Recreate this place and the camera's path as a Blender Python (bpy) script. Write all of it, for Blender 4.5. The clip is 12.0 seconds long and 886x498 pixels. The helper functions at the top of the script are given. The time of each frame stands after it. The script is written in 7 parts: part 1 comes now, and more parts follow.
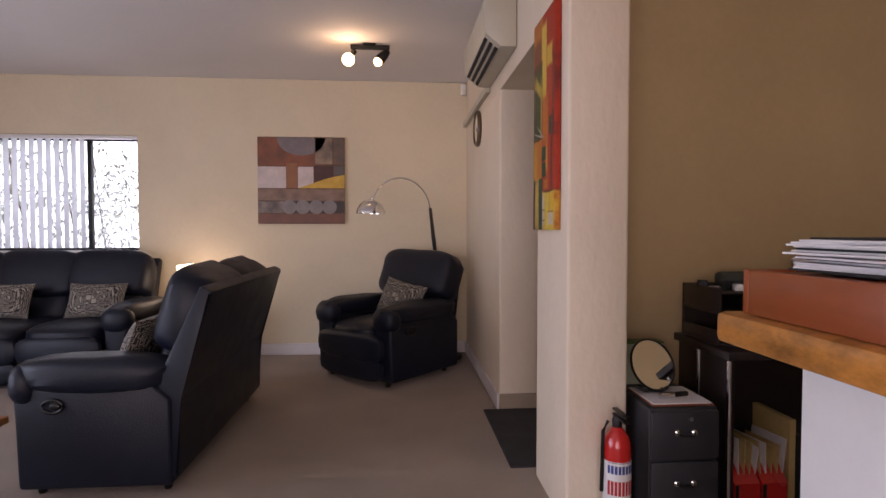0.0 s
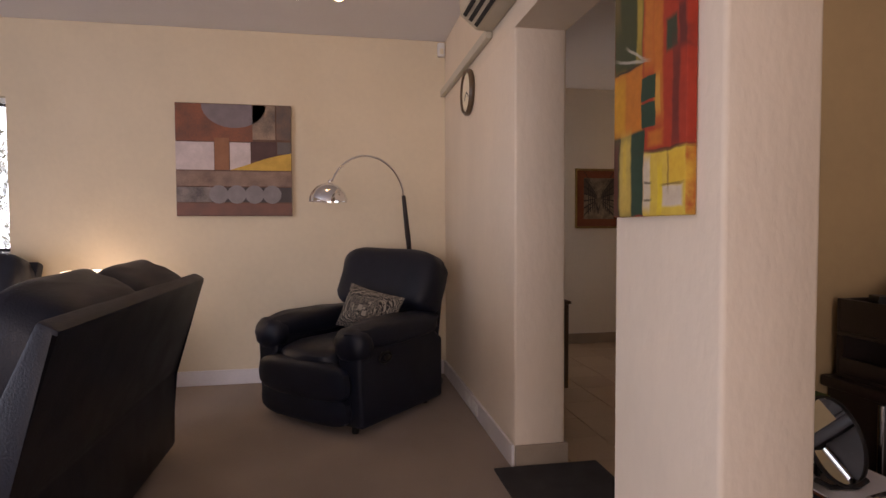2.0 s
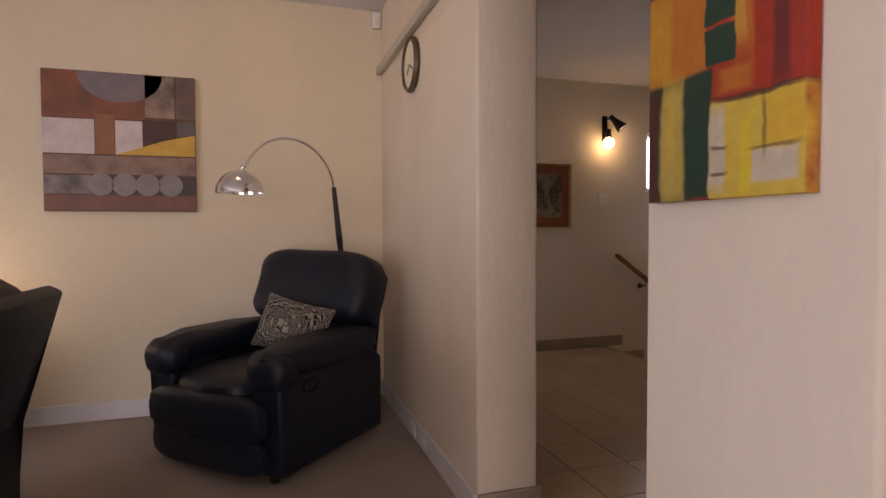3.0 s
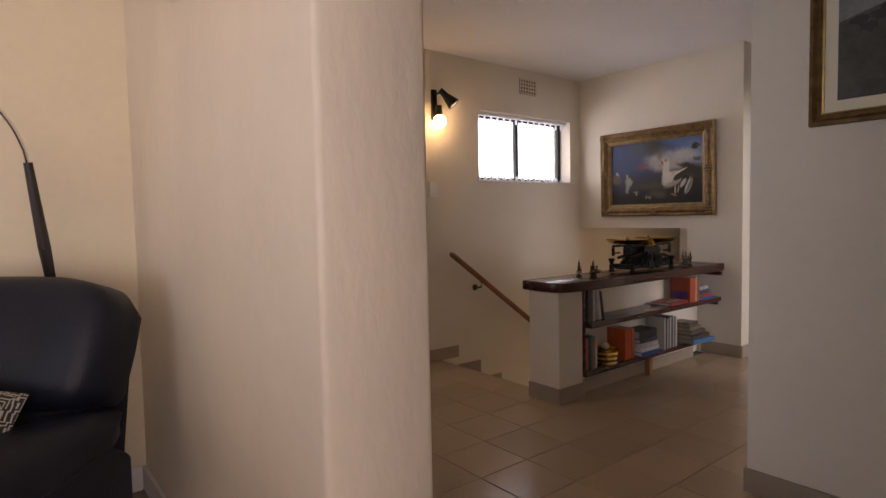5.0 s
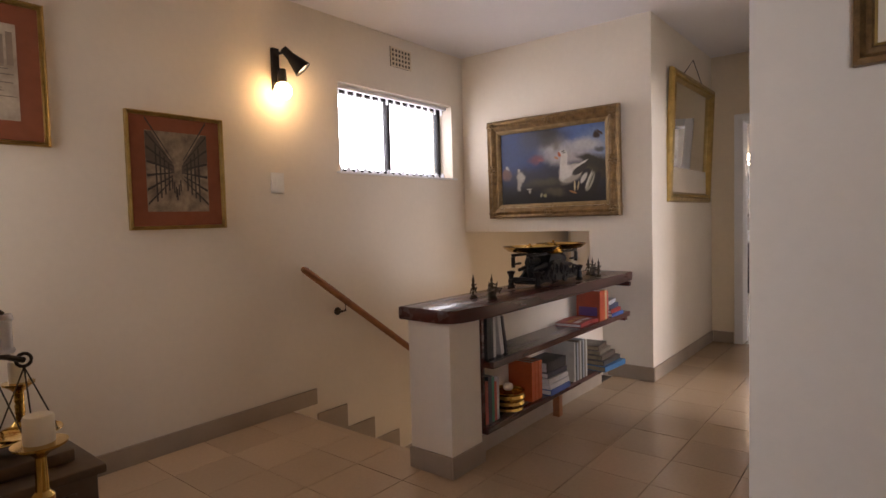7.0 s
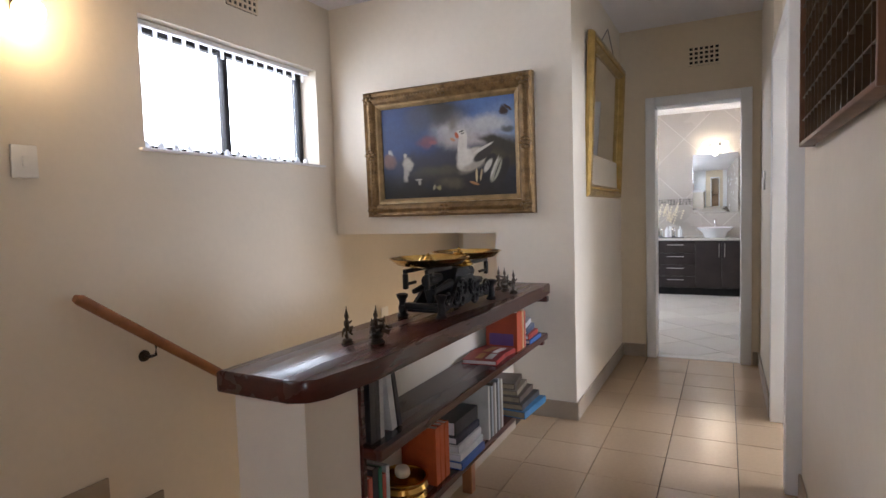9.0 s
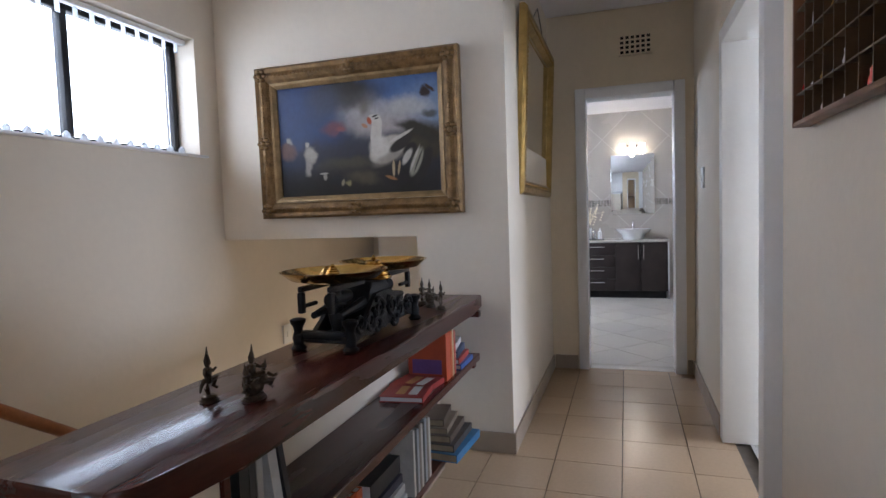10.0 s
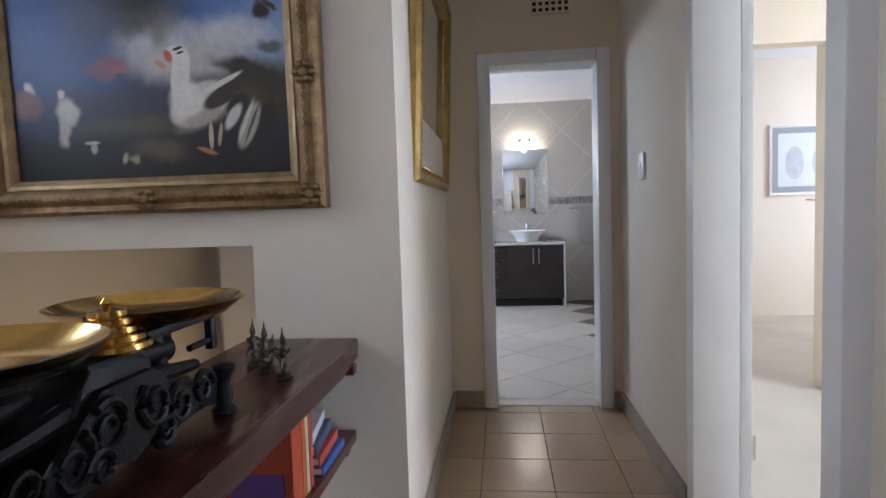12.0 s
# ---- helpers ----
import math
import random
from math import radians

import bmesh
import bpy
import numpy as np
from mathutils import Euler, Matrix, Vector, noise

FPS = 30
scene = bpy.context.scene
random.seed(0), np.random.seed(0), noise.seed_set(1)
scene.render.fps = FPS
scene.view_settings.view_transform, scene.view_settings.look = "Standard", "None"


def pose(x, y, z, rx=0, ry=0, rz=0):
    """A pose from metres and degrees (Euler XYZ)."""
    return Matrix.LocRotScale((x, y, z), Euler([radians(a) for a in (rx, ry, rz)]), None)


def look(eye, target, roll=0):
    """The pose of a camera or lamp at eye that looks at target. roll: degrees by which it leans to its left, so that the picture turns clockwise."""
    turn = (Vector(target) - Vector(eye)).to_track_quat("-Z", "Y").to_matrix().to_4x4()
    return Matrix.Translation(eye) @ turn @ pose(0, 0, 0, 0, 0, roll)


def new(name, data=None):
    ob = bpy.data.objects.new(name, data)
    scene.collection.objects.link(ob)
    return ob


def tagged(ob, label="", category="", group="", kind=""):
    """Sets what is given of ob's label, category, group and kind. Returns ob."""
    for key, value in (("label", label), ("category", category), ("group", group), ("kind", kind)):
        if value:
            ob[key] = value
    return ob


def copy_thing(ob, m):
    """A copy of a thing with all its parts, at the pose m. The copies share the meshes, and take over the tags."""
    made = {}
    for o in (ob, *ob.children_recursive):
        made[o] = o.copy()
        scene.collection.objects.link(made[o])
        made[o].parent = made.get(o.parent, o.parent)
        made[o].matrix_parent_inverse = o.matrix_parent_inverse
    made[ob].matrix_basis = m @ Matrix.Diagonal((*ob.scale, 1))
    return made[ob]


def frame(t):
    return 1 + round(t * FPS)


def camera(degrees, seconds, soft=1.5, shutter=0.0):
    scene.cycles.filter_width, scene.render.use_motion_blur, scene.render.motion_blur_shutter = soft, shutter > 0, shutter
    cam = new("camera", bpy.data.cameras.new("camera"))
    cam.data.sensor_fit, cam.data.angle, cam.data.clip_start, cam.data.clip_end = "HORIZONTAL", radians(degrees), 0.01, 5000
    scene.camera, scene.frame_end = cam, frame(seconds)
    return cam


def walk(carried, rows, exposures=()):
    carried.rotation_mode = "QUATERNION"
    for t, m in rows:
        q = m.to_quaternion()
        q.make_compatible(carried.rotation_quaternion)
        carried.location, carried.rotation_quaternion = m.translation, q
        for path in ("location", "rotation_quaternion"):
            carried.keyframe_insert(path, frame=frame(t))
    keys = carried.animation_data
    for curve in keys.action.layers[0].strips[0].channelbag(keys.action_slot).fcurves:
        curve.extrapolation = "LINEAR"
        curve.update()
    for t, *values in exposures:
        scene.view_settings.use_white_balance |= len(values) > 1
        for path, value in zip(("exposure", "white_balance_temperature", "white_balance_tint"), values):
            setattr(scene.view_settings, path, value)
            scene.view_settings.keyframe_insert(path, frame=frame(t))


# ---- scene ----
cam = camera(76.3, 12.0)

PATH = [
    (0, (-0.125, 0.086, 1.237), (0.033, 2.078, 1.173), 0.0),
    (0.5, (-0.188, 0.323, 1.249), (-0.016, 2.314, 1.175), 0.0),
    (1, (-0.242, 0.612, 1.244), (-0.051, 2.601, 1.17), 0.0),
    (1.5, (-0.279, 0.909, 1.242), (-0.032, 2.892, 1.165), -0.1),
    (2, (-0.289, 1.21, 1.212), (0.07, 3.176, 1.137), -0.2),
    (2.5, (-0.257, 1.519, 1.197), (0.218, 3.46, 1.124), -0.2),
    (2.7, (-0.251, 1.635, 1.188), (0.278, 3.563, 1.117), -0.2),
    (4.3, (-0.097, 2.54, 1.197), (0.889, 4.279, 1.11), -0.9),
    (4.5, (-0.043, 2.651, 1.208), (1.024, 4.341, 1.115), -1.1),
    (5, (0.078, 2.907, 1.23), (1.315, 4.476, 1.121), -1.1),
    (5.5, (0.246, 3.104, 1.248), (1.575, 4.595, 1.135), -1.4),
    (6, (0.448, 3.326, 1.209), (1.889, 4.709, 1.109), -1.4),
    (6.5, (0.647, 3.504, 1.211), (2.167, 4.801, 1.106), -1.6),
    (6.7, (0.744, 3.572, 1.213), (2.278, 4.85, 1.109), -1.6),
    (8.3, (1.44, 4.085, 1.208), (3.108, 5.182, 1.096), -1.7),
    (8.5, (1.527, 4.142, 1.215), (3.236, 5.174, 1.097), -1.8),
    (9, (1.749, 4.283, 1.224), (3.533, 5.18, 1.099), -1.7),
    (9.5, (1.978, 4.437, 1.209), (3.838, 5.164, 1.088), -1.8),
    (10, (2.241, 4.511, 1.205), (4.139, 5.13, 1.084), -1.9),
    (10.5, (2.479, 4.545, 1.204), (4.406, 5.065, 1.074), -1.9),
    (11, (2.731, 4.617, 1.193), (4.688, 5.012, 1.069), -1.9),
    (11.5, (2.974, 4.684, 1.186), (4.945, 4.995, 1.06), -1.9),
    (12, (3.231, 4.743, 1.188), (5.216, 4.95, 1.058), -1.8),
]
EXPOSURES = [(0, 0.1, 6600, 31), (2.5, 0.12, 7000, 31), (4.5, 0.42, 7000, 27), (5.5, 0.82, 6900, 26), (6.5, 1.02, 7000, 28), (8.5, 1.55, 6300, 20), (9.2, 1.34, 5900, 17), (10, 1.1, 5600, 16), (11, 1.15, 5500, 16), (12, 1.18, 5500, 15)]
walk(cam, [(t, look(eye, target, roll)) for t, eye, target, roll in PATH], EXPOSURES)

# ---- light and world ----
world = bpy.data.worlds.new("sky")
scene.world = world
world.use_nodes = True
wn = world.node_tree
sky = wn.nodes.new("ShaderNodeTexSky")
sky.sky_type = "NISHITA"
sky.sun_disc = False
sky.sun_elevation = radians(52)
sky.sun_rotation = radians(90)
wn.links.new(sky.outputs[0], wn.nodes["Background"].inputs[0])
wn.nodes["Background"].inputs[1].default_value = 0.12
sun_data = bpy.data.lights.new("sun", "SUN")
sun_data.energy, sun_data.angle, sun_data.color = 4.0, radians(0.5), (1.0, 0.95, 0.87)
sun = new("sun", sun_data)
sun.matrix_world = look((20, 1, 26), (0, 1, 0))


def window_light(name, eye, target, w, h, watts, color=(0.86, 0.93, 1.0)):
    d = bpy.data.lights.new(name, "AREA")
    d.shape, d.size, d.size_y, d.energy, d.color = "RECTANGLE", w, h, watts, color
    o = new(name, d)
    o.matrix_world = look(eye, target)
    return o


def bulb_light(name, at, watts, color=(1.0, 0.72, 0.4), radius=0.04):
    d = bpy.data.lights.new(name, "POINT")
    d.energy, d.color, d.shadow_soft_size = watts, color, radius
    o = new(name, d)
    o.location = at
    return o


window_light("skylight_patio_west", (-5.05, 1.2, 1.2), (-3, 1.3, 1.0), 3.0, 2.0, 90, (0.72, 0.86, 1.0))
window_light("skylight_patio_south", (-1.2, -3.05, 1.25), (-1.2, 0, 1.1), 3.2, 2.0, 80, (1.0, 0.93, 0.86))
window_light("skylight_bathroom", (9.0, 6.25, 1.7), (8.6, 4.0, 0.6), 1.2, 1.0, 34, (0.85, 0.93, 1.0))
window_light("skylight_bedroom", (5.6, 0.45, 1.6), (5.4, 3.5, 0.9), 2.2, 1.3, 60, (0.85, 0.93, 1.0))

# unseen warm fill, added to brighten the niche under the bird painting
window_light("fill_lower_stairs", (7.18, 6.15, -0.9), (5.8, 6.3, -0.6), 0.8, 1.15, 10, (1.0, 0.84, 0.56))
window_light("skylight_hall_west", (0.72, 6.34, 1.5), (2.5, 6.34, 1.2), 0.5, 1.15, 2, (0.86, 0.93, 1.0))


# ---- materials ----
def mat(name, color, rough=0.6, metal=0.0, var=0.12, scale=3.0, bump=0.0, bscale=60.0, coat=0.0, sheen=0.0, rvar=0.1, spec=0.5,
        stretch=(1, 1, 1), color2=None, random_tone=0.0):
    """Surface with broad stains and fine grain in colour, roughness and relief."""
    m = bpy.data.materials.new(name)
    m.use_nodes = True
    t = m.node_tree
    b = t.nodes["Principled BSDF"]
    co = t.nodes.new("ShaderNodeTexCoord")
    mp = t.nodes.new("ShaderNodeMapping")
    mp.inputs["Scale"].default_value = stretch
    t.links.new(co.outputs["Object"], mp.inputs[0])
    n1, n2 = t.nodes.new("ShaderNodeTexNoise"), t.nodes.new("ShaderNodeTexNoise")
    n1.inputs["Scale"].default_value, n1.inputs["Detail"].default_value = scale, 4
    n2.inputs["Scale"].default_value, n2.inputs["Detail"].default_value = bscale, 3
    for n in (n1, n2):
        t.links.new(mp.outputs[0], n.inputs["Vector"])
    ramp = t.nodes.new("ShaderNodeMix")
    ramp.data_type = "RGBA"
    c = Vector(color)
    d = Vector(color2) if color2 else c * (1 - var)
    ramp.inputs[6].default_value = (*[min(1, v * (1 + var * 0.4)) for v in c], 1)
    ramp.inputs[7].default_value = (*d, 1)
    add = t.nodes.new("ShaderNodeMath")
    add.operation = "MULTIPLY_ADD"
    t.links.new(n2.outputs[0], add.inputs[0])
    add.inputs[1].default_value = 0.35
    t.links.new(n1.outputs[0], add.inputs[2])
    sub = t.nodes.new("ShaderNodeMapRange")
    sub.inputs[1].default_value, sub.inputs[2].default_value = 0.45, 0.95
    t.links.new(add.outputs[0], sub.inputs[0])
    t.links.new(sub.outputs[0], ramp.inputs[0])
    last = ramp.outputs[2]
    if random_tone:
        info = t.nodes.new("ShaderNodeObjectInfo")
        mr = t.nodes.new("ShaderNodeMapRange")
        mr.inputs[3].default_value, mr.inputs[4].default_value = 1 - random_tone, 1 + random_tone
        t.links.new(info.outputs["Random"], mr.inputs[0])
        mul = t.nodes.new("ShaderNodeMix")
        mul.data_type, mul.blend_type = "RGBA", "MULTIPLY"
        mul.inputs[0].default_value = 1
        t.links.new(last, mul.inputs[6])
        t.links.new(mr.outputs[0], mul.inputs[7])
        last = mul.outputs[2]
    t.links.new(last, b.inputs["Base Color"])
    rr = t.nodes.new("ShaderNodeMapRange")
    rr.inputs[3].default_value, rr.inputs[4].default_value = max(0.02, rough - rvar), min(1, rough + rvar)
    t.links.new(n1.outputs[0], rr.inputs[0])
    t.links.new(rr.outputs[0], b.inputs["Roughness"])
    b.inputs["Metallic"].default_value = metal
    b.inputs["Specular IOR Level"].default_value = spec
    b.inputs["Coat Weight"].default_value = coat
    b.inputs["Coat Roughness"].default_value = 0.12
    b.inputs["Sheen Weight"].default_value = sheen
    if bump:
        bp = t.nodes.new("ShaderNodeBump")
        bp.inputs["Strength"].default_value = bump
        bp.inputs["Distance"].default_value = 0.006
        t.links.new(n2.outputs[0], bp.inputs["Height"])
        t.links.new(bp.outputs[0], b.inputs["Normal"])
    return m


def glow(name, color, strength):
    m = bpy.data.materials.new(name)
    m.use_nodes = True
    b = m.node_tree.nodes["Principled BSDF"]
    b.inputs["Base Color"].default_value = (*color, 1)
    b.inputs["Emission Color"].default_value = (*color, 1)
    b.inputs["Emission Strength"].default_value = strength
    return m


def glass(name, tint=(0.95, 0.98, 1.0), rough=0.0):
    m = bpy.data.materials.new(name)
    m.use_nodes = True
    b = m.node_tree.nodes["Principled BSDF"]
    b.inputs["Base Color"].default_value = (*tint, 1)
    b.inputs["Transmission Weight"].default_value = 1
    b.inputs["Roughness"].default_value = rough
    b.inputs["IOR"].default_value = 1.45
    return m


def tile_glaze(name, color, rough, tone):
    """Fired glaze: each tile its own tone, with broad soft clouding across the floor and a faint fine speckle."""
    m = bpy.data.materials.new(name)
    m.use_nodes = True
    t = m.node_tree
    b = t.nodes["Principled BSDF"]
    geo, info = t.nodes.new("ShaderNodeNewGeometry"), t.nodes.new("ShaderNodeObjectInfo")
    total = None
    for scale, amount in ((1.1, 0.16), (60.0, 0.07)):
        n = t.nodes.new("ShaderNodeTexNoise")
        n.inputs["Scale"].default_value, n.inputs["Detail"].default_value = scale, 1
        t.links.new(geo.outputs["Position"], n.inputs["Vector"])
        mr = t.nodes.new("ShaderNodeMapRange")
        mr.inputs[3].default_value, mr.inputs[4].default_value = 1 - amount, 1 + amount
        t.links.new(n.outputs[0], mr.inputs[0])
        mul = t.nodes.new("ShaderNodeMath")
        mul.operation = "MULTIPLY"
        t.links.new(mr.outputs[0], mul.inputs[0])
        if total:
            t.links.new(total, mul.inputs[1])
        else:
            mul.inputs[1].default_value = 1
        total = mul.outputs[0]
    rt = t.nodes.new("ShaderNodeMapRange")
    rt.inputs[3].default_value, rt.inputs[4].default_value = 1 - tone, 1 + tone
    t.links.new(info.outputs["Random"], rt.inputs[0])
    both = t.nodes.new("ShaderNodeMath")
    both.operation = "MULTIPLY"
    t.links.new(total, both.inputs[0])
    t.links.new(rt.outputs[0], both.inputs[1])
    tint = t.nodes.new("ShaderNodeVectorMath")
    tint.operation = "SCALE"
    tint.inputs[0].default_value = color
    t.links.new(both.outputs[0], tint.inputs["Scale"])
    t.links.new(tint.outputs[0], b.inputs["Base Color"])
    b.inputs["Roughness"].default_value = rough
    return m


M_WALL = mat("cream_plaster", (0.72, 0.615, 0.45), 0.75, var=0.08, scale=1.6, bump=0.22, bscale=26)
M_WALLH = mat("pale_plaster", (0.75, 0.675, 0.565), 0.7, var=0.07, scale=1.6, bump=0.2, bscale=26)
M_PIER = mat("roller_textured_plaster", (0.74, 0.63, 0.50), 0.7, var=0.06, scale=2, bump=0.45, bscale=24, stretch=(1.3, 1.3, 0.65))
M_TAN = mat("tan_plaster", (0.46, 0.33, 0.17), 0.75, var=0.1, scale=1.4, bump=0.15, bscale=30)
M_CEIL = mat("white_ceiling_paint", (0.78, 0.76, 0.77), 0.8, var=0.05, scale=1.2, bump=0.08, bscale=40)
M_WHITE = mat("white_gloss_paint", (0.80, 0.80, 0.80), 0.35, var=0.05, scale=4, bump=0.05)
M_SKIRT = mat("white_skirting_paint", (0.74, 0.70, 0.70), 0.45, var=0.1, scale=5)
M_TSKIRT = mat("taupe_tile_skirting", (0.34, 0.27, 0.20), 0.5, var=0.1, scale=6, bump=0.05)
M_CARPET = mat("beige_carpet", (0.33, 0.25, 0.19), 0.95, var=0.22, scale=1.8, bump=0.9, bscale=420, sheen=0.3, spec=0.1)
M_TILE = tile_glaze("glazed_sand_tile", (0.46, 0.33, 0.21), 0.2, 0.07)
M_GROUT = mat("dark_grout", (0.10, 0.08, 0.06), 0.9, var=0.3, scale=12, bump=0.3)
M_BTILE = tile_glaze("pale_bathroom_tile", (0.58, 0.53, 0.46), 0.24, 0.05)
M_WTILE = mat("bathroom_wall_tile", (0.47, 0.43, 0.38), 0.25, var=0.08, scale=2.5, random_tone=0.03)
wt = M_WTILE.node_tree
wt_co, wt_mp, wt_br, wt_mx = (wt.nodes.new("ShaderNode" + k) for k in ("TexCoord", "Mapping", "TexBrick", "Mix"))
wt_mp.inputs["Rotation"].default_value = (radians(45), 0, 0)
wt_sep, wt_cmb = wt.nodes.new("ShaderNodeSeparateXYZ"), wt.nodes.new("ShaderNodeCombineXYZ")
wt.links.new(wt_co.outputs["Object"], wt_mp.inputs[0])
wt.links.new(wt_mp.outputs[0], wt_sep.inputs[0])
wt.links.new(wt_sep.outputs[1], wt_cmb.inputs[0])
wt.links.new(wt_sep.outputs[2], wt_cmb.inputs[1])
wt.links.new(wt_cmb.outputs[0], wt_br.inputs["Vector"])
wt_br.offset = 0.0
for k, v in (("Scale", 1.0), ("Brick Width", 0.62), ("Row Height", 0.62), ("Mortar Size", 0.005), ("Mortar Smooth", 0.3)):
    wt_br.inputs[k].default_value = v
wt_mx.data_type = "RGBA"
wt_mx.inputs[7].default_value = (0.60, 0.57, 0.52, 1)
wt_b = wt.nodes["Principled BSDF"]
wt.links.new(wt_b.inputs["Base Color"].links[0].from_socket, wt_mx.inputs[6])
wt.links.new(wt_br.outputs["Fac"], wt_mx.inputs[0])
wt.links.new(wt_mx.outputs[2], wt_b.inputs["Base Color"])
# blue in the leather's base colour stands in for reflected sky
M_LEATHER = mat("black_leather", (0.0065, 0.009, 0.019), 0.44, var=0.3, scale=7, bump=0.25, bscale=130, spec=0.32)
M_FABRIC = mat("black_lining", (0.012, 0.012, 0.013), 0.8, var=0.3, scale=8, bump=0.3, bscale=300)
M_MAHOG = mat("varnished_mahogany", (0.066, 0.015, 0.010), 0.27, var=0.5, scale=5, bump=0.06, bscale=45, coat=0.2, spec=0.4, stretch=(0.25, 2.5, 2.5))
M_OAK = mat("varnished_pine", (0.50, 0.20, 0.04), 0.35, var=0.65, scale=7, bump=0.1, bscale=40, coat=0.2, stretch=(0.4, 1.6, 3.5))
M_REDWOOD = mat("red_stained_wood", (0.24, 0.058, 0.015), 0.4, var=0.3, scale=4, stretch=(1, 0.3, 1))
M_RAIL = mat("handrail_wood", (0.30, 0.11, 0.035), 0.35, var=0.35, scale=9, coat=0.3)
M_DARKWOOD = mat("dark_veneer", (0.022, 0.014, 0.013), 0.38, var=0.4, scale=6, bump=0.05)
M_OLDWOOD = mat("old_brown_wood", (0.10, 0.06, 0.03), 0.4, var=0.4, scale=6, bump=0.1)
M_BLACK = mat("black_metal", (0.012, 0.011, 0.011), 0.4, metal=0.4, var=0.3, scale=10)
M_IRON = mat("cast_iron", (0.005, 0.005, 0.006), 0.45, metal=0.0, spec=0.3, var=0.3, scale=14, bump=0.25, bscale=160)
M_BRASS = mat("polished_brass", (0.66, 0.43, 0.12), 0.16, metal=1.0, var=0.35, scale=10, rvar=0.12)
M_BRONZE = mat("dark_bronze", (0.07, 0.055, 0.04), 0.4, metal=0.8, var=0.5, scale=40, bump=0.5, bscale=150)
M_GOLD = mat("worn_gilt", (0.22, 0.13, 0.05), 0.5, metal=0.55, var=0.55, scale=22, bump=0.6, bscale=110)
M_GILT = mat("bright_gilt", (0.44, 0.30, 0.10), 0.35, metal=0.85, var=0.3, scale=20, bump=0.2, bscale=140)
M_CHROME = mat("chrome", (0.78, 0.78, 0.80), 0.08, metal=1.0, var=0.05, scale=5, rvar=0.04)
M_MIRROR = mat("mirror_silver", (0.88, 0.90, 0.90), 0.02, metal=1.0, var=0.01, scale=2, rvar=0.01)
M_GLASS = glass("window_glass")
M_PLASTIC = mat("ivory_plastic", (0.50, 0.46, 0.37), 0.4, var=0.06, scale=4)
M_WPLASTIC = mat("white_plastic", (0.80, 0.79, 0.76), 0.35, var=0.04, scale=6)
M_RED = mat("red_enamel", (0.55, 0.02, 0.015), 0.25, var=0.12, scale=6, coat=0.4)
M_PAPER = mat("white_paper", (0.74, 0.72, 0.72), 0.8, var=0.1, scale=9)
M_MANILA = mat("manila_card", (0.55, 0.40, 0.16), 0.8, var=0.15, scale=9)
M_CERAMIC = mat("white_ceramic", (0.82, 0.82, 0.82), 0.12, var=0.03, scale=4, rvar=0.04)
M_MAT = mat("charcoal_mat", (0.03, 0.028, 0.03), 0.95, var=0.3, scale=9, bump=0.8, bscale=260)
M_STONE = mat("pale_counter_stone", (0.55, 0.53, 0.48), 0.25, var=0.2, scale=30)
M_BLIND = mat("white_blind_fabric", (0.78, 0.78, 0.79), 0.8, var=0.05, scale=8, bump=0.2, bscale=300)
tn = M_BLIND.node_tree
tl_node, mix_node = tn.nodes.new("ShaderNodeBsdfTranslucent"), tn.nodes.new("ShaderNodeMixShader")
tl_node.inputs[0].default_value = (0.85, 0.87, 0.9, 1)
mix_node.inputs[0].default_value = 0.8
tn.links.new(tn.nodes["Principled BSDF"].outputs[0], mix_node.inputs[1])
tn.links.new(tl_node.outputs[0], mix_node.inputs[2])
tn.links.new(mix_node.outputs[0], tn.nodes["Material Output"].inputs[0])
M_BULB = glow("lit_bulb", (1.0, 0.66, 0.28), 12)
M_LAMP = glow("lit_lampshade", (1.0, 0.82, 0.55), 3.5)
M_TUBE = glow("lit_vanity_tube", (1.0, 0.86, 0.62), 10)
M_WAX = mat("cream_wax", (0.80, 0.72, 0.55), 0.5, var=0.06, scale=9)
M_SOIL = mat("garden_ground", (0.16, 0.15, 0.08), 0.95, var=0.5, scale=1.2, bump=0.6)


def flat_color(color, rough=0.6, var=0.18, scale=14):
    key = "paint_%d_%d_%d" % tuple(int(255 * c) for c in color)
    return bpy.data.materials.get(key) or mat(key, color, rough, var=var, scale=scale, bump=0.1, bscale=80)


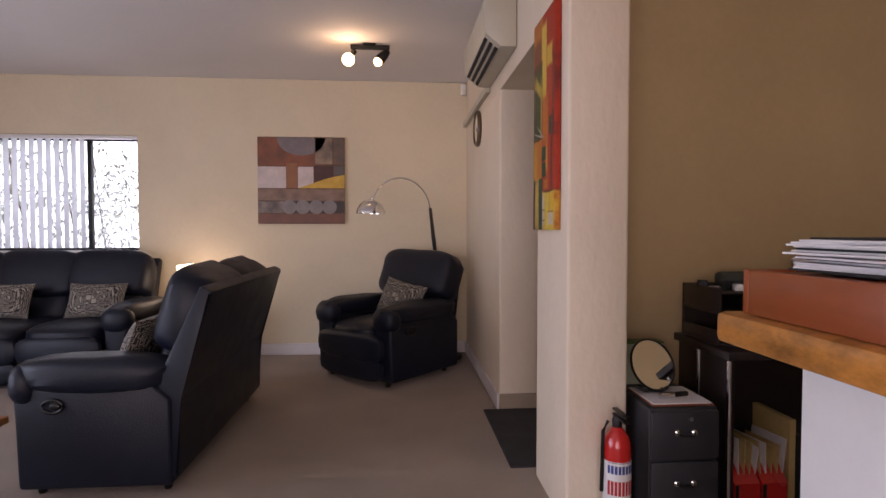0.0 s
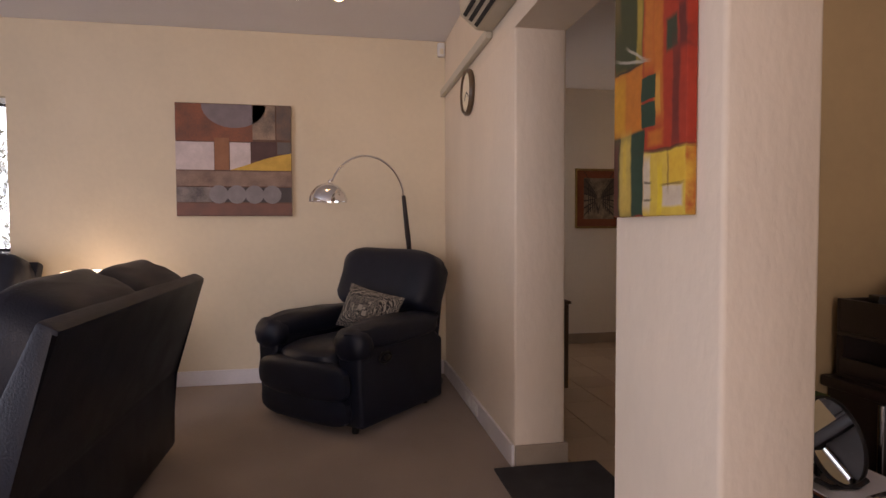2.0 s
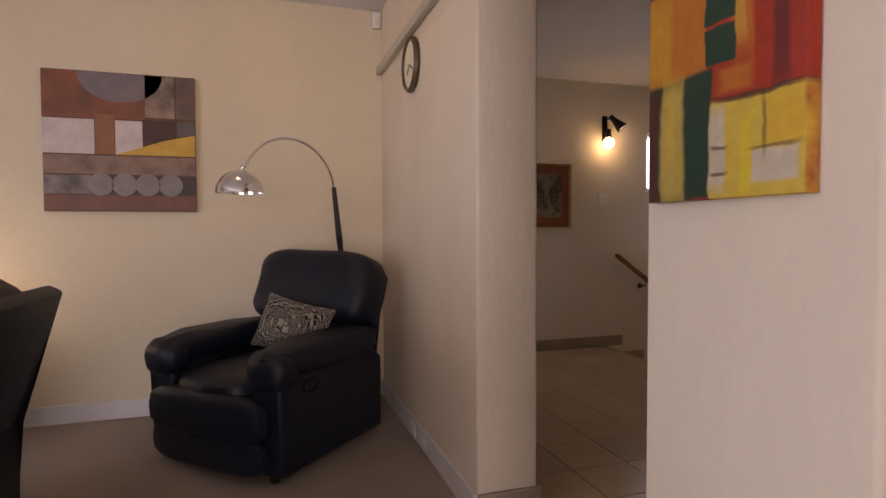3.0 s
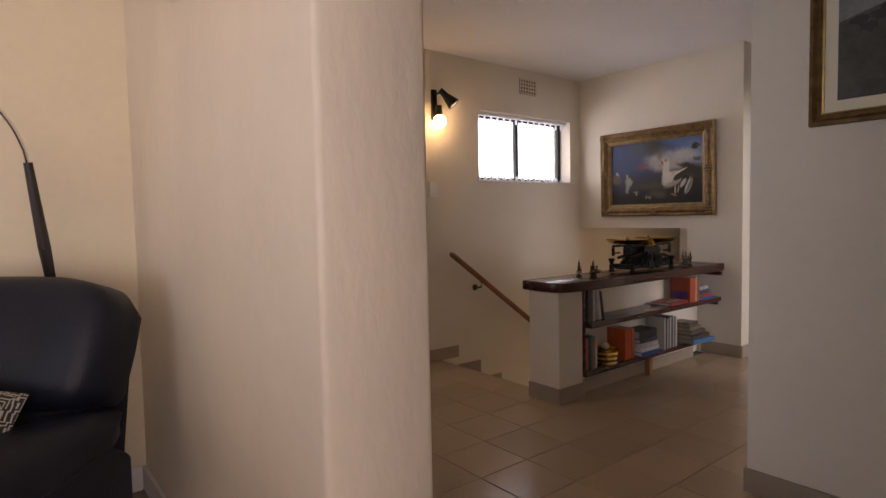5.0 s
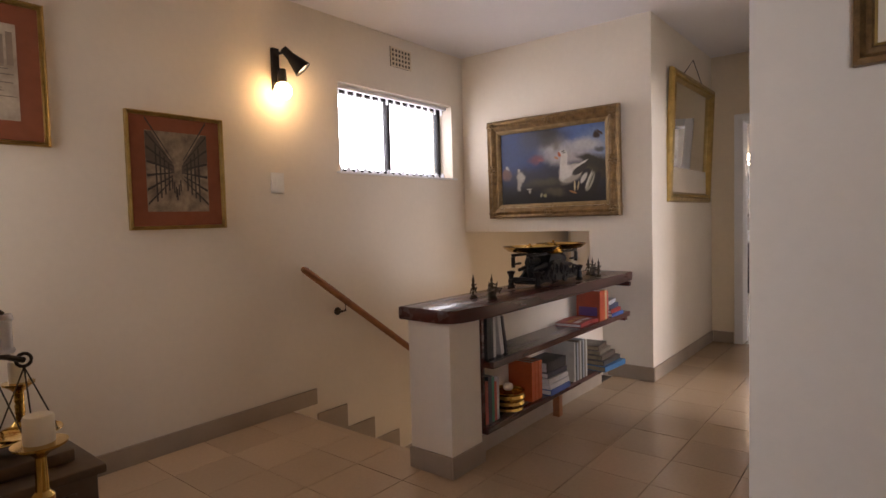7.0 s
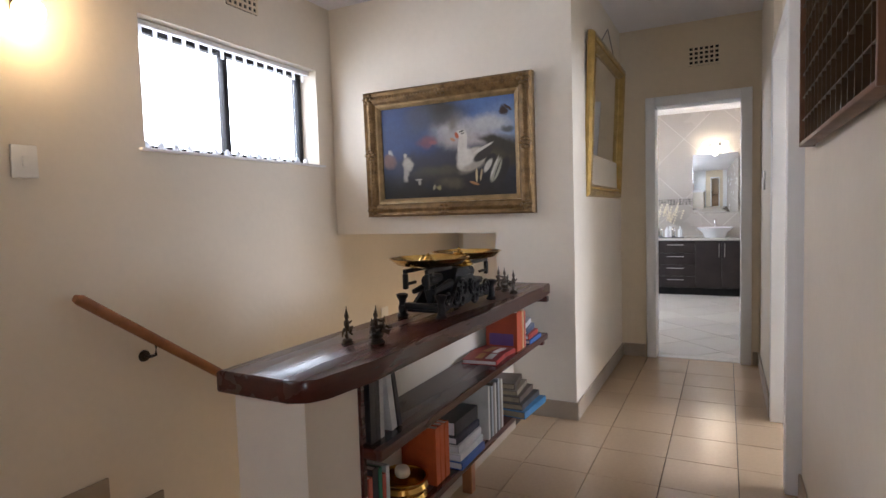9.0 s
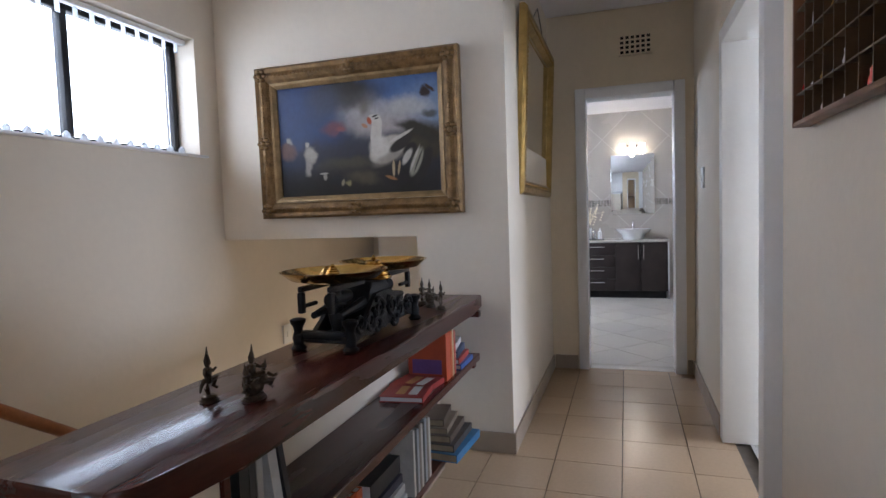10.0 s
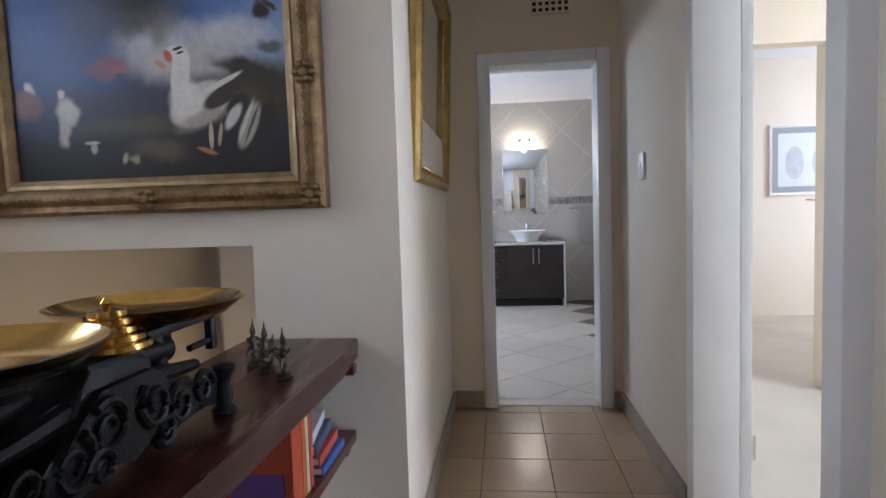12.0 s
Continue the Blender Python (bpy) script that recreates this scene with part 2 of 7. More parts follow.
def painted(name, ground, size, layers, rough=0.32):
    """Oil paint: soft strokes laid one over another; a layer is (wobble, square, strokes), a stroke (u, v, ru, rv, colour, softness, strength, tilt)."""
    m = bpy.data.materials.new(name)
    m.use_nodes = True
    t = m.node_tree
    bsdf = t.nodes["Principled BSDF"]
    bsdf.inputs["Roughness"].default_value = rough
    bsdf.inputs["Specular IOR Level"].default_value = 0.3
    w, h = size
    co = t.nodes.new("ShaderNodeTexCoord")
    nz = t.nodes.new("ShaderNodeTexNoise")
    nz.inputs["Scale"].default_value, nz.inputs["Detail"].default_value = 9, 5
    t.links.new(co.outputs["Object"], nz.inputs["Vector"])
    grain = t.nodes.new("ShaderNodeTexNoise")
    grain.inputs["Scale"].default_value = 45
    t.links.new(co.outputs["Object"], grain.inputs["Vector"])
    last = None

    def vec(op, a, b=None):
        n = t.nodes.new("ShaderNodeVectorMath")
        n.operation = op
        t.links.new(a, n.inputs[0])
        if b is not None:
            n.inputs[1].default_value = b
        return n

    for wobble, square, strokes in layers:
        wob = vec("MULTIPLY_ADD", nz.outputs["Color"], (wobble, 0.0, wobble))
        t.links.new(co.outputs["Object"], wob.inputs[2])
        for u, v, ru, rv, colour, softness, strength, *tilt in strokes:
            here = vec("SUBTRACT", wob.outputs[0], (-w / 2 + w * u + wobble / 2, 0, h / 2 - h * v + wobble / 2)).outputs[0]
            if tilt:
                rot = t.nodes.new("ShaderNodeVectorRotate")
                rot.rotation_type = "Y_AXIS"
                rot.inputs["Angle"].default_value = radians(tilt[0])
                t.links.new(here, rot.inputs[0])
                here = rot.outputs[0]
            here = vec("MULTIPLY", here, (1 / (ru * w), 0, 1 / (rv * h))).outputs[0]
            if square:
                sep = t.nodes.new("ShaderNodeSeparateXYZ")
                t.links.new(vec("ABSOLUTE", here).outputs[0], sep.inputs[0])
                far = t.nodes.new("ShaderNodeMath")
                far.operation = "MAXIMUM"
                t.links.new(sep.outputs[0], far.inputs[0])
                t.links.new(sep.outputs[2], far.inputs[1])
                far = far.outputs[0]
            else:
                far = vec("LENGTH", here).outputs["Value"]
            mr = t.nodes.new("ShaderNodeMapRange")
            mr.interpolation_type = "SMOOTHSTEP"
            mr.inputs[1].default_value, mr.inputs[2].default_value = 1 - softness, 1 + softness
            mr.inputs[3].default_value, mr.inputs[4].default_value = strength, 0
            t.links.new(far, mr.inputs[0])
            mx = t.nodes.new("ShaderNodeMix")
            mx.data_type = "RGBA"
            mx.inputs[6].default_value = (*ground, 1)
            mx.inputs[7].default_value = (*colour, 1)
            t.links.new(mr.outputs[0], mx.inputs[0])
            if last:
                t.links.new(last, mx.inputs[6])
            last = mx.outputs[2]
    fin = t.nodes.new("ShaderNodeMix")
    fin.data_type, fin.blend_type = "RGBA", "OVERLAY"
    fin.inputs[0].default_value = 0.2
    t.links.new(last, fin.inputs[6])
    t.links.new(grain.outputs["Fac"], fin.inputs[7])
    t.links.new(fin.outputs[2], bsdf.inputs["Base Color"])
    return m


# ---- building helpers ----
def box(bm, x0, x1, y0, y1, z0, z1, bevel=0.0, seg=2, m=None):
    vs = [bm.verts.new((x, y, z)) for z in (z0, z1) for y in (y0, y1) for x in (x0, x1)]
    fs = [bm.faces.new([vs[i] for i in f]) for f in ((0, 2, 3, 1), (4, 5, 7, 6), (0, 1, 5, 4), (2, 6, 7, 3), (0, 4, 6, 2), (1, 3, 7, 5))]
    if bevel:
        es = list({e for f in fs for e in f.edges})
        got = bmesh.ops.bevel(bm, geom=es, offset=bevel, segments=seg, profile=0.5, affect="EDGES")
        vs = list({v for f in got["faces"] for v in f.verts} | {v for v in vs if v.is_valid})
    if m is not None:
        bmesh.ops.transform(bm, matrix=m, verts=[v for v in vs if v.is_valid])
    return vs


def tube(bm, path, r, n=10, closed=False, caps=True):
    """Round bar along a path; r is a number or one for each point."""
    pts = [Vector(p) for p in path]
    rs = r if isinstance(r, (list, tuple)) else [r] * len(pts)
    rings = []
    for i, p in enumerate(pts):
        a = pts[i - 1] if i else (pts[-1] if closed else p)
        b = pts[(i + 1) % len(pts)] if (i + 1 < len(pts) or closed) else p
        d = (b - a).normalized() if (b - a).length > 1e-9 else Vector((0, 0, 1))
        u = d.orthogonal().normalized() if abs(d.z) > 0.98 else d.cross(Vector((0, 0, 1))).normalized()
        v = d.cross(u)
        rings.append([bm.verts.new(p + (u * math.cos(2 * math.pi * k / n) + v * math.sin(2 * math.pi * k / n)) * rs[i]) for k in range(n)])
    for i in range(len(rings) if closed else len(rings) - 1):
        a, b = rings[i], rings[(i + 1) % len(rings)]
        for k in range(n):
            bm.faces.new((a[k], a[(k + 1) % n], b[(k + 1) % n], b[k]))
    if caps and not closed:
        bm.faces.new(rings[0][::-1])
        bm.faces.new(rings[-1])
    return [v for ring in rings for v in ring]


def lathe(bm, profile, at=(0, 0, 0), n=20, m=None):
    """Turned shape from (radius, height) pairs."""
    rings = []
    o = Vector(at)
    for r, z in profile:
        rings.append([bm.verts.new(o + Vector((max(r, 1e-4) * math.cos(2 * math.pi * k / n), max(r, 1e-4) * math.sin(2 * math.pi * k / n), z))) for k in range(n)])
    for a, b in zip(rings, rings[1:]):
        for k in range(n):
            bm.faces.new((a[k], a[(k + 1) % n], b[(k + 1) % n], b[k]))
    bm.faces.new(rings[0][::-1])
    bm.faces.new(rings[-1])
    vs = [v for ring in rings for v in ring]
    if m is not None:
        bmesh.ops.transform(bm, matrix=m, verts=vs)
    return vs


def puff(bm, c, s, p=3.5, n=20, m=None, lump=0.0):
    """Stuffed cushion: a rounded block with half sizes s."""
    vs = []
    rows = []

    def f(v):
        return math.copysign(abs(v) ** (2 / p), v)

    for i in range(n // 2 + 1):
        ph = -math.pi / 2 + math.pi * i / (n // 2)
        row = []
        for j in range(n):
            th = 2 * math.pi * j / n
            x, y, z = f(math.cos(ph)) * f(math.cos(th)), f(math.cos(ph)) * f(math.sin(th)), f(math.sin(ph))
            q = Vector((x * s[0], y * s[1], z * s[2]))
            if lump:
                q *= 1 + lump * noise.noise(Vector((x * 2.3 + c[0], y * 2.3 + c[1], z * 2.3)))
            row.append(bm.verts.new(Vector(c) + q))
        rows.append(row)
    for a, b in zip(rows, rows[1:]):
        for k in range(n):
            bm.faces.new((a[k], a[(k + 1) % n], b[(k + 1) % n], b[k]))
    vs = [v for r in rows for v in r]
    if m is not None:
        bmesh.ops.transform(bm, matrix=m, verts=vs)
    return vs


def prism(bm, pts, axis, a, b):
    """Polygon in the two other axes, drawn out along axis from a to b."""
    def put(p, h):
        q = list(p)
        q.insert("xyz".index(axis), h)
        return bm.verts.new(q)
    lo, hi = [put(p, a) for p in pts], [put(p, b) for p in pts]
    bm.faces.new(lo)
    bm.faces.new(hi[::-1])
    for k in range(len(pts)):
        j = (k + 1) % len(pts)
        bm.faces.new((lo[k], hi[k], hi[j], lo[j]))
    return lo + hi


def mesh(name, bm, material, smooth=False):
    bmesh.ops.remove_doubles(bm, verts=bm.verts, dist=1e-6)
    bmesh.ops.recalc_face_normals(bm, faces=bm.faces)
    me = bpy.data.meshes.new(name)
    bm.to_mesh(me)
    bm.free()
    me.materials.append(material)
    if smooth:
        for p in me.polygons:
            p.use_smooth = True
        me.set_sharp_from_angle(angle=radians(38))
    return me


def part(name, bm, material, parent, label="", smooth=True):
    o = new(name, mesh(name, bm, material, smooth))
    o.parent = parent
    if label:
        tagged(o, label=label)
    return o


def thing(name, label, category, group=""):
    return tagged(new(name), label, category, group)


def solid(name, bm, material, label, category, kind="structure", smooth=False):
    return tagged(new(name, mesh(name, bm, material, smooth)), label, category, kind=kind)


def boxpart(name, b, material, parent, bevel=0.003, label=""):
    bm = bmesh.new()
    box(bm, *b, bevel=bevel)
    return part(name, bm, material, parent, label)


def wall(name, boxes, material, label):
    bm = bmesh.new()
    for b in boxes:
        box(bm, *b)
    return solid(name, bm, material, label, "wall")



# ---- the shell ----
LC, HC = 2.73, 2.64           # ceiling heights: living room, hall
XA, XB = 0.57, 0.84           # the wall between living room and hall
FY = 5.80                     # living room window wall
WY = 6.73                     # stair window wall
DY, PY = 2.862, 3.92         # edges of the doorway
BX = 4.965                     # wall with the bird painting
EX = 6.587                    # wall at the end of the corridor
SY, NY = 4.05, 5.058           # corridor sides

wall("wall_living_far", [(-5.2, -4.4, FY, FY + 0.24, -0.1, LC), (-2.645, XB, FY, FY + 0.24, -0.1, LC), (-4.4, -2.645, FY, FY + 0.24, -0.1, 1.03),
                         (-4.4, -2.645, FY, FY + 0.24, 2.166, LC)], M_WALL, "cream painted plaster wall with a window opening")
bm = bmesh.new()
box(bm, XA, XB, PY, FY - 0.003, -0.1, 2.2, bevel=0.0)
box(bm, XA, XB, DY, FY - 0.003, 2.2, LC)
box(bm, XA, 0.83, 2.36, DY, -0.1, LC)
es = [e for e in bm.edges if abs(e.verts[0].co.z - e.verts[1].co.z) > 1.0 and e.verts[0].co.y < 4 and (max(e.verts[0].co.z, e.verts[1].co.z) < 2.3 or e.verts[0].co.y < 2.4)]
bmesh.ops.bevel(bm, geom=es, offset=0.014, segments=3, profile=0.5, affect="EDGES")
solid("wall_piers", bm, M_PIER, "thick plaster wall with an open doorway and textured piers", "wall", smooth=True)
wall("wall_hall_west", [(XA, XB, FY + 0.243, 6.08, -0.1, HC), (XA, XB, 6.60, WY + 0.24, -0.1, HC), (XA, XB, 6.08, 6.60, -0.1, 0.9), (XA, XB, 6.08, 6.60, 2.1, HC)], M_WALLH, "pale plaster wall behind the hall table")
wall("wall_nook", [(0.833, 3.4, 2.78, DY - 0.003, -0.1, LC)], M_TAN, "tan painted wall behind the office nook")
wall("wall_nook_side", [(3.403, 3.6, -3.2, 2.93, -0.1, LC)], M_TAN, "tan painted side wall of the office nook")
wall("wall_living_west", [(-5.2, -5.0, -3.2, -0.4, -0.1, LC), (-5.2, -5.0, 2.8, FY - 0.003, -0.1, LC), (-5.2, -5.0, -0.4, 2.8, 2.2, LC)],
     M_WALL, "cream plaster wall with a wide patio opening")
wall("wall_living_south", [(-4.997, -2.9, -3.2, -3.0, -0.1, LC), (0.5, 3.397, -3.2, -3.0, -0.1, LC), (-2.9, 0.5, -3.2, -3.0, 2.25, LC)],
     M_WALL, "cream plaster wall with a glazed patio opening")
# slabs overrun the outer walls as added eaves that keep the sun out
wall("ceiling_living", [(-5.8, 0.8, -3.8, 6.04, LC + 0.002, LC + 0.14), (0.803, 3.6, -3.8, 2.94, LC + 0.002, LC + 0.14)], M_CEIL, "white painted ceiling")
wall("ceiling_hall", [(XB - 0.1, EX + 0.1, 2.943, WY + 0.6, HC, HC + 0.08)], M_CEIL, "white painted hall ceiling")

# hall walls
wall("wall_stair_window", [(XB + 0.003, 3.525, WY, WY + 0.24, -2.6, HC), (4.803, 7.2, WY, WY + 0.24, -2.6, HC), (3.525, 4.803, WY, WY + 0.24, -2.6, 1.573),
                           (3.525, 4.803, WY, WY + 0.24, 2.2, HC)], M_WALLH, "pale plaster stair wall with a small high window")
bm = bmesh.new()
box(bm, BX, BX + 0.22, NY + 0.003, 5.538, -0.1, HC)
box(bm, BX, BX + 0.22, 5.538, WY - 0.003, 1.10, HC)
solid("wall_bird_painting", bm, M_WALLH, "pale plaster wall above the stair opening", "wall")
wall("wall_corridor_north", [(BX + 0.001, EX, NY, NY + 0.2, -0.1, HC)], M_WALLH, "pale plaster corridor wall")
wall("wall_corridor_end", [(EX, EX + 0.16, 4.815, NY + 0.2, -0.1, HC), (EX, EX + 0.16, 3.85, 4.155, -0.1, HC), (EX, EX + 0.16, 4.155, 4.815, 2.05, HC)],
     M_WALL, "cream plaster wall round the bathroom doorway")
wall("wall_corridor_south", [(2.833, 4.46, 3.85, 4.0, -0.1, HC), (5.40, EX - 0.003, 3.9, SY, -0.1, HC), (4.46, 5.40, 3.9, SY - 0.04, 2.05, HC)], M_WALLH,
     "pale plaster corridor wall with a bedroom doorway")
wall("wall_hall_block", [(2.63, 2.832, DY, 4.0, -0.1, HC)], M_WALLH, "pale plaster wall with a gilt framed painting")

# lower flight enclosure
# the gap in the end wall is added only to hold the fill lamp
wall("wall_stair_lower", [(3.03, 6.98, 5.35, 5.54, -2.6, -0.103), (5.173, 6.98, 5.35, 5.54, -0.1, 1.1), (6.98, 7.2, 5.35, 5.75, -2.6, 1.1), (6.98, 7.2, 6.55, WY - 0.003, -2.6, 1.1), (6.98, 7.2, 5.75, 6.55, -2.6, -1.5), (6.98, 7.2, 5.75, 6.55, -0.3, 1.1)], M_WALLH,
     "pale plaster wall enclosing the lower stair flight")
wall("ceiling_stair_lower", [(5.172, 7.2, 5.28, WY - 0.003, 1.102, 1.2)], M_CEIL, "plaster soffit over the lower stairs")
wall("floor_stair_lower", [(5.9, 6.98, 5.54, WY - 0.003, -2.6, -2.34)], M_TILE, "tiled lower stair landing")

# floors
wall("floor_living", [(-5.0, 0.78, -3.0, FY, -0.1, 0.0), (0.783, 3.4, -3.0, 2.78, -0.1, 0.0)], M_CARPET, "beige fitted carpet")
wall("floor_hall", [(0.783, 3.0, 2.83, WY, -0.1, -0.009), (3.003, EX, 3.85, 5.54, -0.1, -0.009)], M_GROUT, "dark grout bed under the hall tiles")
wall("floor_bathroom", [(EX + 0.003, 11.0, 3.5, 6.3, -0.1, -0.006)], M_GROUT, "grout bed under the bathroom tiles")
wall("floor_bedroom", [(4.2, EX, 0.0, 3.897, -0.1, -0.002), (EX, 9.4, 0.0, 3.418, -0.1, -0.002)], mat("cream_carpet", (0.52, 0.46, 0.36), 0.95, var=0.15, scale=2, bump=0.8, bscale=300),
     "pale cream bedroom carpet")
wall("ground", [(-60, 60, -60, 60, -3.2, -2.7)], M_SOIL, "garden ground")

# skirtings
def skirting(name, boxes, material, label):
    bm = bmesh.new()
    for b in boxes:
        box(bm, *b, bevel=0.004, seg=2)
    return solid(name, bm, material, label, "skirting board")


skirting("baseboard_living_far", [(-5.0, XA - 0.02, FY - 0.02, FY - 0.003, 0.0, 0.115)], M_SKIRT, "white painted skirting board")
skirting("baseboard_living_pier", [(XA - 0.018, XA - 0.002, PY - 0.01, FY - 0.022, 0.0, 0.115)], M_SKIRT, "white painted skirting board on the pier")
skirting("baseboard_pier_end", [(XA + 0.002, XB + 0.012, PY - 0.019, PY - 0.002, 0.0, 0.11)], M_TSKIRT, "taupe tile skirting on the pier end")
skirting("baseboard_hall_window", [(XB + 0.016, 3.24, WY - 0.016, WY - 0.002, 0.0, 0.105)], M_TSKIRT, "taupe tile skirting along the stair wall")
skirting("baseboard_hall_west", [(XB + 0.002, XB + 0.014, PY + 0.005, WY - 0.02, 0.0, 0.105)], M_TSKIRT, "taupe tile skirting")
skirting("baseboard_block", [(2.616, 2.628, 2.95, 4.012, 0.0, 0.105)], M_TSKIRT, "taupe tile skirting on the hall wall")
skirting("baseboard_corridor_south", [(2.632, 4.43, 4.002, 4.014, 0.0, 0.105), (5.42, EX - 0.02, SY + 0.002, SY + 0.014, 0.0, 0.105)], M_TSKIRT,
         "taupe tile skirting along the corridor")
skirting("baseboard_corridor_north", [(BX, EX - 0.016, NY - 0.014, NY - 0.002, 0.0, 0.105)], M_TSKIRT, "taupe tile skirting along the corridor")
skirting("baseboard_corridor_end", [(EX - 0.014, EX - 0.002, 4.87, NY - 0.016, 0.0, 0.105), (EX - 0.014, EX - 0.002, SY + 0.016, 4.10, 0.0, 0.105)], M_TSKIRT,
         "taupe tile skirting beside the bathroom door")
skirting("baseboard_bird_wall", [(BX - 0.014, BX - 0.002, NY - 0.014, 5.4, 0.0, 0.105)], M_TSKIRT, "taupe tile skirting under the bird painting")

# stairs going down
RISE, TREAD = 0.17, 0.26
for i in range(1, 13):
    x = 3.03 + TREAD * (i - 1)
    bm = bmesh.new()
    box(bm, x, x + TREAD + 0.03, 5.545, WY - 0.005, -RISE * i - 0.16, -RISE * i, bevel=0.006)
    solid("stair_step", bm, M_TILE, "tiled stair step going down", "stair step")
    bm = bmesh.new()
    box(bm, 3.241 + TREAD * (i - 1), 3.241 + TREAD * i - 0.001, WY - 0.016, WY - 0.002, -RISE * i - 0.12, 0.10 - RISE * i, bevel=0.002)
    solid("baseboard_stair", bm, M_TSKIRT, "stepped taupe tile skirting beside the stairs", "skirting board")
wall("stair_landing_edge", [(3.0, 3.045, 5.545, WY - 0.005, -0.2, -0.001)], M_TILE, "tiled nosing of the stair landing")

# bathroom shell
wall("wall_bathroom_vanity", [(10.65, 10.85, 3.0, 6.5, -0.1, HC)], M_WTILE, "tiled bathroom wall behind the vanity")
wall("wall_bathroom_north", [(EX + 0.16, 10.65, 6.3, 6.5, -0.1, HC)], M_WTILE, "tiled bathroom side wall")
wall("wall_bathroom_south", [(EX + 0.16, 10.65, 3.42, 3.5, -0.1, HC)], M_WTILE, "tiled bathroom side wall")
wall("wall_bathroom_front", [(EX + 0.001, EX + 0.16, NY + 0.203, 6.5, -0.1, HC), (EX + 0.001, EX + 0.16, 3.42, 3.847, -0.1, HC)], M_WHITE, "white bathroom wall")
wall("ceiling_bathroom", [(EX + 0.163, 10.85, 3.42, 6.5, 2.56, HC + 0.08)], M_CEIL, "white bathroom ceiling")

# bedroom shell
wall("wall_bedroom_east", [(9.4, 9.6, 0.0, 3.418, -0.1, HC)], M_WALLH, "pale bedroom wall")
wall("wall_bedroom_south", [(4.0, 9.6, -0.2, 0.0, -0.1, HC)], M_WALLH, "pale bedroom wall")
wall("wall_bedroom_west", [(4.0, 4.2, 0.0, 3.847, -0.1, HC)], M_WALLH, "pale bedroom wall")
wall("ceiling_bedroom", [(4.0, EX + 0.1, -0.2, 3.847, HC, HC + 0.08), (EX + 0.1, 9.6, -0.2, 3.418, HC, HC + 0.08)], M_CEIL, "white bedroom ceiling")

# ---- windows and doors ----
def window(name, x0, x1, y, z0, z1, mullions, label, depth=0.05, fw=0.03, m=M_BLACK):
    w = tagged(new(name), label, "window", kind="structure")
    for n, b in (("frame_top", (x0, x1, y, y + depth, z1 - fw, z1)), ("frame_bottom", (x0, x1, y, y + depth, z0, z0 + fw)),
                 ("frame_side", (x0, x0 + fw, y, y + depth, z0 + fw, z1 - fw)), ("frame_side", (x1 - fw, x1, y, y + depth, z0 + fw, z1 - fw))):
        boxpart(n, b, m, w)
    cuts = [x0 + fw, *mullions, x1 - fw]
    for c in mullions:
        boxpart("mullion", (c - fw / 2, c + fw / 2, y - 0.004, y + depth - 0.004, z0 + fw, z1 - fw), m, w)
    for a, b in zip(cuts, cuts[1:]):
        p = boxpart("pane", (a + 0.01, b - 0.01, y + depth * 0.5 - 0.002, y + depth * 0.5 + 0.002, z0 + fw, z1 - fw), M_GLASS, w, bevel=0)
        p.visible_shadow = False
    return w


window("window_living", -4.4, -2.645, FY + 0.14, 1.03, 2.166, [-3.165], "black framed sliding window onto the garden", fw=0.04)
boxpart("window_sill", (-4.4, -2.65, FY + 0.02, FY + 0.14, 1.031, 1.045), M_WHITE, bpy.data.objects["window_living"])
window("window_stairs", 3.527, 4.801, WY + 0.13, 1.575, 2.198, [4.15], "dark framed high sliding window over the stairs", fw=0.034)
boxpart("window_sill", (3.49, 4.84, WY - 0.03, WY + 0.13, 1.561, 1.5735), M_WHITE, bpy.data.objects["window_stairs"], label="white painted window sill")

blind = thing("vertical_blind", "white vertical blind drawn across the garden window", "blind")
boxpart("headrail", (-4.45, -2.65, FY + 0.035, FY + 0.08, 2.131, 2.165), M_WHITE, blind)
for i in range(16):
    bm = bmesh.new()
    box(bm, -0.027, 0.027, -0.001, 0.001, 0, 1.06, m=pose(-4.36 + i * 0.078, FY + 0.06, 1.072, 0, 0, 66))
    part("slat", bm, M_BLIND, blind, smooth=False)
blind = thing("vertical_blind", "white vertical blind drawn aside at the stair window", "blind")
boxpart("headrail", (3.53, 4.795, WY + 0.05, WY + 0.085, 2.17, 2.195), M_WHITE, blind)
for i in range(15):
    x = 3.58 + i * 0.083
    boxpart("carrier", (x - 0.011, x + 0.011, WY + 0.065, WY + 0.069, 2.12, 2.171), M_BLIND, blind, bevel=0)
    bm = bmesh.new()
    lathe(bm, [(0.004, 0), (0.016, 0.006), (0.016, 0.03), (0.003, 0.045)], (x, WY + 0.067, 1.576), 8)
    part("slat_weight", bm, M_BLIND, blind)
bm = bmesh.new()
for i in range(14):
    x = 3.58 + i * 0.083
    tube(bm, [(x + 0.083 * k / 6, WY + 0.06, 1.608 - 0.028 * math.sin(math.pi * k / 6)) for k in range(7)], 0.0025, 5)
part("bead_chain", bm, M_BLIND, blind)


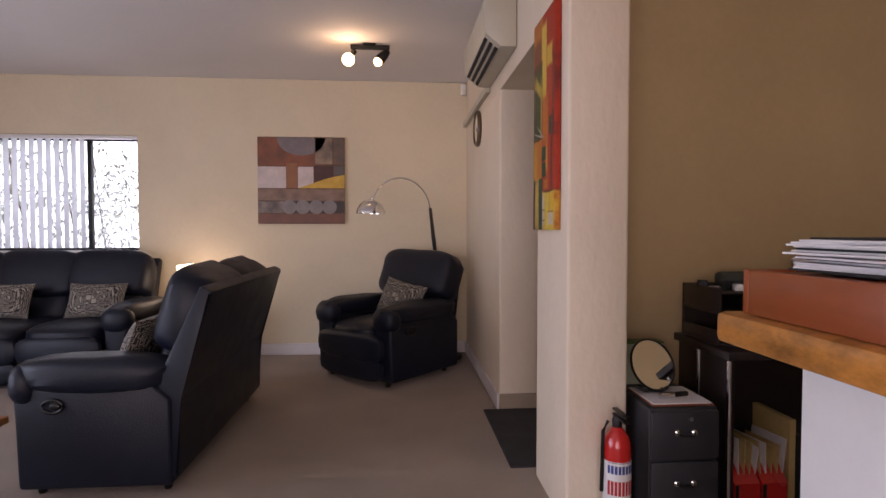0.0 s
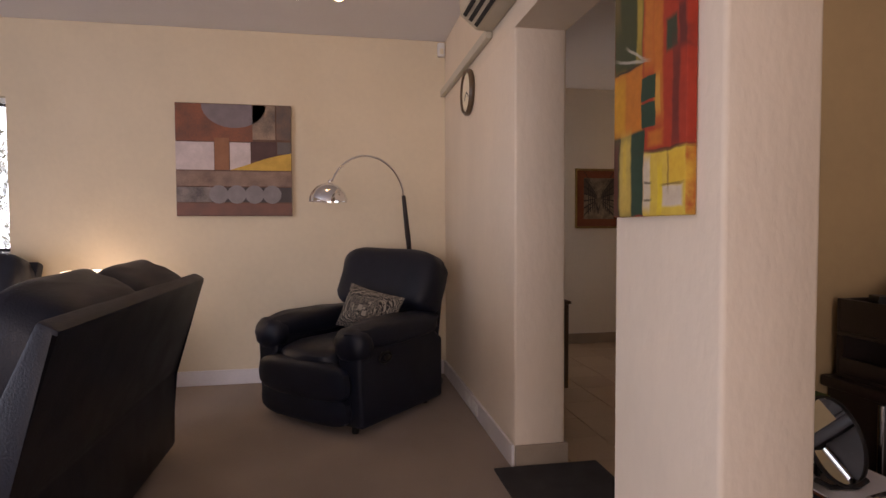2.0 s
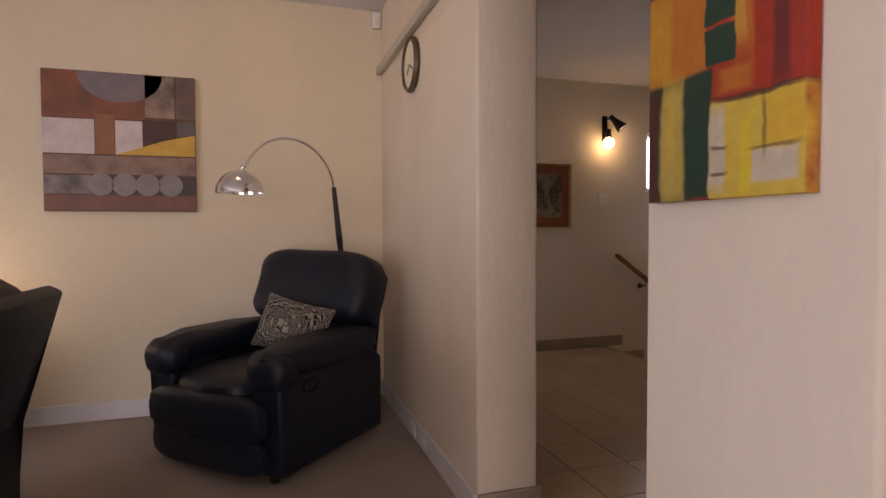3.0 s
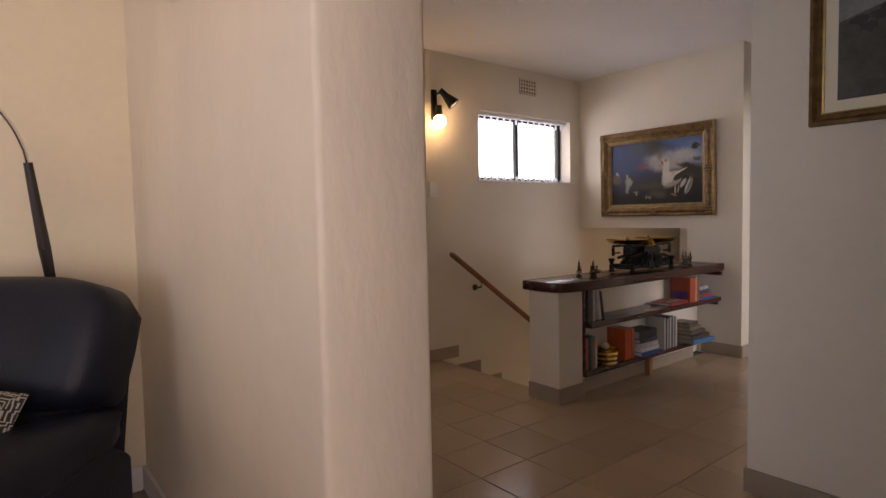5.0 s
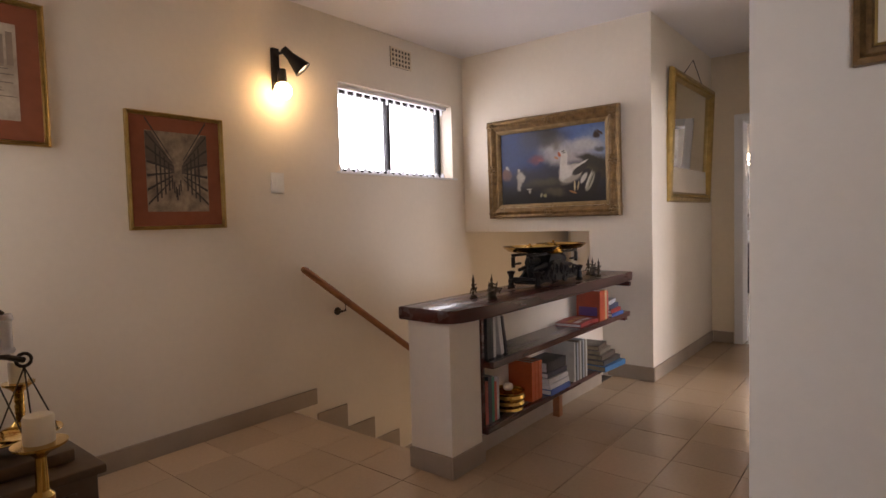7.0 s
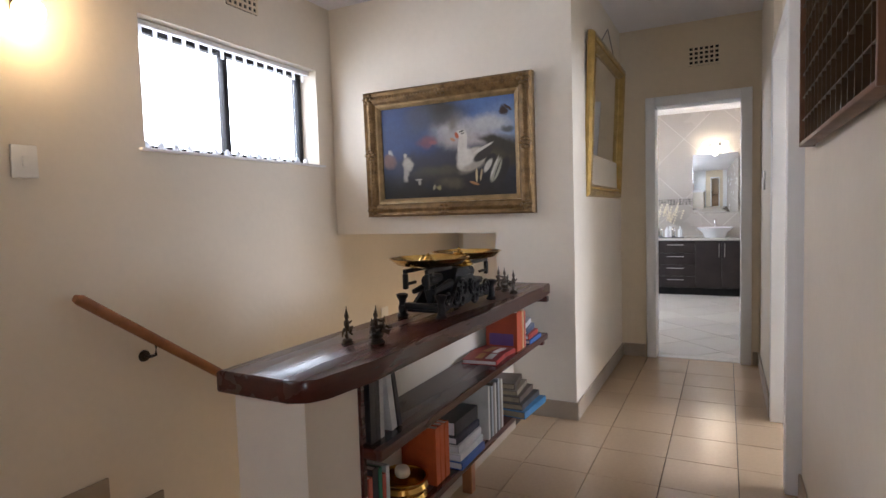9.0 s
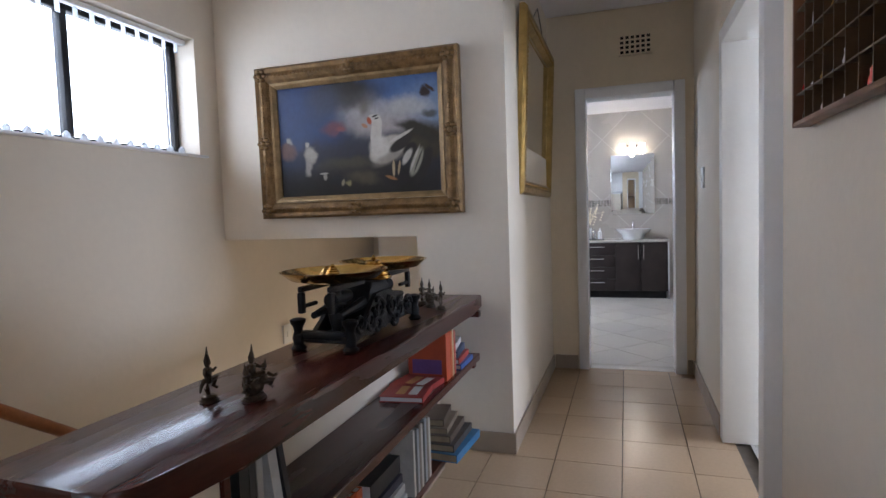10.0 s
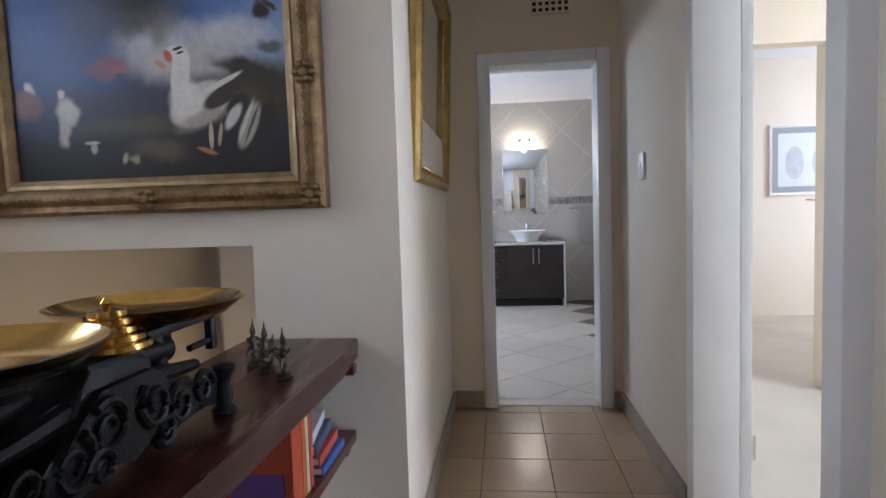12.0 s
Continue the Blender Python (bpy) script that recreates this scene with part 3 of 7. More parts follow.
def door_frame(name, axis, a0, a1, at, depth, top, label, fw=0.06, m=M_WHITE):
    """White frame round an opening; the opening runs along the other level axis from a0 to a1."""
    w = tagged(new(name), label, "door frame", kind="structure")
    for n, (p, q, z0, z1) in (("jamb", (a0 - fw, a0 + 0.014, 0, top + fw)), ("jamb", (a1 - 0.014, a1 + fw, 0, top + fw)), ("head", (a0 + 0.0145, a1 - 0.0145, top - 0.014, top + fw))):
        b = (at, at + depth, p, q, z0, z1) if axis == "x" else (p, q, at, at + depth, z0, z1)
        boxpart(n, b, m, w, bevel=0.006)
    return w


door_frame("door_bathroom", "x", 4.168, 4.802, EX - 0.02, 0.20, 2.035, "white painted bathroom door frame")
door_frame("door_bedroom", "y", 4.50, 5.35, 3.895, 0.165, 2.01, "white painted bedroom door frame")
leaf = thing("bedroom_door", "white painted bedroom door standing open into the room", "door")
bm = bmesh.new()
box(bm, 0, 0.04, -0.78, 0, 0.01, 1.99, bevel=0.003)
part("door_leaf", bm, M_WHITE, leaf)
for z in (0.25, 1.9):
    bm = bmesh.new()
    tube(bm, [(-0.006, 0.004, z), (-0.006, 0.004, z + 0.09)], 0.007, 8)
    part("hinge", bm, M_CHROME, leaf)
bm = bmesh.new()
tube(bm, [(-0.0, -0.72, 1.0), (-0.05, -0.72, 1.0), (-0.055, -0.62, 1.0)], 0.009, 8)
part("door_handle", bm, M_CHROME, leaf, "chrome lever handle")
leaf.matrix_world = pose(5.345, 3.85, 0, 0, 0, 88)


# ---- pictures ----
def ring(bm, w, h, profile):
    """Mitred moulding round a w by h picture; profile: (inset from the outer edge, height towards the viewer)."""
    loops = []
    for a, d in profile:
        x, z = w / 2 - a, h / 2 - a
        loops.append([bm.verts.new((sx * x, -d, sz * z)) for sx, sz in ((-1, -1), (1, -1), (1, 1), (-1, 1))])
    for p, q in zip(loops, loops[1:] + loops[:1]):
        for k in range(4):
            bm.faces.new((p[k], p[(k + 1) % 4], q[(k + 1) % 4], q[k]))


def patch(parent, pts, color, layer, name="paint_patch", rough=0.55, c2=None, scale=14):
    bm = bmesh.new()
    m = flat_color(color, rough) if c2 is None else mat("paint_mix", color, rough, var=0.2, scale=scale, color2=c2, bump=0.15, bscale=90)
    prism(bm, pts, "y", -layer, -layer + 0.0009)
    return part(name, bm, m, parent, smooth=False)


def oval(cx, cz, rx, rz, n=24, a0=0, a1=360, rough=0.0, tilt=0):
    out = []
    for k in range(n):
        a = radians(a0 + (a1 - a0) * k / (n - (0 if a1 - a0 == 360 else 1)))
        f = 1 + rough * noise.noise(Vector((math.cos(a) * 2 + cx * 7, math.sin(a) * 2 + cz * 7, rx)))
        x, z = rx * f * math.cos(a), rz * f * math.sin(a)
        t = radians(tilt)
        out.append((cx + x * math.cos(t) - z * math.sin(t), cz + x * math.sin(t) + z * math.cos(t)))
    return out


def rect(x0, x1, z0, z1):
    return [(x0, z0), (x1, z0), (x1, z1), (x0, z1)]


# abstract square canvas on the far wall
art = thing("abstract_painting", "square abstract canvas in rust, brown, white and yellow blocks", "painting")
boxpart("canvas", (-0.422, 0.422, -0.03, 0.0, -0.427, 0.427), mat("brown_canvas", (0.14, 0.07, 0.045), 0.7, var=0.4, scale=7, bump=0.2, bscale=200), art)
S = 0.422


def q(u, v):
    return (-S + 2 * S * u, S - 2 * S * v)


def qr(u0, u1, v0, v1):
    return [q(u0, v1), q(u1, v1), q(u1, v0), q(u0, v0)]


patch(art, qr(0, 0.66, 0, 0.33), (0.30, 0.085, 0.03), 0.0312, c2=(0.09, 0.045, 0.035), scale=5)
patch(art, [q(0.5 + 0.28 * math.cos(radians(a)), 0.0 + 0.21 * math.sin(radians(a))) for a in range(0, 181, 12)], (0.20, 0.16, 0.17), 0.0322)
patch(art, qr(0.66, 0.86, 0.0, 0.31), (0.32, 0.22, 0.15), 0.0322, c2=(0.05, 0.04, 0.04), scale=8)
patch(art, qr(0.87, 1, 0.0, 0.31), (0.16, 0.09, 0.06), 0.0322, c2=(0.07, 0.06, 0.06), scale=8)
patch(art, qr(0.0, 0.325, 0.34, 0.59), (0.62, 0.52, 0.50), 0.0322)
patch(art, qr(0.46, 0.64, 0.34, 0.59), (0.62, 0.52, 0.50), 0.0322)
patch(art, qr(0.33, 0.455, 0.30, 0.59), (0.30, 0.12, 0.05), 0.0332)
patch(art, qr(0.645, 0.87, 0.33, 0.50), (0.07, 0.025, 0.02), 0.0322)
patch(art, qr(0.875, 1, 0.33, 0.44), (0.11, 0.09, 0.085), 0.0322)
patch(art, [q(0.46, 0.59), q(1, 0.59), q(1, 0.43), q(0.9, 0.45), q(0.78, 0.48), q(0.64, 0.53)], (0.62, 0.37, 0.05), 0.0332)
patch(art, qr(0, 1, 0.60, 0.735), (0.28, 0.18, 0.13), 0.0322, c2=(0.14, 0.08, 0.06), scale=10)
patch(art, qr(0, 0.3, 0.745, 0.88), (0.25, 0.20, 0.18), 0.0322, c2=(0.05, 0.04, 0.04), scale=12)
patch(art, qr(0.3, 1, 0.745, 0.88), (0.055, 0.04, 0.04), 0.0322)
for i in range(4):
    c = q(0.36 + 0.155 * i, 0.81)
    patch(art, oval(c[0], c[1], 0.07, 0.07), (0.24, 0.21, 0.21), 0.0332, "disc")
patch(art, qr(0, 1, 0.89, 1), (0.13, 0.06, 0.045), 0.0322, c2=(0.22, 0.09, 0.06), scale=9)
art.matrix_world = pose(-1.077, FY - 0.002, 1.735)

# tall abstract canvas on the pier
art = thing("abstract_painting", "tall abstract canvas in red, orange, green and yellow", "painting")
SW, SH = 0.183, 0.49
strokes = [
    (0.235, 0.105, 0.235, 0.105, (0.50, 0.16, 0.02), 0.12, 0.90),
    (0.735, 0.100, 0.265, 0.100, (0.36, 0.035, 0.014), 0.10, 1.00),
    (0.530, 0.220, 0.110, 0.170, (0.62, 0.42, 0.06), 0.10, 1.00),
    (0.780, 0.215, 0.120, 0.045, (0.62, 0.42, 0.06), 0.30, 0.80),
    (0.950, 0.325, 0.050, 0.125, (0.10, 0.022, 0.018), 0.30, 0.70),
    (0.225, 0.390, 0.225, 0.180, (0.03, 0.045, 0.018), 0.08, 1.00),
    (0.225, 0.170, 0.175, 0.070, (0.10, 0.022, 0.018), 0.30, 0.80),
    (0.400, 0.430, 0.040, 0.130, (0.40, 0.28, 0.04), 0.50, 0.80),
    (0.050, 0.335, 0.050, 0.085, (0.14, 0.09, 0.03), 0.60, 0.80),
    (0.535, 0.490, 0.065, 0.110, (0.50, 0.16, 0.02), 0.40, 0.80),
    (0.830, 0.530, 0.070, 0.040, (0.018, 0.05, 0.03), 0.25, 0.95),
    (0.960, 0.525, 0.040, 0.055, (0.10, 0.022, 0.018), 0.30, 0.90),
    (0.660, 0.575, 0.060, 0.175, (0.50, 0.16, 0.02), 0.35, 0.80),
    (0.650, 0.670, 0.030, 0.050, (0.55, 0.30, 0.05), 0.40, 0.80),
    (0.880, 0.690, 0.040, 0.130, (0.10, 0.022, 0.018), 0.40, 0.80),
    (0.220, 0.667, 0.220, 0.098, (0.50, 0.16, 0.02), 0.05, 1.00),
    (0.090, 0.670, 0.090, 0.090, (0.58, 0.28, 0.02), 0.40, 0.90),
    (0.525, 0.648, 0.095, 0.034, (0.018, 0.05, 0.03), 0.07, 1.00),
    (0.525, 0.723, 0.095, 0.033, (0.018, 0.05, 0.03), 0.07, 1.00),
    (0.545, 0.790, 0.075, 0.030, (0.36, 0.035, 0.014), 0.20, 0.90),
    (0.620, 0.790, 0.100, 0.020, (0.50, 0.16, 0.02), 0.40, 0.80),
    (0.235, 0.880, 0.235, 0.120, (0.018, 0.05, 0.03), 0.05, 1.00),
    (0.045, 0.885, 0.045, 0.115, (0.10, 0.022, 0.018), 0.30, 0.90),
    (0.195, 0.880, 0.085, 0.120, (0.52, 0.36, 0.08), 0.25, 1.00),
    (0.185, 0.840, 0.025, 0.060, (0.62, 0.42, 0.06), 0.50, 0.80),
    (0.735, 0.922, 0.265, 0.098, (0.62, 0.42, 0.06), 0.04, 1.00),
    (0.900, 0.875, 0.100, 0.045, (0.64, 0.38, 0.03), 0.30, 0.80),
    (0.515, 0.910, 0.045, 0.070, (0.55, 0.46, 0.36), 0.30, 0.90),
    (0.840, 0.950, 0.120, 0.025, (0.55, 0.46, 0.36), 0.20, 0.95),
    (0.690, 0.930, 0.030, 0.070, (0.68, 0.48, 0.03), 0.40, 0.90),
    (0.790, 0.880, 0.010, 0.050, (0.20, 0.10, 0.03), 0.50, 0.70),
    (0.840, 0.921, 0.120, 0.003, (0.12, 0.07, 0.03), 0.50, 0.70),
    (0.525, 0.908, 0.045, 0.003, (0.08, 0.06, 0.03), 0.50, 0.80),
    (0.525, 0.953, 0.045, 0.003, (0.08, 0.06, 0.03), 0.50, 0.80),
    (0.735, 0.823, 0.265, 0.005, (0.06, 0.03, 0.02), 0.50, 0.80),
    (0.220, 0.564, 0.220, 0.003, (0.03, 0.02, 0.015), 0.50, 0.90),
    (0.24, 0.315, 0.17, 0.022, (0.50, 0.36, 0.05), 0.6, 0.9, -32), (0.27, 0.545, 0.22, 0.004, (0.45, 0.42, 0.36), 0.5, 0.8, -14), (0.34, 0.53, 0.14, 0.0035, (0.45, 0.42, 0.36), 0.5, 0.8, -30)]
boxpart("canvas", (-SW, SW, -0.03, 0, -SH, SH), painted("abstract_oil_paint", (0.36, 0.035, 0.014), (2 * SW, 2 * SH), [(0.03, True, strokes)], 0.55), art)
art.matrix_world = pose(XA - 0.002, 2.64, 1.732, 0, 0, -90)


# ---- leather seating ----
def recliner(name, seats, width, label, category, lever=True, inset=0.03):
    s = thing(name, label, category)
    aw = 0.20
    inner = width - 2 * aw
    sw = inner / seats
    bm = bmesh.new()
    box(bm, -width / 2 + 0.05, width / 2 - 0.05, -0.86, -0.03, 0.05, 0.30, bevel=0.02)
    part("base", bm, M_FABRIC, s)
    bm = bmesh.new()
    one = seats == 1
    top, over = (0.80, 0.10) if one else (0.955, 0.20)
    prism(bm, [(0.0, 0.08), (0.0, 0.46), (over, top), (over - 0.07, top + 0.03), (-0.14, 0.50), (-0.14, 0.08)], "x", -width / 2 + inset, width / 2 - inset)
    bmesh.ops.bevel(bm, geom=bm.edges[:], offset=0.018, segments=2, profile=0.5, affect="EDGES")
    part("back_panel", bm, M_LEATHER, s, "flat leather back panel")
    for i in range(seats):
        cx = -inner / 2 + sw * (i + 0.5)
        bw = sw / 2 + (0.17 if seats == 1 else 0.045)
        bm = bmesh.new()
        tilt = pose(cx, -0.10, 0.62, -21)
        puff(bm, (0, 0, -0.08), (bw - 0.04, 0.12, 0.17), 3.2, 24, tilt, 0.05)
        puff(bm, (0, -0.02, 0.21), (bw, 0.155, 0.225), 4.6, 28, tilt, 0.05)
        part("backrest", bm, M_LEATHER, s)
        bm = bmesh.new()
        puff(bm, (cx, -0.53, 0.40), (sw / 2 + 0.005, 0.41, 0.105), 4.0, 24, None, 0.04)
        part("seat", bm, M_LEATHER, s)
        bm = bmesh.new()
        fw = sw / 2 + (0.13 if one else 0.01)
        puff(bm, (cx, -0.90, 0.31), (fw, 0.06, 0.12), 3.4, 20, None, 0.03)
        puff(bm, (cx, -0.885, 0.145), (fw - 0.005, 0.055, 0.10), 3.6, 20)
        part("footrest", bm, M_LEATHER, s)
    for sx in (-1, 1):
        cx = sx * (width / 2 - aw / 2)
        bm = bmesh.new()
        prism(bm, [(-0.86, 0.05), (-0.88, 0.48), (-0.82, 0.53), (-0.16, 0.55), (-0.03, 0.46), (-0.03, 0.05)], "x", cx - aw / 2 + 0.012, cx + aw / 2 - 0.012)
        bmesh.ops.bevel(bm, geom=bm.edges[:], offset=0.025, segments=3, profile=0.5, affect="EDGES")
        arm = part("armrest", bm, M_LEATHER, s)
        bm = bmesh.new()
        puff(bm, (cx, -0.47, 0.575), (aw / 2 + 0.025, 0.43, 0.085), 3.0, 28, None, 0.10)
        puff(bm, (cx, -0.83, 0.535), (aw / 2 + 0.02, 0.085, 0.10), 2.6, 20, None, 0.08)
        part("arm_pad", bm, M_LEATHER, arm, "creased padded arm top")
        if lever and sx == 1:
            bm = bmesh.new()
            ox = cx + aw / 2 - 0.004
            tube(bm, [(ox, -0.66 + 0.055 * math.cos(a), 0.44 + 0.03 * math.sin(a)) for a in [2 * math.pi * k / 20 for k in range(20)]], 0.008, 8, closed=True)
            puff(bm, (ox + 0.002, -0.645, 0.44), (0.008, 0.03, 0.016), 2.5, 12)
            part("recline_lever", bm, M_BLACK, arm, "oval black recline lever")
    for sx in (-1, 1):
        for y in (-0.8, -0.1):
            bm = bmesh.new()
            lathe(bm, [(0.02, 0), (0.024, 0.012), (0.018, 0.055)], (sx * (width / 2 - 0.12), y, 0), 12)
            part("foot", bm, M_BLACK, s)
    return s


chair = recliner("recliner_armchair", 1, 0.91, "black leather recliner armchair in the corner of the room", "armchair", inset=0.08)
chair.matrix_world = pose(0.105, 5.35, 0, 0, 0, -44)
love = recliner("recliner_loveseat", 2, 1.66, "black leather two-seat recliner seen from behind", "sofa")
love.matrix_world = pose(-1.15, 3.56, 0, 0, 0, -90) @ Matrix.Diagonal((0.98, 0.82, 1, 1))
sofa = recliner("recliner_sofa", 3, 2.25, "black leather three-seat recliner sofa under the window", "sofa", lever=False, inset=0.16)
sofa.matrix_world = pose(-3.355, 5.53, 0, 0, 0, 0)


def cushion_fabric():
    m = mat("patterned_fabric", (0.012, 0.012, 0.014), 0.85, var=0.2, scale=30)
    t = m.node_tree
    b = t.nodes["Principled BSDF"]
    co = t.nodes.new("ShaderNodeTexCoord")
    v = t.nodes.new("ShaderNodeTexVoronoi")
    v.distance = "CHEBYCHEV"
    v.inputs["Scale"].default_value = 27
    v.inputs["Randomness"].default_value = 0.5
    t.links.new(co.outputs["Object"], v.inputs["Vector"])
    s = t.nodes.new("ShaderNodeMath")
    s.operation = "MULTIPLY"
    s.inputs[1].default_value = 30.0
    t.links.new(v.outputs["Distance"], s.inputs[0])
    si = t.nodes.new("ShaderNodeMath")
    si.operation = "SINE"
    t.links.new(s.outputs[0], si.inputs[0])
    g = t.nodes.new("ShaderNodeMapRange")
    g.inputs[1].default_value, g.inputs[2].default_value = 0.25, 0.45
    t.links.new(si.outputs[0], g.inputs[0])
    mix = t.nodes.new("ShaderNodeMix")
    mix.data_type = "RGBA"
    mix.inputs[6].default_value = (0.013, 0.012, 0.013, 1)
    mix.inputs[7].default_value = (0.33, 0.29, 0.24, 1)
    t.links.new(g.outputs[0], mix.inputs[0])
    t.links.new(mix.outputs[2], b.inputs["Base Color"])
    return m


M_PATTERN = cushion_fabric()
cush = tagged(new("throw_cushion"), "black and white patterned cushion leaning on leather seating", "cushion", "patterned cushions")
bm = bmesh.new()
rows = []
for sgn in (1, -1):
    grid = [[bm.verts.new((0.24 * u * (1 - 0.06 * (1 - v * v)), sgn * 0.075 * ((1 - u * u) * (1 - v * v)) ** 0.45, 0.155 * v * (1 - 0.08 * (1 - u * u))))
             for u in [i / 8 - 1 for i in range(17)]] for v in [j / 6 - 1 for j in range(13)]]
    for j in range(12):
        for i in range(16):
            bm.faces.new((grid[j][i], grid[j][i + 1], grid[j + 1][i + 1], grid[j + 1][i]))
cb = mesh("cushion_body", bm, M_PATTERN, True)
body = new("cover", cb)
body.parent = cush
cush.matrix_world = pose(-3.355 + 0.66, 5.10, 0.645, -22)
copy_thing(cush, pose(-3.355 - 0.10, 5.10, 0.645, -22))
copy_thing(cush, pose(-0.10, 5.02, 0.65, -22, 9, -44))
copy_thing(cush, pose(-1.47, 3.205, 0.645, -22, 0, -90))

# arc lamp behind the armchair
lamp = thing("arc_floor_lamp", "chrome arc floor lamp with a dome shade over the armchair", "floor lamp")
bm = bmesh.new()
lathe(bm, [(0.17, 0), (0.175, 0.01), (0.175, 0.03), (0.03, 0.045), (0.014, 0.06)], (0.32, 5.54, 0), 32)
part("base", bm, M_BLACK, lamp)
bm = bmesh.new()
tube(bm, [(0.32, 5.54, 0.05), (0.265, 5.47, 0.7), (0.208, 5.39, 1.15), (0.172, 5.34, 1.45)], [0.016, 0.018, 0.02, 0.014], 12)
part("pole", bm, M_DARKWOOD, lamp, "dark wooden lower pole")
arc = [(0.172, 5.34, 1.44)]
for k in range(1, 25):
    a = math.pi * (0.06 + 0.80 * k / 24)
    arc.append((-0.092 + 0.266 * math.cos(a), 5.315 - 0.30 * (1 - math.cos(a)) / 2 * 1.0, 1.40 + 0.31 * math.sin(a)))
bm = bmesh.new()
tube(bm, arc, 0.0075, 10)
part("arc_arm", bm, M_CHROME, lamp)
hx, hy, hz = arc[-1]
bm = bmesh.new()
n = 14
prof = [(0.012, 0.0)] + [(0.125 * math.sin(math.pi / 2 * k / n), -0.125 * (1 - math.cos(math.pi / 2 * k / n))) for k in range(1, n + 1)]
prof += [(0.121 * math.sin(math.pi / 2 * k / n), -0.121 * (1 - math.cos(math.pi / 2 * k / n)) - 0.004) for k in range(n, 0, -1)]
lathe(bm, prof, (hx - 0.03, hy, hz - 0.02), 36)
part("shade", bm, M_CHROME, lamp, "polished chrome dome shade")
bm = bmesh.new()
tube(bm, [(hx, hy, hz), (hx - 0.02, hy, hz - 0.01), (hx - 0.03, hy, hz - 0.05)], 0.011, 10)
part("joint", bm, M_CHROME, lamp)

# side lamp on a small table
side = thing("side_table", "small dark side table between the sofas", "table")
boxpart("tabletop", (-2.19, -1.83, 5.28, 5.66, 0.60, 0.63), M_DARKWOOD, side)
for x in (-2.165, -1.855):
    for y in (5.31, 5.63):
        boxpart("leg", (x - 0.018, x + 0.018, y - 0.018, y + 0.018, 0, 0.60), M_DARKWOOD, side)
tl = thing("table_lamp", "square frosted glass table lamp, lit, on the side table", "table lamp")
boxpart("base", (-2.07, -1.95, 5.40, 5.52, 0.63, 0.65), M_CHROME, tl)
boxpart("shade", (-2.125, -1.895, 5.35, 5.57, 0.66, 0.925), M_LAMP, tl, 0.006, "frosted glass shade glowing warm")
boxpart("cap", (-2.05, -1.97, 5.42, 5.50, 0.926, 0.94), M_CHROME, tl)
bulb_light("table_lamp_light", (-2.01, 5.31, 0.98), 0.6)

# coffee table
ct = thing("coffee_table", "low table with an orange wooden top", "table")
boxpart("tabletop", (-2.53, -1.775, 1.72, 2.60, 0.42, 0.455), M_OAK, ct, 0.008)
for x in (-2.46, -1.845):
    for y in (1.79, 2.53):
        boxpart("leg", (x - 0.03, x + 0.03, y - 0.03, y + 0.03, 0, 0.42), M_OAK, ct)

# ceiling spot bar
spot = thing("ceiling_spotlight", "black two-lamp spotlight bar on the ceiling, one bulb bare", "ceiling light")
boxpart("bar", (-0.50, -0.19, 4.655, 4.685, LC - 0.045, LC - 0.012), M_BLACK, spot)
boxpart("mount", (-0.40, -0.30, 4.64, 4.70, LC - 0.012, LC), M_BLACK, spot)
for x, dx, dz in ((-0.47, -0.06, -0.07), (-0.22, -0.07, -0.09)):
    bm = bmesh.new()
    tube(bm, [(x, 4.67, LC - 0.03), (x + dx * 0.2, 4.67, LC - 0.06)], 0.008, 8)
    part("swivel", bm, M_BLACK, spot)
bm = bmesh.new()
d = Vector((-0.55, -0.45, -0.7)).normalized()
p0 = Vector((-0.205, 4.67, LC - 0.06))
tube(bm, [p0, p0 + d * 0.05, p0 + d * 0.10, p0 + d * 0.135], [0.022, 0.036, 0.04, 0.041], 16)
part("spot_shade", bm, M_BLACK, spot)
bm = bmesh.new()
puff(bm, p0 + d * 0.14, (0.035, 0.035, 0.035), 2.0, 16)
part("bulb", bm, M_BULB, spot)
bm = bmesh.new()
tube(bm, [(-0.47, 4.67, LC - 0.06), (-0.49, 4.65, LC - 0.10)], 0.022, 12)
part("socket", bm, M_BLACK, spot)
bm = bmesh.new()
puff(bm, (-0.515, 4.63, LC - 0.14), (0.05, 0.05, 0.05), 2.0, 18)
part("bulb", bm, M_BULB, spot, "bare glowing globe bulb")
bulb_light("spot_light", (-0.515, 4.56, LC - 0.19), 2.5)

# air conditioner, trunking, clock, sensor
ac = thing("air_conditioner", "ivory wall-mounted air conditioner above the doorway", "air conditioner")
bm = bmesh.new()
prism(bm, [(XA - 0.002, 2.31), (XA - 0.002, 2.62), (XA - 0.16, 2.62), (XA - 0.205, 2.56), (XA - 0.19, 2.385), (XA - 0.10, 2.31)], "y", 3.36, 4.32)
bmesh.ops.bevel(bm, geom=bm.edges[:], offset=0.012, segments=2, profile=0.5, affect="EDGES")
part("body", bm, M_PLASTIC, ac)
# black strips stand in for the shade inside the outlet slots
for i in range(3):
    bm = bmesh.new()
    box(bm, -0.011, 0.011, 3.42, 4.26, -0.003, 0.003, m=pose(XA - 0.115 - 0.031 * i, 0, 2.318 + 0.026 * i, 0, 39, 0))
    part("slot_shade", bm, M_FABRIC, ac)
bm = bmesh.new()
tube(bm, [(XA - 0.02, 4.325, 2.34), (XA - 0.03, 4.38, 2.31), (XA - 0.04, 4.40, 2.28), (XA - 0.01, 4.38, 2.33)], 0.004, 6)
part("drain_hose", bm, M_PLASTIC, ac)
bm = bmesh.new()
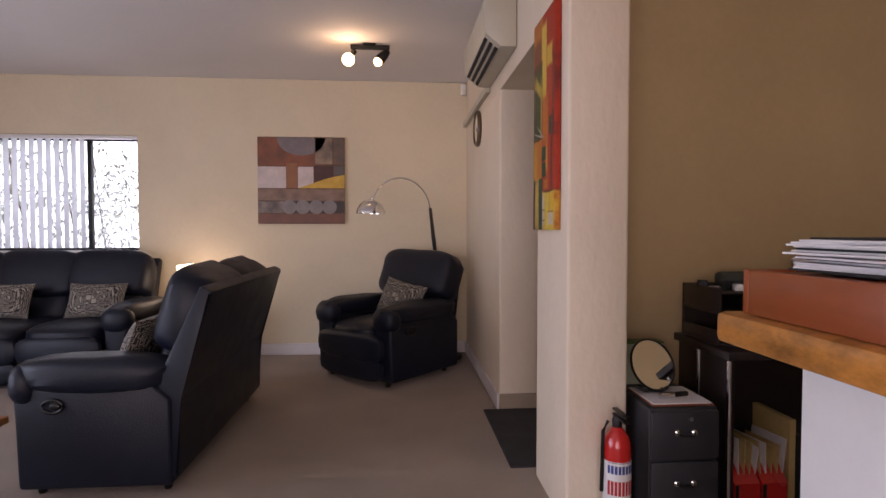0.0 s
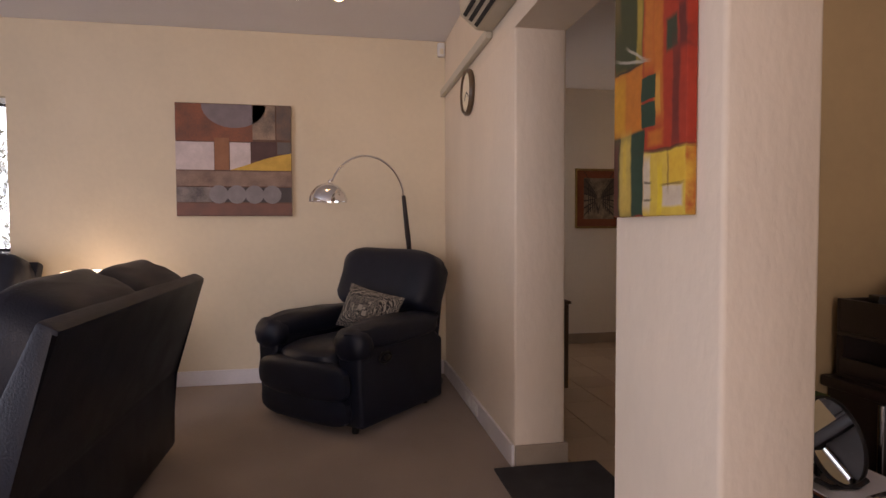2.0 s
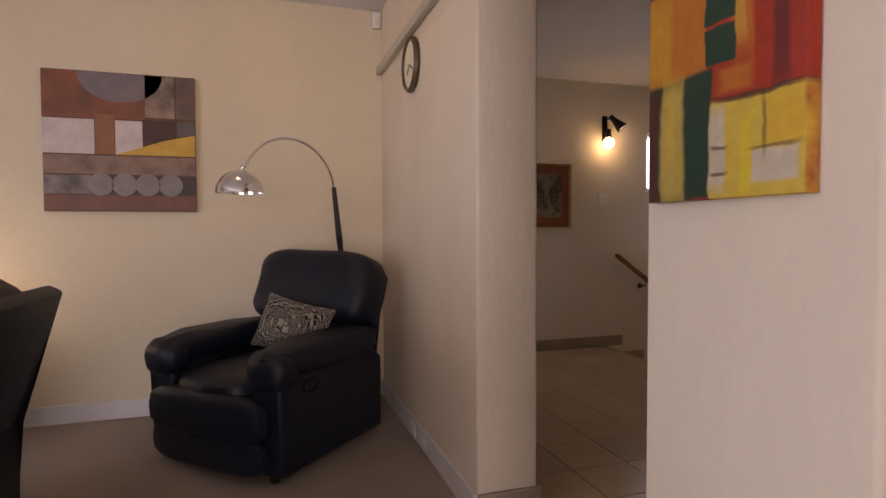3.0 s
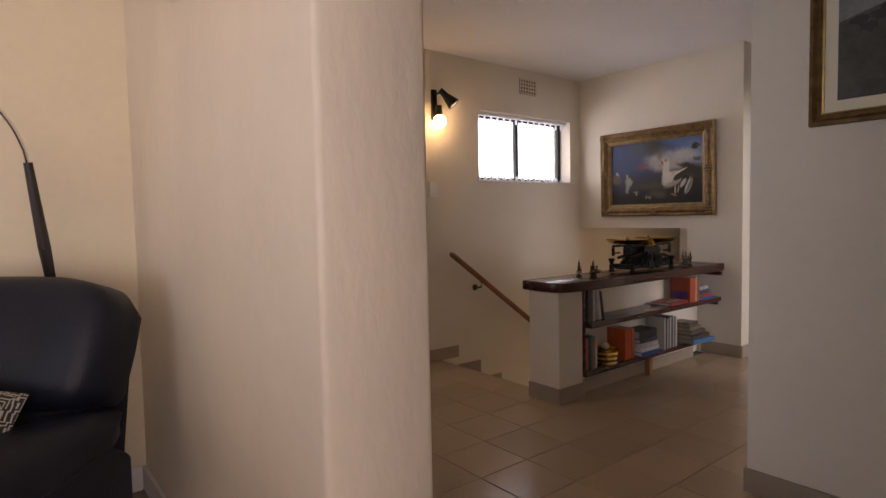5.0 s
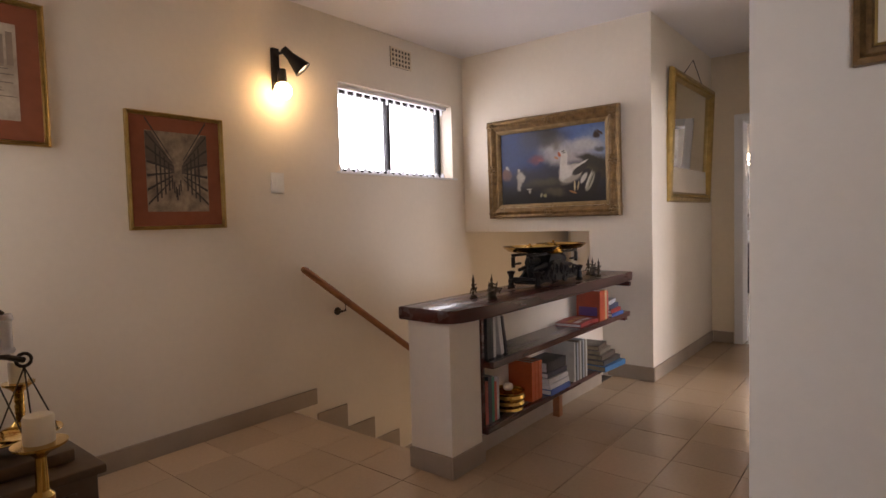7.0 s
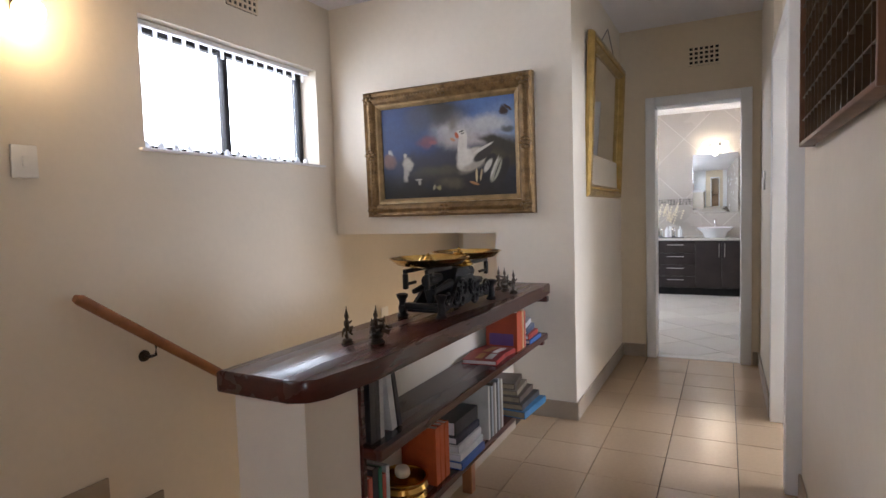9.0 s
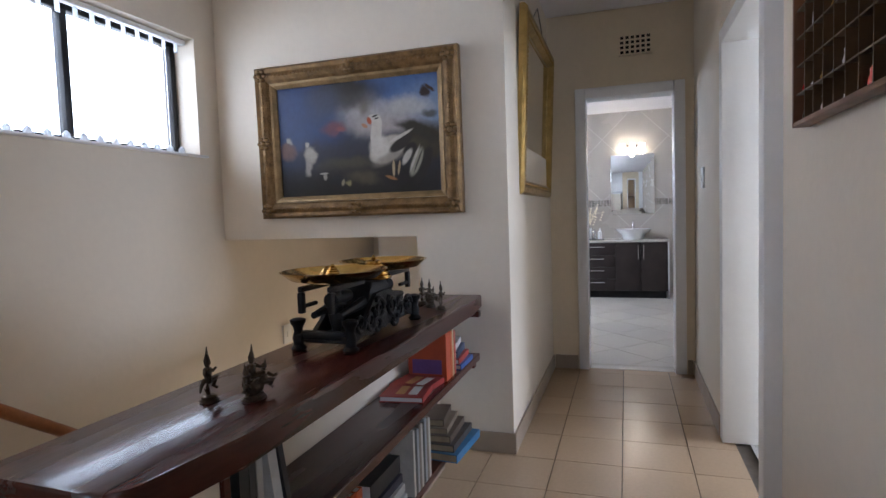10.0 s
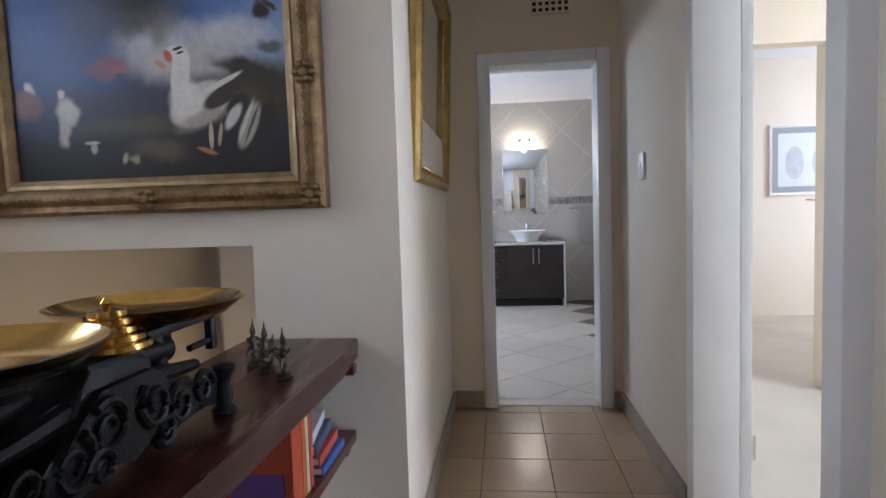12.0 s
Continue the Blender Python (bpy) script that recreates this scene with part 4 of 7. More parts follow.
box(bm, XA - 0.04, XA - 0.002, 4.33, FY - 0.003, 2.28, 2.335, bevel=0.006)
tagged(new("pipe_trunking", mesh("pipe_trunking", bm, M_PLASTIC)), "ivory plastic pipe trunking along the wall", "trunking")
clock = thing("wall_clock", "round dark-rimmed wall clock", "clock")
R = pose(XA - 0.002, 4.90, 2.11, 0, -90, 0) @ Matrix.Diagonal((0.85, 0.85, 1, 1))
bm = bmesh.new()
lathe(bm, [(0.02, 0.0), (0.175, 0.0), (0.18, 0.018), (0.165, 0.035), (0.152, 0.03), (0.15, 0.018), (0.02, 0.018)], n=40, m=R)
part("rim", bm, M_OLDWOOD, clock)
bm = bmesh.new()
lathe(bm, [(0.001, 0.019), (0.15, 0.019), (0.15, 0.021), (0.001, 0.021)], n=36, m=R)
part("face", bm, M_WAX, clock)
for a, l in ((40, 0.08), (150, 0.12)):
    bm = bmesh.new()
    box(bm, -0.004, 0.004, 0, l, 0.0225, 0.0245, m=R @ pose(0, 0, 0, 0, 0, a))
    part("hand", bm, M_BLACK, clock)
sens = thing("motion_detector", "small white alarm detector high in the corner", "alarm sensor")
boxpart("body", (0.505, 0.565, FY - 0.045, FY - 0.002, 2.60, 2.71), M_WPLASTIC, sens, 0.01)
boxpart("lens", (0.52, 0.55, FY - 0.052, FY - 0.044, 2.615, 2.66), M_WAX, sens, 0.003)

# door mat and sockets
bm = bmesh.new()
box(bm, 0.455, 1.0, 2.95, 3.895, 0.0, 0.012, bevel=0.004)
tagged(new("door_mat", mesh("door_mat", bm, M_MAT)), "charcoal rubber-backed mat in the doorway", "mat")
for y in (4.62, 4.82):
    so = thing("wall_socket", "white plug socket in the skirting", "socket")
    boxpart("plate", (XA - 0.026, XA - 0.0185, y, y + 0.12, 0.022, 0.095), M_WPLASTIC, so)
    boxpart("switch", (XA - 0.03, XA - 0.026, y + 0.02, y + 0.04, 0.045, 0.07), M_WPLASTIC, so, 0.001)

# ---- office nook ----
M_CHARCOAL = mat("charcoal_laminate", (0.03, 0.03, 0.035), 0.45, var=0.2, scale=6)
cab = thing("filing_cabinet", "charcoal two-drawer filing cabinet", "filing cabinet")
boxpart("body", (0.875, 1.165, 2.255, 2.70, 0.02, 0.525), M_CHARCOAL, cab, 0.008)
for z0, z1 in ((0.05, 0.31), (0.325, 0.515)):
    d = boxpart("drawer", (0.88, 1.16, 2.235, 2.254, z0, z1), M_CHARCOAL, cab, 0.004)
    zh = z1 - 0.085
    for x in (0.985, 1.055):
        bm = bmesh.new()
        lathe(bm, [(0.012, 0), (0.012, 0.004), (0.005, 0.008), (0.004, 0.018)], n=12, m=pose(x, 2.235, zh, 90))
        part("handle_rose", bm, M_CHROME, d)
    bm = bmesh.new()
    tube(bm, [(0.985, 2.220, zh), (0.995, 2.214, zh - 0.008), (1.045, 2.214, zh - 0.008), (1.055, 2.220, zh)], 0.004, 8)
    part("handle", bm, M_BLACK, d)
bm = bmesh.new()
tube(bm, [(1.04, 2.234, 0.485), (1.04, 2.228, 0.485)], 0.009, 12)
part("lock", bm, M_CHROME, cab)
pad = thing("clipboard", "brown clipboard with white paper", "clipboard")
boxpart("board", (0.90, 1.16, 2.27, 2.53, 0.5255, 0.5315), M_REDWOOD, pad)
boxpart("paper", (0.905, 1.152, 2.276, 2.52, 0.5325, 0.5365), M_PAPER, pad, 0)
mir = thing("vanity_mirror", "round swivel table mirror with a black rim", "mirror")
TM = pose(0.985, 2.46, 0.652, 66, 0, 16)
bm = bmesh.new()
lathe(bm, [(0.10, -0.006), (0.113, -0.006), (0.116, 0.0), (0.113, 0.006), (0.109, 0.006), (0.107, 0.0)], n=40, m=TM)
part("rim", bm, M_BLACK, mir)
bm = bmesh.new()
lathe(bm, [(0.001, -0.002), (0.109, -0.002), (0.109, 0.001), (0.001, 0.001)], n=40, m=TM)
part("mirror_glass", bm, M_MIRROR, mir)
bm = bmesh.new()
tube(bm, [(0.90, 2.435, 0.565), (0.93, 2.42, 0.55), (1.00, 2.41, 0.55), (1.03, 2.41, 0.565)], 0.007, 8)
tube(bm, [(0.97, 2.50, 0.541), (0.97, 2.50, 0.60)], 0.007, 8)
part("stand", bm, M_BLACK, mir)
torch = thing("hand_torch", "slim chrome torch with a black grip lying on the clipboard", "torch")
TT = pose(0.96, 2.335, 0.5505, 0, 90, 12)
bm = bmesh.new()
lathe(bm, [(0.013, 0.0), (0.0135, 0.006), (0.0135, 0.06), (0.011, 0.066)], n=16, m=TT)
part("head", bm, M_CHROME, torch)
bm = bmesh.new()
lathe(bm, [(0.011, 0.067), (0.011, 0.13), (0.009, 0.135)], n=14, m=TT)
part("grip", bm, M_BLACK, torch)
bx = thing("card_box", "small pale green cardboard box", "box")
boxpart("carton", (0.885, 1.10, 2.60, 2.68, 0.5255, 0.715), flat_color((0.42, 0.44, 0.30)), bx)
boxpart("lid", (0.882, 1.103, 2.597, 2.683, 0.7155, 0.723), flat_color((0.10, 0.16, 0.04)), bx, 0.002)
# no hole is cut: a black plate shows its dark inside
boxpart("hand_hole_shade", (0.955, 1.035, 2.5965, 2.5995, 0.66, 0.695), M_BLACK, bx, 0.001)

desk = thing("office_desk", "dark veneer desk with an open shelf and chrome edge strips", "desk")
boxpart("top", (1.235, 2.6, 2.30, 2.772, 0.70, 0.735), M_DARKWOOD, desk, 0.006)
for x in (1.262, 2.50):
    boxpart("side_panel", (x, x + 0.03, 2.345, 2.768, 0.0, 0.6995), M_DARKWOOD, desk)
for y in (2.338, 2.58):
    bm = bmesh.new()
    tube(bm, [(1.262, y, 0.02), (1.262, y, 0.69)], 0.011, 12)
    part("edge_strip", bm, M_CHROME, desk, "chrome edge strip")
boxpart("shelf", (1.293, 2.499, 2.35, 2.754, 0.02, 0.05), M_DARKWOOD, desk)
boxpart("back", (1.293, 2.499, 2.755, 2.77, 0.05, 0.6995), M_DARKWOOD, desk)
tray = thing("letter_tray", "dark wooden two-tier letter tray full of oddments", "letter tray")
for z in (0.7355, 0.87):
    boxpart("tier", (1.262, 1.90, 2.42, 2.74, z, z + 0.012), M_DARKWOOD, tray, 0.002)
for z0, z1 in ((0.748, 0.80), (0.8825, 0.985)):
    boxpart("side", (1.262, 1.274, 2.42, 2.727, z0, z1), M_DARKWOOD, tray, 0.002)
for x, y in ((1.262, 2.42), (1.262, 2.715), (1.575, 2.42), (1.888, 2.42)):
    boxpart("post", (x, x + 0.012, y, y + 0.012, 0.8005 if x < 1.3 else 0.748, 0.8695), M_DARKWOOD, tray, 0.001)
boxpart("back", (1.2625, 1.90, 2.7275, 2.74, 0.748, 0.869), M_DARKWOOD, tray, 0.002)
boxpart("back", (1.2625, 1.90, 2.7275, 2.74, 0.8825, 0.985), M_DARKWOOD, tray, 0.002)
boxpart("divider", (1.44, 1.452, 2.425, 2.727, 0.8825, 0.95), M_DARKWOOD, tray, 0.002)
boxpart("shelf", (1.2745, 1.4395, 2.43, 2.727, 0.958, 0.968), M_DARKWOOD, tray, 0.002)
rnd = random.Random(4)
for i in range(12):
    x, y = (1.30 + 0.035 * (i % 4), 2.47 + 0.2 * rnd.random()) if i < 5 else (1.49 + 0.055 * (i - 5), 2.46 + 0.2 * rnd.random())
    z = 0.9685 if i < 5 else 0.8825
    bm = bmesh.new()
    box(bm, -0.03, 0.03, -0.02, 0.02, 0, 0.012 + 0.03 * rnd.random(), bevel=0.003, m=pose(x, y, z, 0, 0, rnd.randrange(180)))
    tagged(new("stationery_item", mesh("stationery_item", bm, (M_BLACK, M_PAPER, M_FABRIC, M_WPLASTIC)[i % 4])), "small office oddment lying in the letter tray", "stationery")
bm = bmesh.new()
box(bm, 1.50, 1.62, 2.50, 2.62, 0.925, 0.965, bevel=0.004, m=pose(0.04, 0.03, 0))
tagged(new("note_block", mesh("note_block", bm, M_PAPER)), "white block of note paper in the letter tray", "paper")
punch = thing("hole_punch", "dark grey two-hole paper punch on the letter tray", "hole punch")
bm = bmesh.new()
prism(bm, [(2.60, 0.985), (2.70, 0.985), (2.70, 1.03), (2.66, 1.045), (2.60, 1.02)], "x", 1.40, 1.66)
bmesh.ops.bevel(bm, geom=bm.edges[:], offset=0.006, segments=2, profile=0.5, affect="EDGES")
part("body", bm, flat_color((0.05, 0.06, 0.055)), punch)
for x in (1.50, 1.57):
    boxpart("punch_head", (x, x + 0.04, 2.585, 2.61, 0.99, 1.02), M_BLACK, punch, 0.003)
boxpart("tray_rest", (1.4525, 1.89, 2.59, 2.727, 0.972, 0.9845), M_DARKWOOD, tray, 0.002)
for i, x in enumerate((1.31, 1.435)):
    f = thing("magazine_file", "red magazine file stuffed with folders", "file box", "red magazine files")
    bm = bmesh.new()
    prism(bm, [(2.365, 0.052), (2.365, 0.15), (2.48, 0.27), (2.62, 0.27), (2.62, 0.052)], "x", x, x + 0.115)
    part("case", bm, M_RED, f, smooth=False)
    boxpart("label_strip", (x + 0.004, x + 0.02, 2.362, 2.3645, 0.06, 0.146), M_BLACK, f, 0)
    for k in range(5):
        bm = bmesh.new()
        box(bm, -0.002, 0.002, -0.12, 0.12, 0.0, 0.22 + 0.05 * rnd.random(), m=pose(x + 0.014 + 0.019 * k, 2.505, 0.06, -4, 3 * k - 2, 0))
        part("folder", bm, (M_MANILA, M_PAPER, M_MANILA)[k % 3], f, smooth=False)
for i, (x, c) in enumerate(((1.58, M_MANILA), (1.615, M_FABRIC))):
    bm = bmesh.new()
    box(bm, 0, 0.03, 2.40, 2.66, 0.052, 0.34 + 0.07 * (1 - i), bevel=0.002, m=pose(x, 0, 0))
    tagged(new("ring_binder", mesh("ring_binder", bm, c)), "tall document binder standing in the desk shelf", "binder")
for i, (x, c, r) in enumerate(((1.76, M_PAPER, -24), (1.80, M_BLACK, -27), (1.86, M_PAPER, -22))):
    bm = bmesh.new()
    box(bm, -0.012, 0.012, -0.09, 0.09, 0, 0.24, bevel=0.002, m=pose(x + 0.10, 2.56, 0.888, 0, r, 4 * i))
    tagged(new("ring_binder", mesh("ring_binder", bm, c)), "ring binder leaning in the letter tray", "binder")
for i in range(5):
    bm = bmesh.new()
    box(bm, -0.09, 0.09, -0.05, 0.05, 0, 0.006, bevel=0.001, m=pose(1.62 + 0.04 * i, 2.365, 0.7355 + 0.0065 * i, 0, 0, 5 * i - 10))
    tagged(new("document_folder", mesh("document_folder", bm, (M_PAPER, M_FABRIC, flat_color((0.02, 0.06, 0.04)))[i % 3])), "document folder lying in a pile on the desk", "folder")

ext = thing("fire_extinguisher", "red fire extinguisher with a printed label", "fire extinguisher")
EXX, EXY = 0.752, 2.27
bm = bmesh.new()
lathe(bm, [(0.055, 0.0), (0.058, 0.015), (0.058, 0.36), (0.05, 0.40), (0.03, 0.43), (0.018, 0.445)], (EXX, EXY, 0.03), 28)
part("cylinder", bm, M_RED, ext)
bm = bmesh.new()
lathe(bm, [(0.062, 0), (0.062, 0.03)], (EXX, EXY, 0.0), 28)
part("base_ring", bm, M_BLACK, ext)
bm = bmesh.new()
lathe(bm, [(0.02, 0), (0.022, 0.03), (0.014, 0.05)], (EXX, EXY, 0.474), 14)
box(bm, EXX - 0.012, EXX + 0.012, EXY - 0.10, EXY + 0.03, 0.515, 0.525, bevel=0.003)
box(bm, EXX - 0.012, EXX + 0.012, EXY - 0.09, EXY + 0.03, 0.54, 0.548, bevel=0.003)
part("valve", bm, M_BLACK, ext)
bm = bmesh.new()
tube(bm, [(EXX - 0.04, EXY, 0.50), (EXX - 0.065, EXY - 0.01, 0.46), (EXX - 0.067, EXY, 0.2)], 0.008, 8)
part("hose", bm, M_BLACK, ext)
bm = bmesh.new()
lathe(bm, [(0.0588, 0.06), (0.0588, 0.31)], (EXX, EXY, 0.03), 28)
lab = part("label_sheet", bm, M_PAPER, ext, "white printed label")
for z0, z1, c in ((0.29, 0.325, (0.03, 0.06, 0.25)), (0.20, 0.26, (0.5, 0.02, 0.02)), (0.12, 0.17, (0.03, 0.06, 0.25)), (0.335, 0.338, (0.05, 0.05, 0.05))):
    bm = bmesh.new()
    n0 = 8
    for k in range(n0):
        a0, a1 = radians(-150 + 15 * k), radians(-150 + 15 * k + 11)
        vs = [bm.verts.new((EXX + 0.0594 * math.cos(a), EXY + 0.0594 * math.sin(a), z)) for a, z in ((a0, z0), (a1, z0), (a1, z1), (a0, z1))]
        bm.faces.new(vs)
    part("label_print", bm, flat_color(c), lab, smooth=False)

ext.matrix_world = pose(EXX, EXY, 0) @ Matrix.Scale(0.95, 4) @ pose(-EXX, -EXY, 0)

# reception counter
ctr = thing("reception_counter", "white plastered counter with a thick varnished pine top", "counter")
boxpart("base", (0.645, 3.395, 0.285, 1.105, 0.0, 1.004), M_WHITE, ctr, 0.01)
boxpart("top", (0.539, 3.39, 0.155, 1.22, 1.005, 1.07), M_OAK, ctr, 0.014, "thick varnished pine top")
wb = thing("wooden_tray_box", "open red-stained wooden desk box", "box")
boxpart("front", (0.57, 1.325, 1.155, 1.173, 1.071, 1.16), M_REDWOOD, wb)
boxpart("side", (0.57, 0.588, 0.835, 1.1545, 1.071, 1.16), M_REDWOOD, wb)
boxpart("back", (0.57, 1.325, 0.815, 0.8335, 1.071, 1.16), M_REDWOOD, wb)
boxpart("shelf", (0.589, 1.325, 0.835, 1.1545, 1.143, 1.155), M_REDWOOD, wb)
for i in range(16):
    bm = bmesh.new()
    w, l = 0.30 + 0.03 * rnd.random(), 0.22
    box(bm, 0, w, -l / 2, l / 2, 0, 0.0036, m=pose(0.625 + 0.05 * rnd.random(), 1.005 + 0.02 * rnd.random(), 1.161 + 0.004 * i, 0, 0, rnd.uniform(-6, 6)))
    tagged(new("paper_sheaf", mesh("paper_sheaf", bm, M_PAPER if i % 5 else M_FABRIC)), "loose paper sheaf in an untidy stack", "paper", "stack of papers")

# ---- hall: half wall with shelves ----
hw = wall("wall_balustrade", [(2.9, 3.14, 5.29, 5.545, 0.0, 0.735), (3.14, BX - 0.003, 5.44, 5.545, 0.0, 0.735), (3.14, 4.72, 5.36, 5.44, 0.0, 0.135)], M_WALLH,
          "low plastered wall beside the stairs with a pillar end")
skirting("baseboard_balustrade", [(2.886, 3.152, 5.276, 5.288, 0.0, 0.105), (2.886, 2.898, 5.289, 5.55, 0.0, 0.105), (3.14, 3.152, 5.289, 5.345, 0.0, 0.105),
                                  (3.153, 4.72, 5.346, 5.358, 0.0, 0.09)], M_TSKIRT, "taupe tile skirting round the low wall")
bm = bmesh.new()
outline = [(2.86, 5.57), (2.86, 5.31)] + [(2.93 - 0.07 * math.cos(radians(a)), 5.305 - 0.07 * math.sin(radians(a))) for a in range(10, 91, 16)] + [(3.12, 5.205), (4.74, 5.185), (4.76, 5.2), (BX - 0.004, 5.205), (BX - 0.004, 5.57)]
prism(bm, outline, "z", 0.737, 0.80)
bmesh.ops.bevel(bm, geom=[e for e in bm.edges if abs(e.verts[0].co.z - e.verts[1].co.z) < 1e-6], offset=0.008, segments=2, profile=0.5, affect="EDGES")
tagged(new("countertop", mesh("countertop", bm, M_MAHOG, True)), "varnished dark mahogany top along the low wall", "countertop")
for name, x0, x1, z in (("mid", 3.145, 4.94, 0.475), ("low", 3.145, 4.70, 0.137)):
    bm = bmesh.new()
    box(bm, x0, x1, 5.215 if name == "mid" else 5.26, 5.4375, z, z + 0.035, bevel=0.005)
    tagged(new("shelf_board", mesh("shelf_board", bm, M_MAHOG)), "dark mahogany bookshelf board built into the low wall", "shelf")
bm = bmesh.new()
box(bm, 3.142, 3.162, 5.28, 5.4375, 0.173, 0.736, bevel=0.002)
tagged(new("shelf_end_board", mesh("shelf_end_board", bm, M_MAHOG)), "dark shelf end board against the pillar", "shelf")
for x, z in ((4.90, 0.70), (4.90, 0.445)):
    bm = bmesh.new()
    box(bm, x - 0.02, x + 0.02, 5.20 if z > 0.5 else 5.23, 5.43, z, z + 0.03, bevel=0.003)
    tagged(new("shelf_bracket", mesh("shelf_bracket", bm, M_MAHOG)), "wooden bracket carrying a shelf end", "bracket")
bm = bmesh.new()
box(bm, 3.92, 3.965, 5.27, 5.315, 0.0, 0.136, bevel=0.004)
tagged(new("wooden_post", mesh("wooden_post", bm, M_RAIL)), "short wooden post under the bottom shelf", "post")


M_OLDPAGE = mat("yellowed_paper", (0.34, 0.27, 0.18), 0.85, var=0.25, scale=18)


def book(x, y, z, w, d, h, color, label, rz=0, lean=0, flat=False):
    """Standing book: w thick along the shelf, d deep, h high."""
    b = thing("book", label, "book", "books on the shelves")
    c = flat_color(color, 0.45)
    m = pose(x, y, z, 0, lean, rz)
    if flat:
        m = m @ pose(0, 0, w, 0, 90, 0)
    for n, bb, mt in (("cover", (0, 0.003, 0, d, 0, h), c), ("cover", (w - 0.003, w, 0, d, 0, h), c), ("spine", (0.003, w - 0.003, 0, 0.004, 0, h), c),
                      ("page_block", (0.0032, w - 0.0032, 0.0042, d - 0.004, 0.003, h - 0.003), M_OLDPAGE if label.startswith("old") else M_PAPER)):
        bm = bmesh.new()
        box(bm, *bb, m=m)
        part(n, bm, mt, b, smooth=False)
    return b


ZL, ZM = 0.1725, 0.5105
for x, w, h, c, lean in ((3.175, 0.03, 0.215, (0.02, 0.02, 0.02), 0), (3.207, 0.022, 0.21, (0.03, 0.03, 0.03), 0), (3.232, 0.02, 0.215, (0.5, 0.48, 0.45), 0),
                         (3.30, 0.03, 0.21, (0.55, 0.54, 0.52), -9), (3.345, 0.018, 0.20, (0.02, 0.02, 0.025), -11)):
    book(x, 5.27, ZM, w, 0.15, h, c, "dark hardback book standing at the shelf end" if sum(c) < 0.3 else "white-spined hardback book leaning on the shelf", lean=lean)
for x, w, h, c in ((3.18, 0.022, 0.22, (0.45, 0.10, 0.07)), (3.205, 0.03, 0.24, (0.02, 0.02, 0.03)), (3.238, 0.02, 0.23, (0.03, 0.20, 0.12)), (3.26, 0.02, 0.20, (0.5, 0.07, 0.04)),
                   (3.283, 0.02, 0.22, (0.5, 0.5, 0.5))):
    book(x, 5.29, ZL, w, 0.14, h, c, "small upright book on the bottom shelf")
for x, w, h in ((3.62, 0.035, 0.225), (3.66, 0.033, 0.225), (3.70, 0.035, 0.22)):
    book(x, 5.28, ZL, w, 0.155, h, (0.50, 0.09, 0.02), "orange hardback volume of a matching set")
for i, (w, c) in enumerate(((0.03, (0.02, 0.08, 0.30)), (0.028, (0.55, 0.55, 0.53)), (0.03, (0.5, 0.48, 0.45)), (0.03, (0.03, 0.03, 0.05)), (0.06, (0.02, 0.02, 0.02)))):
    book(3.78 + 0.01 * i, 5.245 + 0.012 * i, ZL + sum((0.03, 0.028, 0.03, 0.03, 0.06)[:i]), w, 0.17, 0.24, c, "large book lying in a pile on the bottom shelf", flat=True)
for i in range(9):
    book(4.11 + 0.021 * i, 5.26, ZL, 0.018, 0.16, 0.25 - 0.006 * (i % 3), ((0.5, 0.48, 0.42), (0.03, 0.03, 0.03), (0.30, 0.33, 0.35), (0.16, 0.13, 0.10))[i % 4], "thin upright magazine or book on the bottom shelf")
for i, (w, c) in enumerate(((0.035, (0.04, 0.15, 0.30)), (0.03, (0.06, 0.05, 0.045)), (0.03, (0.10, 0.07, 0.05)), (0.025, (0.20, 0.16, 0.11)), (0.03, (0.09, 0.06, 0.04)))):
    book(4.42 + 0.02 * i, 5.19 + 0.02 * i, ZL + sum((0.035, 0.03, 0.03, 0.025)[:i]), w, 0.22, 0.30 - 0.025 * i, c, "old brown book in a pile at the shelf end", rz=-4 + 3 * i, flat=True)
for x, w, h, c in ((4.44, 0.06, 0.20, (0.40, 0.06, 0.02)), (4.505, 0.022, 0.195, (0.45, 0.10, 0.02)), (4.53, 0.02, 0.20, (0.5, 0.42, 0.25)), (4.555, 0.022, 0.19, (0.40, 0.05, 0.03))):
    bk = book(x, 5.23, ZM, w, 0.17, h, c, "red and orange paperback standing on the middle shelf")
bm = bmesh.new()
box(bm, 4.437, 4.4385, 5.25, 5.38, 0.54, 0.60)
part("cover_band", bm, flat_color((0.13, 0.06, 0.22)), bk)
for i, (w, c) in enumerate(((0.022, (0.03, 0.10, 0.32)), (0.025, (0.40, 0.05, 0.03)), (0.03, (0.05, 0.07, 0.12)), (0.028, (0.5, 0.5, 0.5)))):
    book(4.62 + 0.005 * i, 5.22 + 0.01 * i, ZM + sum((0.022, 0.025, 0.03)[:i]), w, 0.17, 0.20, c, "paperback lying in a pile on the middle shelf", rz=3 * i, flat=True)
for i, (x, y, r) in enumerate(((4.16, 5.235, 6), (4.27, 5.26, -8))):
    bk = book(x, y, ZM + 0.0 * i, 0.022, 0.17, 0.16, (0.33, 0.03, 0.025), "red paperback lying flat on the middle shelf", rz=r, flat=True)
    for k in range(2):
        bm = bmesh.new()
        box(bm, 0.03, 0.13, 0.03 + 0.05 * k, 0.065 + 0.05 * k, 0.0225, 0.0228, m=pose(x, y, ZM, 0, 0, r))
        part("title_bar", bm, flat_color((0.55, 0.30, 0.12)) if k else M_PAPER, bk)

# brass bowl with a stone pestle
bowl = thing("brass_bowl", "ribbed brass bowl on the bottom shelf", "bowl")
bm = bmesh.new()
